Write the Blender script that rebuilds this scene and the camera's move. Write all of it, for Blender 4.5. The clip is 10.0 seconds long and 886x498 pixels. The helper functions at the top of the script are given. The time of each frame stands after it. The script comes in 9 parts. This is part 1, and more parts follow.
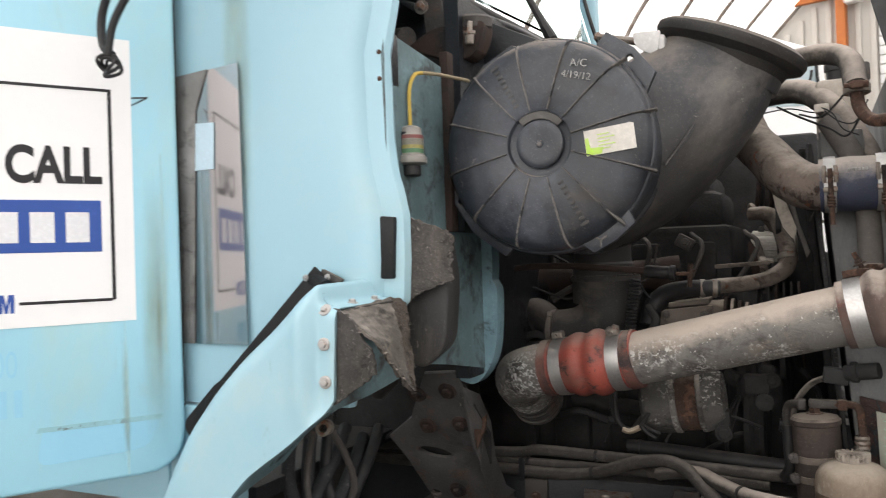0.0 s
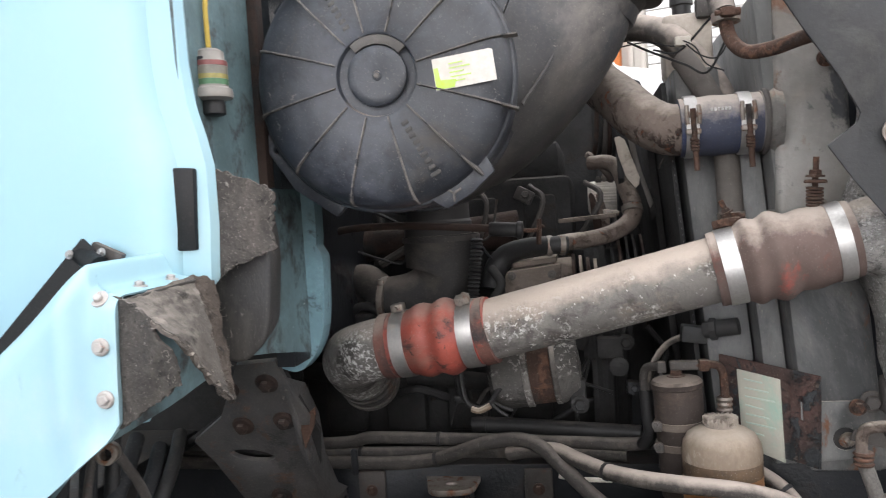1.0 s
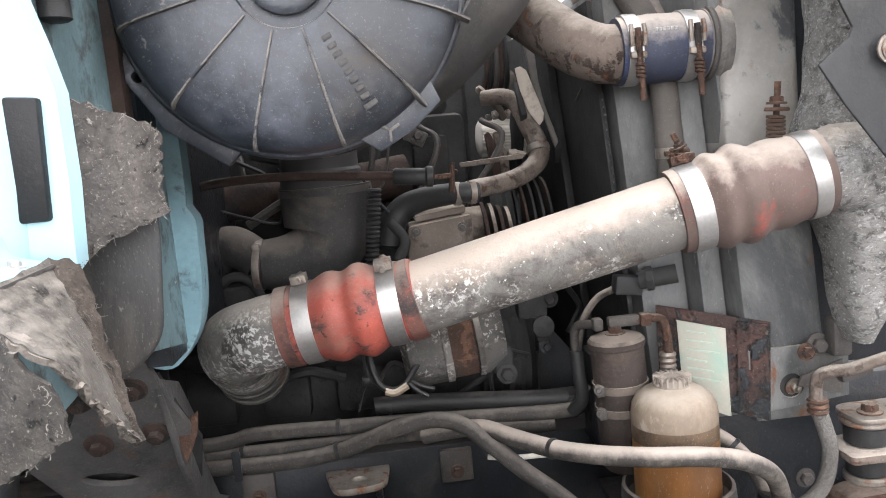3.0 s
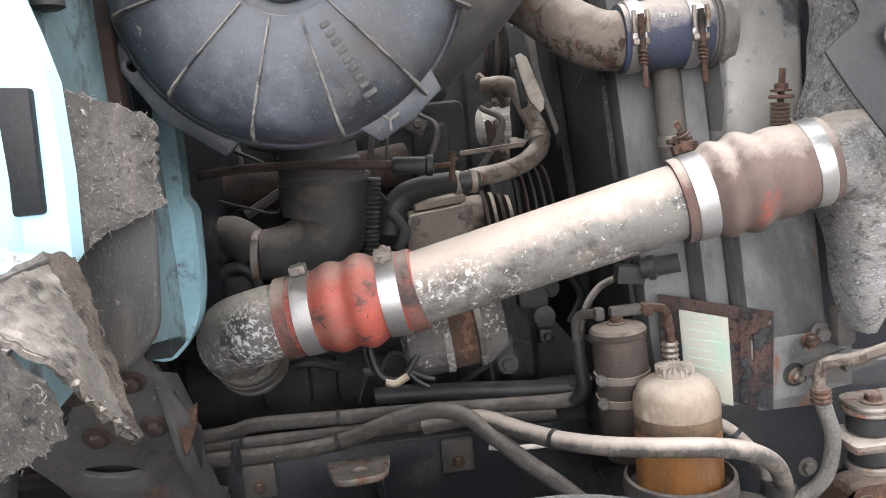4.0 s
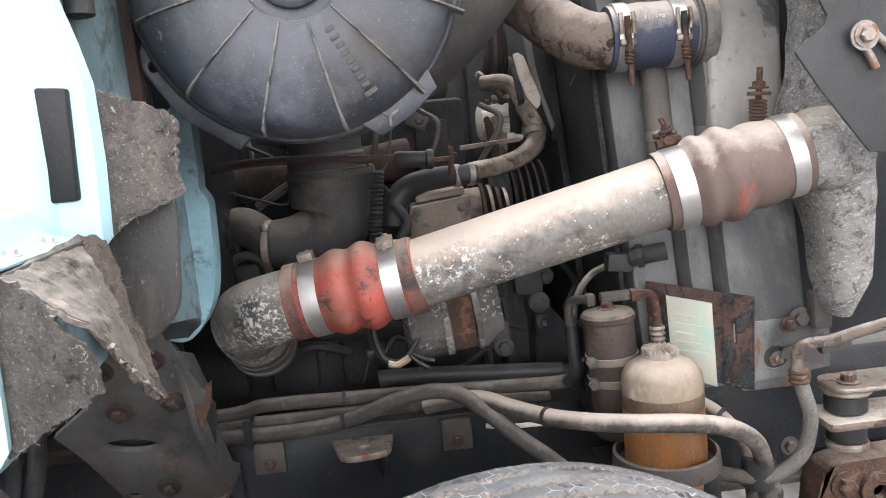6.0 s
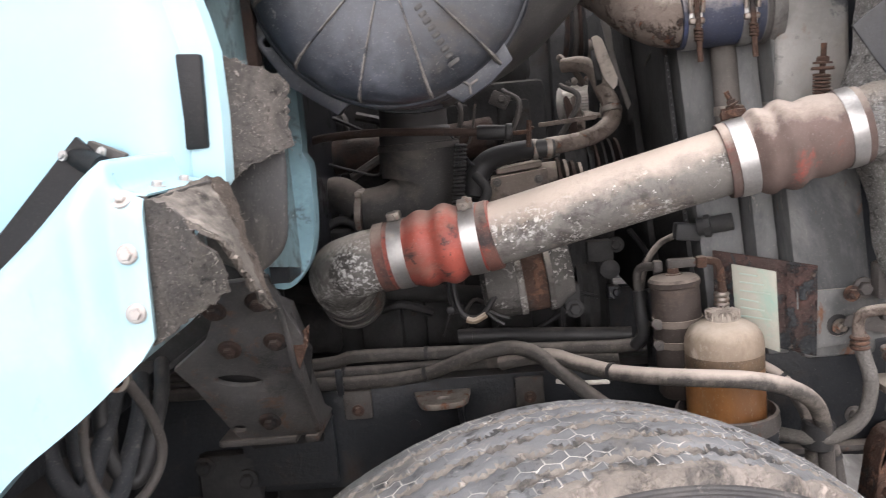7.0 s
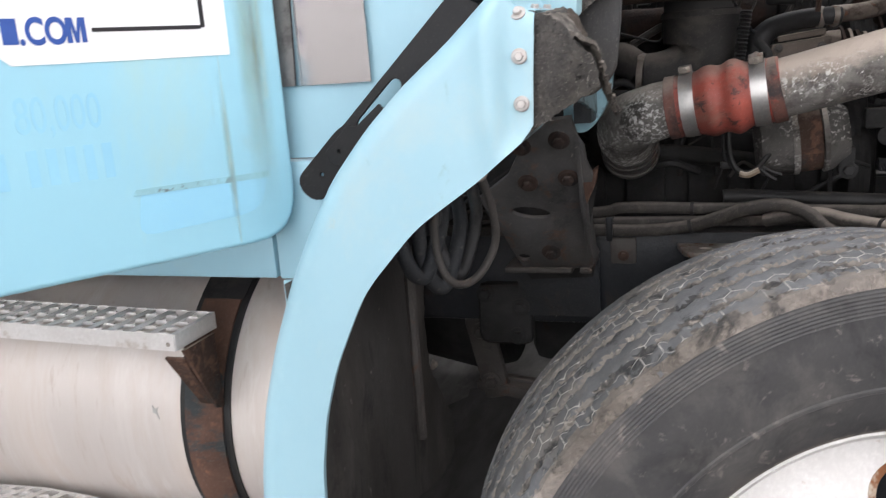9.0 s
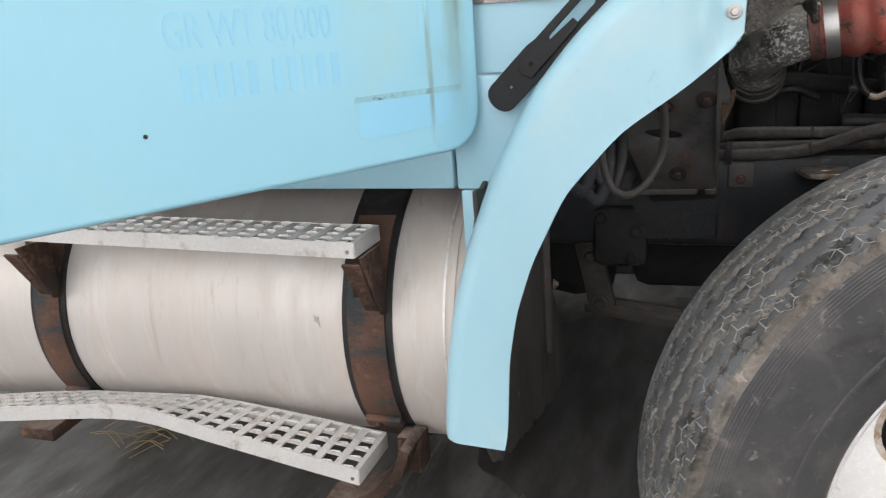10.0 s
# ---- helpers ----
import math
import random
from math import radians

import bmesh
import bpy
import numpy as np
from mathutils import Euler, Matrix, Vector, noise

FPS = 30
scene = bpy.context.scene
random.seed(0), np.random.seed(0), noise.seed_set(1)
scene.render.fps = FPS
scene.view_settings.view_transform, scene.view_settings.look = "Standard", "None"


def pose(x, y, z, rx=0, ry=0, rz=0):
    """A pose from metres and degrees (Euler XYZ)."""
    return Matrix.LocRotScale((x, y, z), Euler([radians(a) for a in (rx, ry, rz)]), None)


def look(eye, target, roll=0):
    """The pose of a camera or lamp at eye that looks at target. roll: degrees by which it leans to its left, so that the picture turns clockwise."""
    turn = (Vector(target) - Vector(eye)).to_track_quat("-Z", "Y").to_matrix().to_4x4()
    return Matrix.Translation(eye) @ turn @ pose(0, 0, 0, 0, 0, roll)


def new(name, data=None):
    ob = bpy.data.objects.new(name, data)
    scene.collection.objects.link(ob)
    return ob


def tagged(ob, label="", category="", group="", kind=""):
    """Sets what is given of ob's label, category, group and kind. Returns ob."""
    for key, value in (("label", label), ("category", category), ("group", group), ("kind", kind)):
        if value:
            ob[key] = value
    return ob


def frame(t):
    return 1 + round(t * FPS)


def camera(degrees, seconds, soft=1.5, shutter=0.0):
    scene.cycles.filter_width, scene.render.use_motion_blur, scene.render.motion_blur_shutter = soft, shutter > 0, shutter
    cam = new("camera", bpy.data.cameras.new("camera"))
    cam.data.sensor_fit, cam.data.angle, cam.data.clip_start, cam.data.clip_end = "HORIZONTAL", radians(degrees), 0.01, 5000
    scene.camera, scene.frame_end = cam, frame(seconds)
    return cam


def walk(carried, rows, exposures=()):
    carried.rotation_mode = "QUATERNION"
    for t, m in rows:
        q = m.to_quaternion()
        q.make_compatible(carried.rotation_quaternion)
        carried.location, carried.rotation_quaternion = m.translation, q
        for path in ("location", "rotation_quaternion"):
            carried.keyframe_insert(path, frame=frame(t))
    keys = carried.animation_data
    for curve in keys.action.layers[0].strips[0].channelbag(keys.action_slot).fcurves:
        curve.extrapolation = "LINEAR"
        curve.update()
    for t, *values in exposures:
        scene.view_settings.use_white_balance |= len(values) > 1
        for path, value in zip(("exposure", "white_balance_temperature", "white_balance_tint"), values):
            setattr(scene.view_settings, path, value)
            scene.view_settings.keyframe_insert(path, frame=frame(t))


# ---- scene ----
cam = camera(58.3, 10.0, 1.0, 0.25)
METRES, EYE, TILT, LEAN, TURN = 1.4, 1.4, 0.69, 1.89, 25.16
ROWS = [
    (0.0, 0.0, 0.0, 0.0, -0.0, 0.0, -0.0),
    (0.5, -0.0173, 0.1146, -0.0012, -7.54, -1.47, 0.83),
    (1.0, -0.0256, 0.194, -0.0024, -14.89, -3.04, 1.65),
    (1.5, -0.0434, 0.253, -0.002, -19.94, -4.61, 2.22),
    (2.0, -0.0734, 0.3216, 0.0044, -24.47, -5.73, 2.68),
    (2.5, -0.0869, 0.3749, 0.0009, -28.64, -6.64, 3.14),
    (3.0, -0.0832, 0.401, -0.0044, -29.57, -7.3, 3.31),
    (4.5, -0.0807, 0.4093, -0.0004, -29.64, -8.47, 3.52),
    (5.0, -0.0853, 0.402, 0.0007, -29.62, -8.5, 3.55),
    (6.5, -0.1076, 0.3205, -0.0148, -27.73, -8.42, 3.57),
    (7.0, -0.1247, 0.2746, -0.0331, -22.45, -8.25, 3.17),
    (7.5, -0.1474, 0.2321, -0.0393, -17.11, -8.98, 2.65),
    (8.0, -0.1742, 0.2, -0.053, -12.94, -9.6, 2.36),
    (8.5, -0.2122, 0.1745, -0.0765, -9.22, -11.02, 2.07),
    (9.0, -0.2782, 0.1533, -0.0972, -7.72, -13.57, 2.01),
    (9.5, -0.3834, 0.1212, -0.1166, -7.44, -15.62, 2.02),
    (10.0, -0.4775, 0.1082, -0.1268, -7.14, -16.74, 2.14),
]
EXPOSURES = [(0.0, 0.1, 6800, 10), (0.5, 0.26, 6500, 9), (1.0, 0.55, 6450, 11), (1.6, 0.92, 6500, 11), (2.5, 1.2, 6450, 11), (4.5, 1.34, 6400, 11), (6.3, 1.22, 6450, 12), (7.1, 0.82, 6650, 15), (7.5, 0.36, 6800, 8), (8.0, 0.35, 6900, 15), (8.6, 0.4, 6950, 20), (9.0, 0.3, 6450, 12), (9.3, 0.2, 6450, 9), (10.0, 0.15, 6500, 9)]
walk(cam, [(t, pose(0, 0, EYE, TILT, LEAN, TURN) @ pose(METRES * x, METRES * y, METRES * z, 90 + pitch, roll, yaw)) for t, x, y, z, yaw, pitch, roll in ROWS], EXPOSURES)

# ---- world and large lights ----
# daylight outside the fabric hall: an even overcast sky and a wide weak sun
world = bpy.data.worlds.new("world")
scene.world = world
world.use_nodes = True
_sky = world.node_tree.nodes.new("ShaderNodeTexSky")
_sky.sky_type, _sky.sun_disc = "NISHITA", False
_sky.sun_elevation, _sky.sun_rotation = radians(52), radians(200)
world.node_tree.links.new(_sky.outputs[0], world.node_tree.nodes["Background"].inputs[0])
world.node_tree.nodes["Background"].inputs[1].default_value = 0.1
sun = new("sun", bpy.data.lights.new("sun", "SUN"))
sun.data.energy, sun.data.angle, sun.data.color = 0.8, radians(15), (1.0, 0.96, 0.9)
sun.matrix_world = look((-3, -6, 9), (0, 0, 0))
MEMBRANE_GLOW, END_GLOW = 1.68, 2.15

# ---- tools ----
V = Vector
BASE = {}


def thing(name, base, label, category, group="", kind=""):
    ob = new(name)
    ob.location = base
    ob.empty_display_size = 0.05
    BASE[ob.name] = V(base)
    return tagged(ob, label, category, group, kind)


def to_mesh(name, bm, material, sharp=38):
    bmesh.ops.recalc_face_normals(bm, faces=bm.faces)
    lim = radians(sharp)
    for f in bm.faces:
        f.smooth = True
    for e in bm.edges:
        if len(e.link_faces) == 2:
            e.smooth = e.calc_face_angle(0.0) < lim
    me = bpy.data.meshes.new(name)
    bm.to_mesh(me)
    bm.free()
    for m in (material if isinstance(material, (list, tuple)) else [material]):
        me.materials.append(m)
    return me


def part(name, bm, material, parent, label="", sharp=38):
    """One mesh under a thing or a part; the bmesh is in world metres."""
    base = BASE[parent.name]
    bmesh.ops.translate(bm, verts=bm.verts, vec=-base)
    ob = new(name, to_mesh(name, bm, material, sharp))
    ob.parent = parent
    BASE[ob.name] = base
    return tagged(ob, label)


def solo(name, bm, material, base, label, category, group="", kind="", sharp=38):
    base = V(base)
    bmesh.ops.translate(bm, verts=bm.verts, vec=-base)
    ob = new(name, to_mesh(name, bm, material, sharp))
    ob.location = base
    BASE[ob.name] = base
    return tagged(ob, label, category, group, kind)


def join(*bms):
    out = bms[0]
    for b in bms[1:]:
        me = bpy.data.meshes.new("tmp")
        b.to_mesh(me)
        b.free()
        out.from_mesh(me)
        bpy.data.meshes.remove(me)
    return out


def shell(bm, th):
    """Gives an open sheet a thickness, inwards of its normals."""
    bmesh.ops.recalc_face_normals(bm, faces=bm.faces)
    bm.normal_update()
    outer = bm.faces[:]
    rim = [e for e in bm.edges if len(e.link_faces) == 1]
    low = {v: bm.verts.new(v.co - v.normal * th) for v in bm.verts[:]}
    for f in outer:
        bm.faces.new([low[v] for v in reversed(f.verts)])
    for e in rim:
        a, b = e.verts
        bm.faces.new((a, b, low[b], low[a]))
    return bm


def frame_of(axis, up=(0, 0, 1)):
    n = V(axis).normalized()
    u = V(up)
    if abs(n.dot(u)) > 0.95:
        u = V((1, 0, 0))
    x = u.cross(n).normalized()
    return x, n.cross(x).normalized(), n


def box(c, size, bevel=0.0, rot=(0, 0, 0), seg=2):
    bm = bmesh.new()
    bmesh.ops.create_cube(bm, size=1)
    bmesh.ops.scale(bm, vec=size, verts=bm.verts)
    if bevel:
        bmesh.ops.bevel(bm, geom=bm.edges[:], offset=bevel, segments=seg, affect="EDGES", profile=0.5)
    bmesh.ops.transform(bm, matrix=pose(*c, *rot), verts=bm.verts)
    return bm


def plate(outline, origin, u, v, thick, bevel=0.0, holes=(), seg=2):
    """A flat sheet with a 2D outline in the axes u, v, grown by thick along u x v."""
    origin, u, v = V(origin), V(u).normalized(), V(v).normalized()
    n = u.cross(v)
    bm = bmesh.new()
    edges = []
    for ring in (outline, *holes):
        vs = [bm.verts.new(origin + u * a + v * b) for a, b in ring]
        edges += [bm.edges.new((vs[i], vs[(i + 1) % len(vs)])) for i in range(len(vs))]
    bmesh.ops.triangle_fill(bm, use_beauty=True, use_dissolve=not holes, edges=edges)
    ext = bmesh.ops.extrude_face_region(bm, geom=bm.faces[:])
    bmesh.ops.translate(bm, vec=n * thick, verts=[g for g in ext["geom"] if isinstance(g, bmesh.types.BMVert)])
    bmesh.ops.recalc_face_normals(bm, faces=bm.faces)
    if bevel:
        es = [e for e in bm.edges if len(e.link_faces) == 2 and e.calc_face_angle(0) > 0.6]
        bmesh.ops.bevel(bm, geom=es, offset=bevel, segments=seg, affect="EDGES", profile=0.5, clamp_overlap=True)
    return bm


def rounded(pts, radii, n=7):
    out = []
    for i, p in enumerate(pts):
        r = radii[i]
        a, b = V((*pts[i - 1], 0)), V((*pts[(i + 1) % len(pts)], 0))
        p = V((*p, 0))
        if not r:
            out.append((p.x, p.y))
            continue
        u, w = (a - p).normalized(), (b - p).normalized()
        for k in range(n):
            t = k / (n - 1)
            q = (p + u * r) * (1 - t) ** 2 + p * 2 * t * (1 - t) + (p + w * r) * t * t
            out.append((q.x, q.y))
    return out


def smooth_path(pts, res=6):
    pts = [V(p) for p in pts]
    if len(pts) == 2:
        return pts
    out = []
    ext = [pts[0] * 2 - pts[1], *pts, pts[-1] * 2 - pts[-2]]
    for i in range(1, len(ext) - 2):
        a, b, c, d = ext[i - 1:i + 3]
        for k in range(res):
            t = k / res
            out.append(0.5 * (2 * b + (c - a) * t + (2 * a - 5 * b + 4 * c - d) * t * t + (3 * b - a - 3 * c + d) * t ** 3))
    return out + [pts[-1]]


def tube(pts, r, seg=14, res=6, wobble=0.0, squash=1.0):
    """A round bar or hose along a smooth path; r is one radius or one for each given point."""
    P = smooth_path(pts, res)
    n = len(P)
    rs = [r] * n if not isinstance(r, (list, tuple)) else [
        float(np.interp(i, [k * (n - 1) / (len(r) - 1) for k in range(len(r))], r)) for i in range(n)]
    bm = bmesh.new()
    x = None
    rings = []
    for i, p in enumerate(P):
        d = (P[min(i + 1, n - 1)] - P[max(i - 1, 0)]).normalized()
        if x is None:
            x = frame_of(d)[0]
        x = (x - d * x.dot(d)).normalized()
        y = d.cross(x)
        ring = []
        for k in range(seg):
            a = 2 * math.pi * k / seg
            q = rs[i] * (1 + (noise.noise(p * 60 + V((k, 0, 0))) * wobble if wobble else 0))
            ring.append(bm.verts.new(p + x * math.cos(a) * q + y * math.sin(a) * q * squash))
        rings.append(ring)
    for a, b in zip(rings, rings[1:]):
        for k in range(seg):
            bm.faces.new((a[k], a[(k + 1) % seg], b[(k + 1) % seg], b[k]))
    bm.faces.new(rings[0][::-1])
    bm.faces.new(rings[-1])
    return bm


def lathe(profile, origin, axis, seg=40, up=(0, 0, 1), cap=True, shape=None):
    """Turns (radius, along-the-axis) pairs about an axis; shape(a, r, h) may change the radius."""
    x, y, n = frame_of(axis, up)
    o = V(origin)
    bm = bmesh.new()
    rings = []
    for r, h in profile:
        if r <= 1e-6:
            rings.append([bm.verts.new(o + n * h)])
            continue
        ring = []
        for k in range(seg):
            a = 2 * math.pi * k / seg
            q = shape(a, r, h) if shape else r
            ring.append(bm.verts.new(o + n * h + x * math.cos(a) * q + y * math.sin(a) * q))
        rings.append(ring)
    for a, b in zip(rings, rings[1:]):
        for k in range(seg):
            k2 = (k + 1) % seg
            if len(a) == 1 and len(b) > 1:
                bm.faces.new((a[0], b[k2], b[k]))
            elif len(b) == 1 and len(a) > 1:
                bm.faces.new((a[k], a[k2], b[0]))
            elif len(a) > 1:
                bm.faces.new((a[k], a[k2], b[k2], b[k]))
    for ring, flip in ((rings[0], True), (rings[-1], False)):
        if len(ring) > 1 and cap:
            bm.faces.new(ring[::-1] if flip else ring)
    return bm


def bolt(o, axis, r=0.008, stud=0.0, washer=True):
    """A hex head on a washer, with a bit of thread standing out of it."""
    o, n = V(o), V(axis).normalized()
    out = lathe([(r, 0), (r, r * 0.9), (r * 0.8, r * 1.1), (0, r * 1.1)], o, n, 6)
    if washer:
        out = join(out, lathe([(r * 1.5, -0.001), (r * 1.5, r * 0.22), (r * 0.6, r * 0.3), (0, r * 0.3)], o, n, 20))
    if stud:
        out = join(out, lathe([(r * 0.5, 0), (r * 0.5, stud), (r * 0.4, stud + 0.001), (0, stud + 0.001)], o, n, 10))
    return out


def ring_band(c, axis, r, w, th=0.0012, seg=48):
    return lathe([(r, -w / 2), (r + th, -w / 2), (r + th * 1.3, 0), (r + th, w / 2), (r, w / 2)], c, axis, seg)


def clamp(c, axis, r, w, at, parent, band, screwmat):
    """A hose clamp: band, and the screw housing at the side that the vector at points to."""
    b = part("clamp_band", ring_band(c, axis, r, w), band, parent, "bright worm-drive hose clamp band")
    n = V(axis).normalized()
    side = (V(at) - n * V(at).dot(n)).normalized()
    tang = n.cross(side)
    p = V(c) + side * (r + 0.008)
    hx = lathe([(0.006, -0.016), (0.006, 0.012), (0.004, 0.0125), (0.004, 0.02), (0, 0.02)], p, tang, 10)
    x, y = n, side
    bx = plate([(-w * 0.45, -0.006), (w * 0.45, -0.006), (w * 0.45, 0.006), (-w * 0.45, 0.006)], p - tang * 0.008, x, y, 0.018, 0.001)
    part("clamp_screw", join(hx, bx), screwmat, b, "dull clamp screw")
    return b


def circle2(cx, cy, r, n=16, ry=None):
    return [(cx + r * math.cos(2 * math.pi * k / n), cy + (ry or r) * math.sin(2 * math.pi * k / n)) for k in range(n)]


def lettering(text, size, origin, u, v, material, parent, name="lettering", bold=0.0, depth=0.0006, stretch=1.0):
    """Raised letters with their lower left corner at origin, running along u, upright along v."""
    cu = bpy.data.curves.new("tmp", "FONT")
    cu.body, cu.size, cu.offset, cu.extrude = text, size, bold, depth
    tmp = bpy.data.objects.new("tmp", cu)
    scene.collection.objects.link(tmp)
    me = bpy.data.meshes.new_from_object(tmp)
    bpy.data.objects.remove(tmp)
    u, v = V(u).normalized(), V(v).normalized()
    n = u.cross(v)
    m = Matrix((u * stretch, v, n)).transposed().to_4x4()
    m.translation = V(origin) - BASE[parent.name]
    me.transform(m)
    for p in me.polygons:
        p.use_smooth = False
    me.materials.clear()
    me.materials.append(material)
    ob = new(name, me)
    ob.parent = parent
    BASE[ob.name] = BASE[parent.name]
    return ob

# ---- materials ----
def surf(name, base, alt, rough=0.6, metal=0.0, scale=9.0, bump=0.15, fine=160.0, patches=(), alt_rough=None, dust=None, coat=0.0, stretch=(1, 1, 1), amount=(0.35, 0.65), grit=None, grain=0.62, spec=0.28):
    """base and alt mixed by broad noise, patches (colour, scale, low, high, rough, metal), dust (colour, low, high) on faces that look up."""
    def tone(c):
        # road dust here is greyer than sand
        r, g, b = c
        return (r, g, b + 0.22 * (g - b)) if r > b and b > 0.5 * r else c
    base, alt = tone(base), tone(alt)
    patches = [(tone(p[0]), *p[1:]) for p in patches]
    dust = (tone(dust[0]), *dust[1:]) if dust else None
    m = bpy.data.materials.new(name)
    m.use_nodes = True
    nt = m.node_tree
    N, L = nt.nodes, nt.links
    bsdf = N["Principled BSDF"]
    bsdf.inputs["Specular IOR Level"].default_value = 0.5 if coat else spec
    tc = N.new("ShaderNodeTexCoord")
    mp = N.new("ShaderNodeMapping")
    mp.inputs["Scale"].default_value = stretch
    L.new(tc.outputs["Object"], mp.inputs[0])

    def ns(sc, detail=6.0, rg=0.6, dist=0.0):
        n = N.new("ShaderNodeTexNoise")
        n.inputs["Scale"].default_value, n.inputs["Detail"].default_value = sc, detail
        n.inputs["Roughness"].default_value, n.inputs["Distortion"].default_value = rg, dist
        L.new(mp.outputs[0], n.inputs["Vector"])
        return n.outputs["Fac"]

    def step(src, lo, hi):
        r = N.new("ShaderNodeMapRange")
        r.inputs["From Min"].default_value, r.inputs["From Max"].default_value = lo, hi
        L.new(src, r.inputs["Value"])
        return r.outputs["Result"]

    def mix(fac, a, b, kind="RGBA"):
        x = N.new("ShaderNodeMix")
        x.data_type = kind
        ia, ib = (6, 7) if kind == "RGBA" else (2, 3)
        L.new(fac, x.inputs[0])
        for i, s in ((ia, a), (ib, b)):
            if hasattr(s, "is_output"):
                L.new(s, x.inputs[i])
            else:
                x.inputs[i].default_value = (*s, 1) if kind == "RGBA" else s
        return x.outputs[2 if kind == "RGBA" else 0]

    f = step(ns(scale), *amount)
    col = mix(f, base, alt)
    rg = mix(f, rough, rough if alt_rough is None else alt_rough, "FLOAT")
    g = ns(fine, 4.0)
    col = mix(step(g, 0.3, 0.75), col, mix(g, tuple(c * grain for c in base), alt))
    mt = metal
    height = g
    for c, sc, lo, hi, r, me, *where in patches:
        k = step(ns(sc, 9.0, 0.68, 0.4), lo, hi)
        if where:
            # only inside broad areas
            mu = N.new("ShaderNodeMath")
            mu.operation = "MULTIPLY"
            L.new(k, mu.inputs[0])
            L.new(step(ns(where[0], 4.0), where[1], where[2]), mu.inputs[1])
            k = mu.outputs[0]
        col = mix(k, col, c)
        rg = mix(k, rg, r, "FLOAT")
        mt = mix(k, mt, me, "FLOAT")
        ad = N.new("ShaderNodeMath")
        ad.operation = "MULTIPLY_ADD"
        ad.inputs[1].default_value = 0.6
        L.new(k, ad.inputs[0])
        L.new(height, ad.inputs[2])
        height = ad.outputs[0]
    grit = (0.0 if bump <= 0.06 else 0.22) if grit is None else grit
    if grit:
        # broad grime, then fine light specks of dust and fibre
        k = step(ns(4.3, 5.0), 0.38, 0.62)
        x = N.new("ShaderNodeMix")
        x.data_type, x.blend_type = "RGBA", "MULTIPLY"
        L.new(k, x.inputs[0])
        L.new(col, x.inputs[6])
        x.inputs[7].default_value = (0.55, 0.54, 0.52, 1)
        col = x.outputs[2]
        sp = step(ns(330, 3.0, 0.7), 0.6, 0.68)
        sc = N.new("ShaderNodeMath")
        sc.operation = "MULTIPLY"
        sc.inputs[1].default_value = grit
        L.new(sp, sc.inputs[0])
        col = mix(sc.outputs[0], col, (0.3, 0.275, 0.24))
    if dust:
        c, lo, hi = dust
        ge = N.new("ShaderNodeNewGeometry")
        sp = N.new("ShaderNodeSeparateXYZ")
        L.new(ge.outputs["Normal"], sp.inputs[0])
        ad = N.new("ShaderNodeMath")
        ad.operation = "MULTIPLY_ADD"
        ad.inputs[1].default_value = 0.5
        L.new(ns(24, 12.0, 0.72), ad.inputs[0])
        ad.inputs[1].default_value = 1.3
        sh = N.new("ShaderNodeMath")
        sh.operation = "ADD"
        sh.inputs[1].default_value = -0.4
        L.new(sp.outputs["Z"], sh.inputs[0])
        L.new(sh.outputs[0], ad.inputs[2])
        k = step(ad.outputs[0], lo, hi)
        col = mix(k, col, c)
        rg = mix(k, rg, 0.95, "FLOAT")
        mt = mix(k, mt, 0.0, "FLOAT")
    for s, i in ((col, "Base Color"), (rg, "Roughness"), (mt, "Metallic")):
        if hasattr(s, "is_output"):
            L.new(s, bsdf.inputs[i])
        else:
            bsdf.inputs[i].default_value = s
    if coat:
        bsdf.inputs["Coat Weight"].default_value = coat
        bsdf.inputs["Coat Roughness"].default_value = 0.25
    if bump:
        b = N.new("ShaderNodeBump")
        b.inputs["Strength"].default_value = bump
        b.inputs["Distance"].default_value = 0.004
        L.new(height, b.inputs["Height"])
        L.new(b.outputs[0], bsdf.inputs["Normal"])
    return m


DUST = (0.36, 0.32, 0.27)
BLUE = surf("faded_blue_paint", (0.265, 0.45, 0.53), (0.285, 0.47, 0.545), 0.36, 0, 2.5, 0.02, 50, coat=0.15, grain=0.93,
            patches=[((0.34, 0.445, 0.43), 1.7, 0.54, 0.75, 0.55, 0), ((0.24, 0.36, 0.37), 30, 0.69, 0.75, 0.7, 0), ((0.22, 0.3, 0.29), 5, 0.62, 0.8, 0.7, 0), ((0.16, 0.13, 0.1), 70, 0.72, 0.74, 0.9, 0)], stretch=(1, 1, 0.55))
BLUE_FENDER = surf("chalky_blue_fender", (0.285, 0.47, 0.545), (0.32, 0.5, 0.565), 0.4, 0, 5, 0.03, 60, coat=0.1, grain=0.93,
                   patches=[((0.4, 0.5, 0.49), 3.5, 0.52, 0.72, 0.6, 0), ((0.42, 0.46, 0.37), 11, 0.62, 0.78, 0.7, 0), ((0.26, 0.4, 0.43), 22, 0.66, 0.74, 0.7, 0), ((0.2, 0.17, 0.12), 80, 0.73, 0.75, 0.9, 0)], stretch=(1, 1, 0.6))
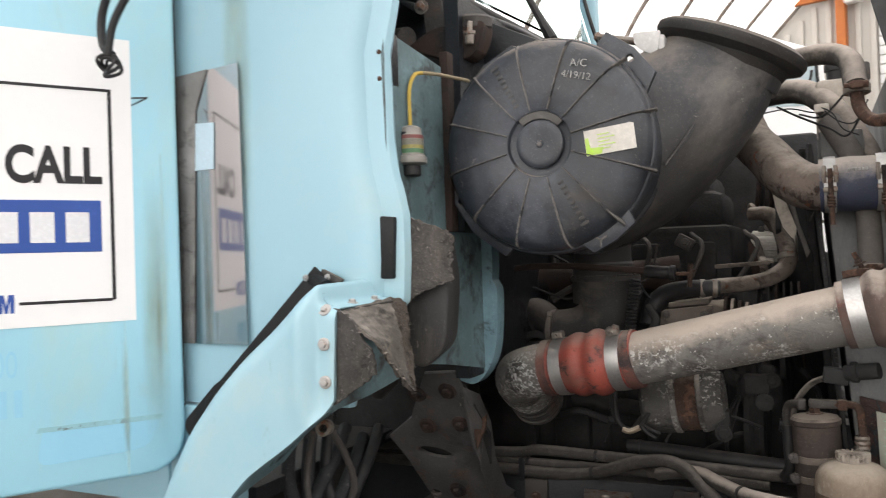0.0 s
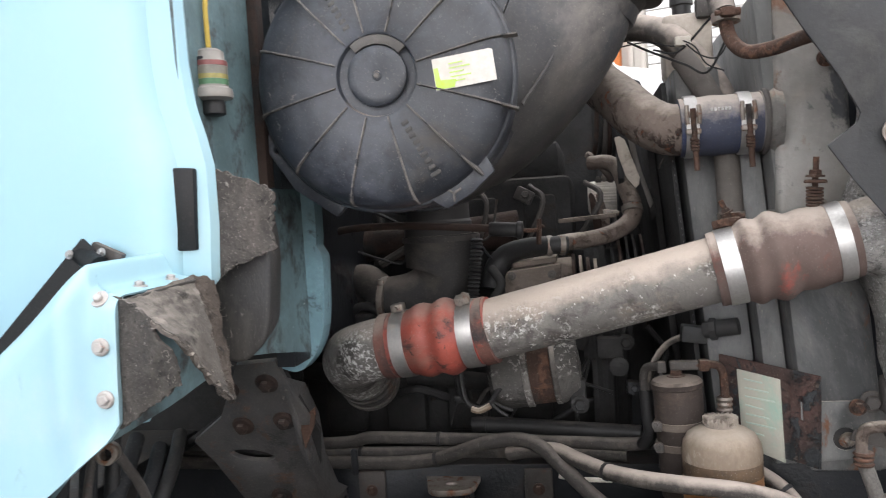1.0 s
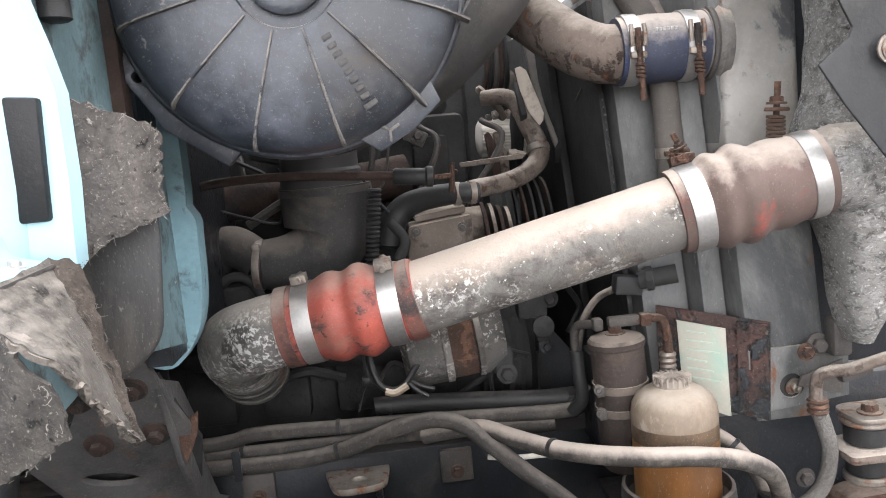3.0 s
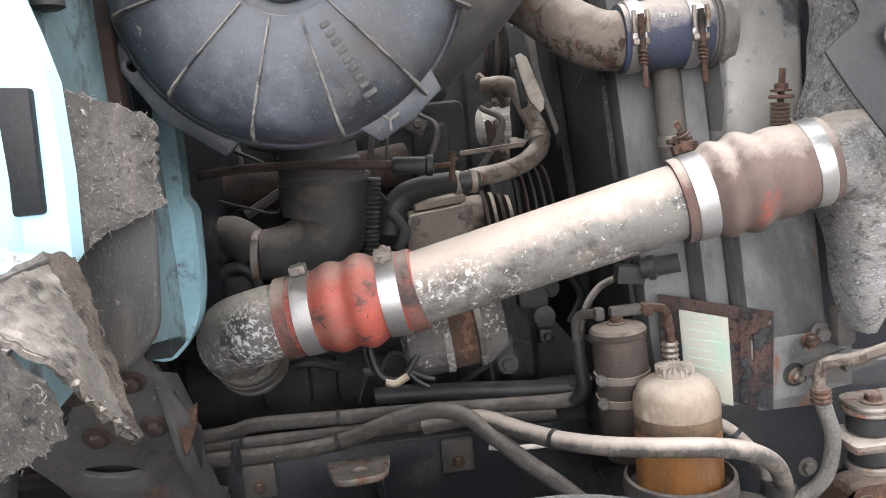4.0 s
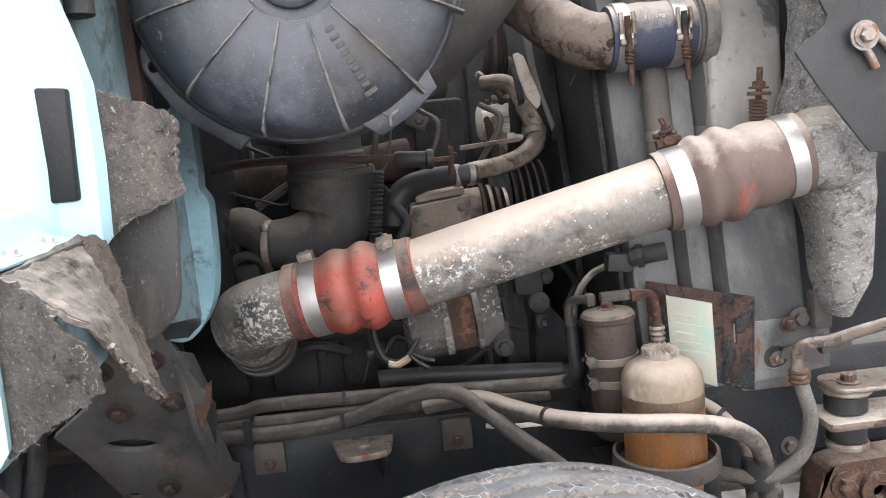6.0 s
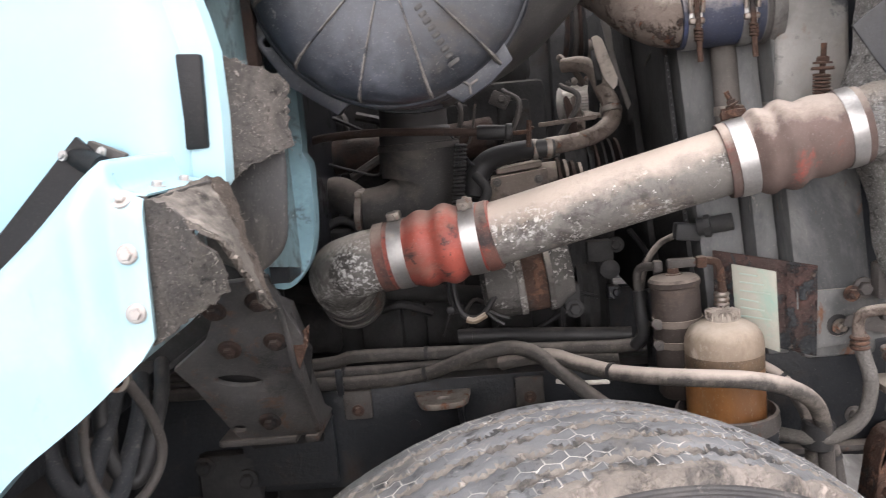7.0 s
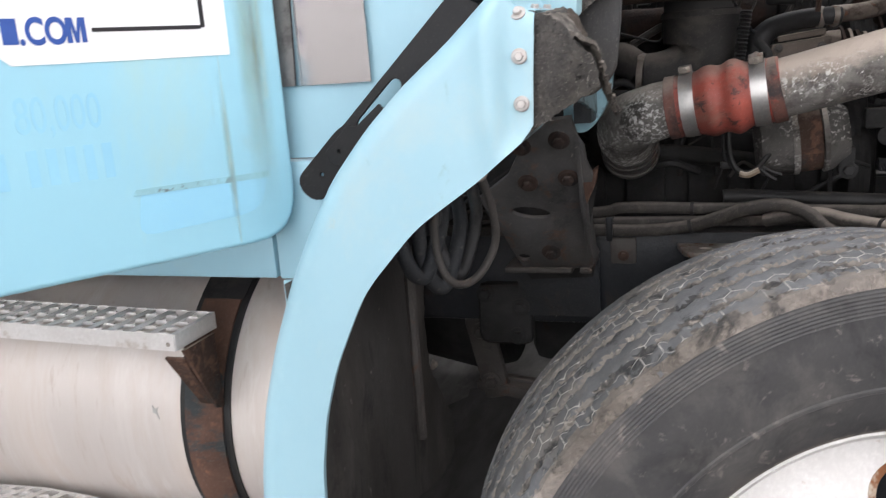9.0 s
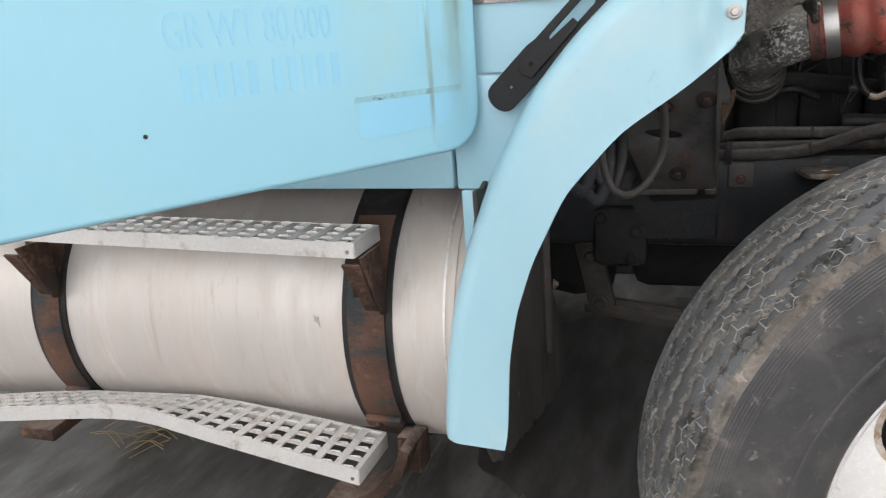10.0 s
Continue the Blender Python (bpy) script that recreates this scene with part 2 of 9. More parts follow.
BLUE_DOOR = surf("stained_blue_paint", (0.29, 0.555, 0.67), (0.315, 0.58, 0.685), 0.4, 0, 2.2, 0.02, 50, coat=0.1, grain=0.94,
                 patches=[((0.38, 0.56, 0.54), 3.0, 0.52, 0.78, 0.6, 0), ((0.29, 0.44, 0.47), 9, 0.64, 0.8, 0.7, 0), ((0.2, 0.3, 0.31), 40, 0.74, 0.78, 0.7, 0)], stretch=(1, 1, 0.5))
# darker blue than the outer panels, with dark blotches and pale chips
BLUE_DARK = surf("dark_blotched_blue_paint", (0.185, 0.29, 0.32), (0.125, 0.19, 0.21), 0.5, 0, 14, 0.1, 140, patches=[((0.07, 0.072, 0.072), 13, 0.52, 0.64, 0.85, 0), ((0.5, 0.6, 0.62), 45, 0.68, 0.71, 0.8, 0)], dust=(DUST, 1.0, 1.5))
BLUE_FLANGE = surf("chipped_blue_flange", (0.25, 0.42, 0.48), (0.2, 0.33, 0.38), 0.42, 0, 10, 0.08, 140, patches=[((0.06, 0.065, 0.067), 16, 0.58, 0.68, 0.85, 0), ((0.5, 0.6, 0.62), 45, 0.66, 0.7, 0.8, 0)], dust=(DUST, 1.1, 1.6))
BLUE_FADE = surf("bluer_unfaded_paint", (0.25, 0.515, 0.675), (0.275, 0.54, 0.675), 0.45, 0, 8, 0.02, grain=0.95)
BLACK_PLASTIC = surf("dusty_black_plastic", (0.013, 0.0165, 0.025), (0.033, 0.04, 0.053), 0.4, 0, 8, 0.09, 150, patches=[((0.07, 0.078, 0.094), 15, 0.46, 0.7, 0.6, 0), ((0.01, 0.012, 0.016), 11, 0.54, 0.68, 0.38, 0), ((0.26, 0.25, 0.235), 90, 0.63, 0.68, 0.85, 0, 6, 0.5, 0.62), ((0.2, 0.19, 0.175), 60, 0.66, 0.7, 0.85, 0), ((0.1, 0.09, 0.08), 9, 0.58, 0.72, 0.9, 0)], dust=((0.22, 0.185, 0.15), 0.8, 1.3), spec=0.5)
HORN = surf("dusty_brown_duct_plastic", (0.038, 0.041, 0.047), (0.082, 0.08, 0.079), 0.5, 0, 5, 0.12, 140, patches=[((0.19, 0.172, 0.152), 3.2, 0.5, 0.7, 0.7, 0), ((0.02, 0.021, 0.024), 6, 0.55, 0.7, 0.4, 0), ((0.26, 0.24, 0.21), 90, 0.65, 0.69, 0.9, 0)], dust=((0.2, 0.168, 0.137), 0.7, 1.3))
BELL = surf("dusty_bell_rubber", (0.02, 0.02, 0.02), (0.04, 0.037, 0.034), 0.6, 0, 10, 0.15, 160, patches=[((0.1, 0.087, 0.074), 7, 0.54, 0.7, 0.9, 0)], dust=((0.17, 0.145, 0.12), 0.5, 1.3))
BLACK_PAINT = surf("chipped_black_paint", (0.006, 0.006, 0.007), (0.012, 0.012, 0.013), 0.5, 0, 12, 0.15, 160, patches=[((0.06, 0.055, 0.05), 14, 0.6, 0.72, 0.8, 0)], grit=0.06)
RIB_PLASTIC = surf("dusty_rib_edges", (0.06, 0.06, 0.061), (0.27, 0.25, 0.225), 0.8, 0, 34, 0.1, patches=[((0.03, 0.033, 0.04), 30, 0.52, 0.6, 0.6, 0)])
RIB_FILL = surf("dusty_hub_plastic", (0.085, 0.082, 0.08), (0.13, 0.122, 0.112), 0.7, 0, 30, 0.1, grit=0.1)
MARK_PLASTIC = surf("raised_mark_plastic", (0.04, 0.043, 0.05), (0.11, 0.104, 0.096), 0.7, 0, 90, 0.1, grit=0.1)
RUBBER = surf("black_rubber", (0.017, 0.017, 0.018), (0.033, 0.033, 0.034), 0.5, 0, 12, 0.15, 200, patches=[((0.06, 0.054, 0.048), 9, 0.6, 0.74, 0.9, 0)], dust=((0.1, 0.088, 0.076), 1.05, 1.6), grit=0.06)
RUBBER_GREY = surf("dust_grey_hose", (0.045, 0.042, 0.039), (0.085, 0.077, 0.069), 0.9, 0, 18, 0.25, 260, patches=[((0.2, 0.175, 0.148), 11, 0.52, 0.66, 0.95, 0), ((0.03, 0.028, 0.026), 16, 0.6, 0.68, 0.8, 0)], dust=((0.33, 0.285, 0.24), 0.35, 1.1))
FLAP = surf("torn_grey_fibre_mat", (0.05, 0.047, 0.044), (0.09, 0.083, 0.076), 0.95, 0, 60, 1.0, 170, patches=[((0.15, 0.136, 0.12), 9, 0.46, 0.66, 0.97, 0), ((0.38, 0.355, 0.32), 130, 0.62, 0.67, 0.97, 0), ((0.022, 0.022, 0.022), 90, 0.62, 0.68, 0.9, 0)], dust=((0.34, 0.305, 0.265), 0.85, 1.4), grit=0.45)
LINER = surf("dusty_moulded_liner", (0.034, 0.035, 0.037), (0.064, 0.062, 0.06), 0.6, 0, 8, 0.25, 150, patches=[((0.14, 0.13, 0.12), 6, 0.52, 0.7, 0.9, 0), ((0.36, 0.34, 0.31), 80, 0.63, 0.67, 0.9, 0, 7, 0.48, 0.6)], stretch=(1.6, 1.6, 0.6))
FLAP_LIGHT = surf("dusty_fibre_fold", (0.085, 0.078, 0.069), (0.14, 0.127, 0.11), 0.97, 0, 22, 0.9, 190, patches=[((0.2, 0.18, 0.155), 7, 0.48, 0.66, 0.97, 0), ((0.035, 0.033, 0.031), 28, 0.56, 0.64, 0.9, 0), ((0.34, 0.31, 0.265), 120, 0.62, 0.67, 0.97, 0)], dust=((0.3, 0.268, 0.228), 0.8, 1.4), grit=0.35)
FIBRE_DARK = surf("frayed_brown_fibre", (0.065, 0.052, 0.042), (0.11, 0.09, 0.072), 0.97, 0, 60, 1.0, 260, patches=[((0.2, 0.175, 0.145), 110, 0.56, 0.64, 0.95, 0), ((0.03, 0.027, 0.025), 30, 0.55, 0.64, 0.9, 0)], grit=0.3)
FIBRE = surf("torn_felt_edge", (0.11, 0.098, 0.085), (0.19, 0.168, 0.143), 0.97, 0, 34, 1.0, 260, patches=[((0.05, 0.046, 0.042), 22, 0.55, 0.64, 0.95, 0), ((0.36, 0.325, 0.28), 90, 0.62, 0.68, 0.95, 0)], dust=((0.3, 0.265, 0.222), 0.55, 1.2))
STRAND = surf("pale_loose_fibre", (0.22, 0.198, 0.17), (0.15, 0.137, 0.12), 0.95, 0, 40, 0)
ALU_CORR = surf("corroded_aluminium", (0.17, 0.163, 0.152), (0.25, 0.235, 0.21), 0.62, 0.25, 10, 0.5, 190,
                patches=[((0.1, 0.092, 0.084), 16, 0.5, 0.6, 0.85, 0.05), ((0.3, 0.25, 0.2), 9, 0.52, 0.64, 0.9, 0), ((0.72, 0.71, 0.68), 150, 0.52, 0.57, 0.95, 0, 9, 0.48, 0.6), ((0.66, 0.65, 0.62), 70, 0.61, 0.64, 0.95, 0)], dust=((0.4, 0.342, 0.278), 0.35, 0.9))
ALU_ELBOW = surf("white_bloomed_casting", (0.15, 0.143, 0.133), (0.22, 0.208, 0.19), 0.7, 0.15, 12, 0.6, 190,
                patches=[((0.08, 0.074, 0.068), 18, 0.52, 0.6, 0.85, 0.05), ((0.66, 0.655, 0.63), 130, 0.5, 0.58, 0.95, 0, 7, 0.42, 0.56)], dust=((0.4, 0.355, 0.3), 0.6, 1.2))
ALU_CAST = surf("white_corroded_casting", (0.22, 0.215, 0.205), (0.33, 0.32, 0.3), 0.75, 0.1, 12, 0.9, 110,
                patches=[((0.13, 0.126, 0.12), 40, 0.54, 0.6, 0.9, 0), ((0.55, 0.545, 0.53), 85, 0.5, 0.62, 0.97, 0, 9, 0.36, 0.56), ((0.6, 0.59, 0.57), 190, 0.54, 0.6, 0.97, 0)], dust=((0.45, 0.4, 0.33), 0.7, 1.3), stretch=(0.95, 0.95, 1.35))
SILICONE = surf("red_silicone", (0.36, 0.075, 0.052), (0.24, 0.06, 0.046), 0.48, 0, 9, 0.15, 140,
                patches=[((0.22, 0.12, 0.092), 7, 0.52, 0.68, 0.9, 0), ((0.042, 0.033, 0.032), 8, 0.56, 0.62, 0.8, 0, 60, 0.36, 0.56), ((0.04, 0.032, 0.03), 60, 0.62, 0.67, 0.8, 0)], dust=((0.27, 0.19, 0.15), 0.75, 1.35))
SILICONE_CUFF = surf("greasy_coupler_cuff", (0.17, 0.07, 0.055), (0.11, 0.058, 0.048), 0.75, 0, 9, 0.15, 140, patches=[((0.035, 0.03, 0.03), 9, 0.48, 0.6, 0.8, 0), ((0.34, 0.07, 0.05), 14, 0.58, 0.66, 0.6, 0)], dust=((0.27, 0.22, 0.18), 0.6, 1.3))
SILICONE_DUST = surf("dusty_red_silicone", (0.125, 0.083, 0.07), (0.16, 0.122, 0.104), 0.85, 0, 7, 0.1, 150,
                     patches=[((0.42, 0.06, 0.04), 6, 0.53, 0.66, 0.6, 0), ((0.075, 0.058, 0.052), 12, 0.55, 0.66, 0.9, 0), ((0.2, 0.06, 0.045), 5, 0.55, 0.68, 0.7, 0)], dust=((0.34, 0.29, 0.24), 0.6, 1.15))
STEEL = surf("bright_steel", (0.5, 0.495, 0.48), (0.4, 0.39, 0.37), 0.4, 0.85, 20, 0.05, 200, patches=[((0.42, 0.37, 0.3), 16, 0.6, 0.7, 0.7, 0.1)])
STEEL_DULL = surf("dull_zinc", (0.34, 0.31, 0.27), (0.24, 0.205, 0.17), 0.5, 0.6, 40, 0.2, 200, patches=[((0.2, 0.09, 0.05), 40, 0.54, 0.62, 0.9, 0)])
BOOT = surf("dusty_intake_rubber", (0.03, 0.03, 0.031), (0.048, 0.046, 0.044), 0.75, 0, 9, 0.2, 160, patches=[((0.1, 0.088, 0.074), 7, 0.52, 0.7, 0.9, 0)], dust=((0.17, 0.148, 0.125), 0.6, 1.4))
RIVET = surf("pale_zinc_bolt", (0.5, 0.485, 0.465), (0.43, 0.395, 0.365), 0.42, 0.5, 60, 0.05, 200, patches=[((0.4, 0.2, 0.12), 80, 0.58, 0.66, 0.8, 0)])
RUST = surf("brown_rust", (0.09, 0.05, 0.036), (0.06, 0.036, 0.027), 0.9, 0.0, 18, 0.7, 170, patches=[((0.15, 0.08, 0.055), 32, 0.52, 0.6, 0.95, 0), ((0.035, 0.03, 0.028), 14, 0.55, 0.64, 0.8, 0)], dust=((0.26, 0.21, 0.165), 0.9, 1.5))
RUST_DUST = surf("dusty_rusty_pipe", (0.15, 0.12, 0.097), (0.2, 0.163, 0.132), 0.92, 0.0, 14, 1.0, 120, patches=[((0.06, 0.042, 0.034), 46, 0.53, 0.57, 0.95, 0, 8, 0.42, 0.55), ((0.2, 0.085, 0.05), 34, 0.6, 0.66, 0.95, 0)], dust=((0.36, 0.315, 0.262), 0.7, 1.2))
DARK_RUST = surf("sooty_dark_rust", (0.04, 0.027, 0.022), (0.06, 0.038, 0.03), 0.9, 0, 14, 0.5, 150, patches=[((0.02, 0.019, 0.019), 12, 0.5, 0.62, 0.8, 0)], dust=((0.12, 0.1, 0.085), 1.0, 1.6), grit=0.06)
BLACK_STEEL = surf("greasy_black_steel", (0.014, 0.0165, 0.02), (0.028, 0.031, 0.036), 0.3, 0.1, 9, 0.35, 120, patches=[((0.04, 0.032, 0.027), 10, 0.58, 0.7, 0.9, 0), ((0.26, 0.26, 0.26), 44, 0.69, 0.72, 0.9, 0)], dust=((0.11, 0.097, 0.084), 1.0, 1.6), grit=0.08)
MOUNT_STEEL = surf("grimy_blue_black_bracket", (0.062, 0.063, 0.066), (0.105, 0.1, 0.096), 0.55, 0.05, 11, 0.4, 130, patches=[((0.14, 0.085, 0.062), 15, 0.57, 0.67, 0.9, 0), ((0.03, 0.031, 0.034), 8, 0.54, 0.66, 0.5, 0), ((0.26, 0.24, 0.215), 50, 0.66, 0.7, 0.8, 0)], dust=((0.2, 0.175, 0.15), 0.95, 1.5))
BROWN_STEEL = surf("grimy_brown_steel", (0.055, 0.051, 0.048), (0.09, 0.082, 0.075), 0.62, 0.05, 10, 0.35, 130, patches=[((0.11, 0.06, 0.041), 16, 0.58, 0.67, 0.95, 0), ((0.022, 0.022, 0.022), 7, 0.54, 0.66, 0.45, 0)], dust=((0.17, 0.145, 0.122), 0.95, 1.5))
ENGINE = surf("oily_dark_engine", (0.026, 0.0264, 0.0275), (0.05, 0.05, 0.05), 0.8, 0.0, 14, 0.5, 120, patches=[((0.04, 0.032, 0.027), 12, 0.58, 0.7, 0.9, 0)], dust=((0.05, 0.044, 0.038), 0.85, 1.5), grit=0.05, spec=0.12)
GREY_PAINT = surf("weathered_grey_paint", (0.125, 0.13, 0.131), (0.185, 0.186, 0.182), 0.6, 0, 7, 0.25, 130, patches=[((0.07, 0.074, 0.077), 6, 0.48, 0.62, 0.6, 0), ((0.17, 0.083, 0.05), 15, 0.63, 0.68, 0.95, 0), ((0.33, 0.31, 0.28), 24, 0.66, 0.7, 0.9, 0)], dust=((0.34, 0.305, 0.26), 0.8, 1.4), stretch=(1, 1, 0.5))
GREY_DARK = surf("dark_grey_rubber_sheet", (0.036, 0.038, 0.041), (0.056, 0.057, 0.058), 0.6, 0, 8, 0.2, 150, patches=[((0.1, 0.099, 0.096), 7, 0.56, 0.72, 0.9, 0)], grit=0.05)
TAN_METAL = surf("dusty_tan_casting", (0.11, 0.09, 0.072), (0.17, 0.142, 0.115), 0.85, 0.1, 14, 0.3, 150, patches=[((0.06, 0.048, 0.04), 14, 0.55, 0.64, 0.9, 0)], dust=((0.38, 0.325, 0.26), 0.8, 1.3))
CREAM = surf("dusty_cream_plastic", (0.37, 0.295, 0.205), (0.3, 0.23, 0.155), 0.6, 0, 12, 0.05, 200, patches=[((0.2, 0.13, 0.075), 12, 0.56, 0.68, 0.8, 0), ((0.42, 0.36, 0.28), 30, 0.58, 0.66, 0.9, 0)], grit=0.3, dust=((0.42, 0.36, 0.28), 0.5, 1.2))
BOTTLE_TOP = surf("grimy_cream_bottle", (0.27, 0.215, 0.15), (0.2, 0.155, 0.105), 0.6, 0, 10, 0.08, 200, patches=[((0.11, 0.075, 0.048), 9, 0.53, 0.68, 0.8, 0), ((0.36, 0.31, 0.24), 30, 0.58, 0.66, 0.9, 0)], grit=0.3, dust=((0.37, 0.32, 0.25), 0.6, 1.3), stretch=(1, 1, 0.5))
AMBER = surf("amber_stained_plastic", (0.3, 0.135, 0.042), (0.2, 0.085, 0.028), 0.35, 0, 9, 0.03, 200, patches=[((0.36, 0.22, 0.11), 7, 0.55, 0.7, 0.6, 0), ((0.09, 0.048, 0.025), 7, 0.54, 0.7, 0.5, 0)], coat=0.2, grit=0.4, stretch=(1, 1, 0.4))
AMBER_DARK = surf("dark_level_band", (0.05, 0.036, 0.026), (0.15, 0.1, 0.06), 0.5, 0, 40, 0.03, 200, grit=0.5)
WHITE_PLASTIC = surf("dusty_white_plastic", (0.32, 0.285, 0.235), (0.24, 0.205, 0.165), 0.6, 0, 20, 0.05, 200, patches=[((0.1, 0.08, 0.062), 50, 0.56, 0.64, 0.8, 0)])
WHITE_FILTER = surf("pale_pleated_paper", (0.82, 0.78, 0.7), (0.72, 0.67, 0.58), 0.8, 0, 20, 0.1, 150)
FAN_CREAM = surf("cream_fan_plastic", (0.7, 0.64, 0.53), (0.6, 0.53, 0.42), 0.6, 0, 9, 0.05, 120, patches=[((0.3, 0.25, 0.18), 14, 0.6, 0.7, 0.8, 0)])
BLUE_SILICONE = surf("blue_silicone_hose", (0.04, 0.05, 0.085), (0.055, 0.063, 0.095), 0.6, 0, 10, 0.1, 200, patches=[((0.035, 0.055, 0.15), 9, 0.54, 0.68, 0.5, 0)], dust=((0.36, 0.32, 0.275), 0.4, 1.0))
ALU_TANK = surf("weathered_aluminium", (0.6, 0.56, 0.52), (0.54, 0.495, 0.455), 0.5, 0.45, 4, 0.02, 60, patches=[((0.52, 0.455, 0.39), 6, 0.48, 0.68, 0.7, 0.1), ((0.62, 0.59, 0.56), 10, 0.56, 0.72, 0.45, 0.4), ((0.42, 0.35, 0.28), 15, 0.6, 0.76, 0.75, 0.05), ((0.2, 0.15, 0.11), 60, 0.71, 0.735, 0.8, 0)], stretch=(1.9, 1, 0.22), grain=0.93)
ALU_STEP = surf("diamond_step_aluminium", (0.74, 0.72, 0.7), (0.66, 0.63, 0.6), 0.45, 0.45, 14, 0.06, 150, patches=[((0.42, 0.36, 0.3), 14, 0.58, 0.68, 0.7, 0.1)])
STRAP = surf("rust_brown_strap", (0.15, 0.08, 0.056), (0.11, 0.062, 0.046), 0.75, 0, 10, 0.2, 150, patches=[((0.04, 0.05, 0.056), 4.5, 0.55, 0.6, 0.6, 0), ((0.22, 0.11, 0.07), 30, 0.58, 0.68, 0.95, 0)])
WHITE_RIM = surf("white_rim_paint", (0.76, 0.75, 0.73), (0.68, 0.66, 0.63), 0.4, 0, 10, 0.06, 150, patches=[((0.3, 0.12, 0.035), 13, 0.62, 0.68, 0.9, 0)])
SHEET = surf("white_sign_sheet", (0.76, 0.755, 0.755), (0.74, 0.735, 0.735), 0.4, 0, 3, 0.01, 60, grain=0.97)
INK_BLACK = surf("black_sign_ink", (0.015, 0.014, 0.016), (0.022, 0.02, 0.022), 0.4, 0, 10, 0)
INK_BLUE = surf("blue_sign_ink", (0.025, 0.075, 0.3), (0.035, 0.09, 0.33), 0.4, 0, 10, 0)
INK_WHITE = surf("white_sign_ink", (0.72, 0.72, 0.74), (0.68, 0.68, 0.7), 0.4, 0, 10, 0)
CHALK = surf("white_paint_pen", (0.62, 0.61, 0.58), (0.36, 0.355, 0.34), 0.9, 0, 120, 0)
STICKER = surf("paper_sticker", (0.64, 0.6, 0.54), (0.52, 0.49, 0.43), 0.6, 0, 40, 0)
STICKER_GREEN = surf("green_sticker_print", (0.42, 0.66, 0.07), (0.48, 0.6, 0.2), 0.6, 0, 40, 0)
LABEL_PLATE = surf("faded_label_plate", (0.33, 0.33, 0.27), (0.4, 0.385, 0.31), 0.7, 0, 10, 0.05, 150, patches=[((0.2, 0.34, 0.28), 7, 0.5, 0.64, 0.6, 0), ((0.4, 0.34, 0.22), 5, 0.6, 0.68, 0.8, 0)])
PAINT_FLAKE = surf("flaking_red_oxide", (0.1, 0.05, 0.042), (0.06, 0.048, 0.044), 0.85, 0, 16, 1.0, 150, patches=[((0.035, 0.04, 0.045), 30, 0.5, 0.55, 0.7, 0), ((0.2, 0.165, 0.14), 44, 0.6, 0.65, 0.9, 0)])
CANISTER = surf("brown_dusty_canister", (0.036, 0.028, 0.024), (0.056, 0.044, 0.037), 0.8, 0, 12, 0.3, 150, patches=[((0.1, 0.075, 0.058), 12, 0.54, 0.68, 0.95, 0), ((0.025, 0.023, 0.022), 9, 0.55, 0.66, 0.7, 0)], dust=((0.22, 0.185, 0.15), 0.6, 1.2), grit=0.12)
YELLOW = surf("yellow_tube", (0.5, 0.36, 0.06), (0.42, 0.3, 0.06), 0.5, 0, 30, 0)
CONCRETE = surf("scuffed_dark_concrete", (0.14, 0.137, 0.132), (0.2, 0.195, 0.188), 0.8, 0, 1.6, 0.2, 60, patches=[((0.07, 0.068, 0.066), 2.1, 0.5, 0.66, 0.6, 0), ((0.36, 0.35, 0.335), 5, 0.6, 0.72, 0.9, 0)], stretch=(1.7, 0.5, 1), grit=0.1)
CORRUGATED = surf("beige_sheet_wall", (0.56, 0.53, 0.47), (0.5, 0.47, 0.41), 0.6, 0, 3, 0.05)
ORANGE = surf("orange_rack_steel", (0.5, 0.16, 0.04), (0.42, 0.13, 0.04), 0.6, 0, 8, 0.05)
WHITE_VAN = surf("white_vehicle_paint", (0.72, 0.72, 0.71), (0.66, 0.66, 0.65), 0.3, 0, 5, 0.02, coat=0.3)


def stain(name, colour, strength):
    """A stain that fades out to its edges and is broken by streaks."""
    m = surf(name, colour, tuple(c * 0.9 for c in colour), 0.6, 0, 20, 0)
    N, L = m.node_tree.nodes, m.node_tree.links
    tc, sp, no = N.new("ShaderNodeTexCoord"), N.new("ShaderNodeSeparateXYZ"), N.new("ShaderNodeTexNoise")
    mp = N.new("ShaderNodeMapping")
    mp.inputs["Scale"].default_value = (40, 40, 9)
    L.new(tc.outputs["Object"], mp.inputs["Vector"])
    L.new(mp.outputs[0], no.inputs["Vector"])
    no.inputs["Scale"].default_value = 1.0
    L.new(tc.outputs["Generated"], sp.inputs[0])
    fac = no.outputs["Fac"]
    for ax in ("X", "Z"):
        pp = N.new("ShaderNodeMath")
        pp.operation = "PINGPONG"
        pp.inputs[1].default_value = 0.5
        L.new(sp.outputs[ax], pp.inputs[0])
        mr = N.new("ShaderNodeMapRange")
        mr.interpolation_type = "SMOOTHSTEP"
        mr.inputs["From Max"].default_value = 0.45
        L.new(pp.outputs[0], mr.inputs["Value"])
        mu = N.new("ShaderNodeMath")
        mu.operation = "MULTIPLY"
        L.new(fac, mu.inputs[0])
        L.new(mr.outputs["Result"], mu.inputs[1])
        fac = mu.outputs[0]
    mu = N.new("ShaderNodeMath")
    mu.operation = "MULTIPLY"
    mu.use_clamp = True
    mu.inputs[1].default_value = strength
    L.new(fac, mu.inputs[0])
    L.new(mu.outputs[0], N["Principled BSDF"].inputs["Alpha"])
    return m


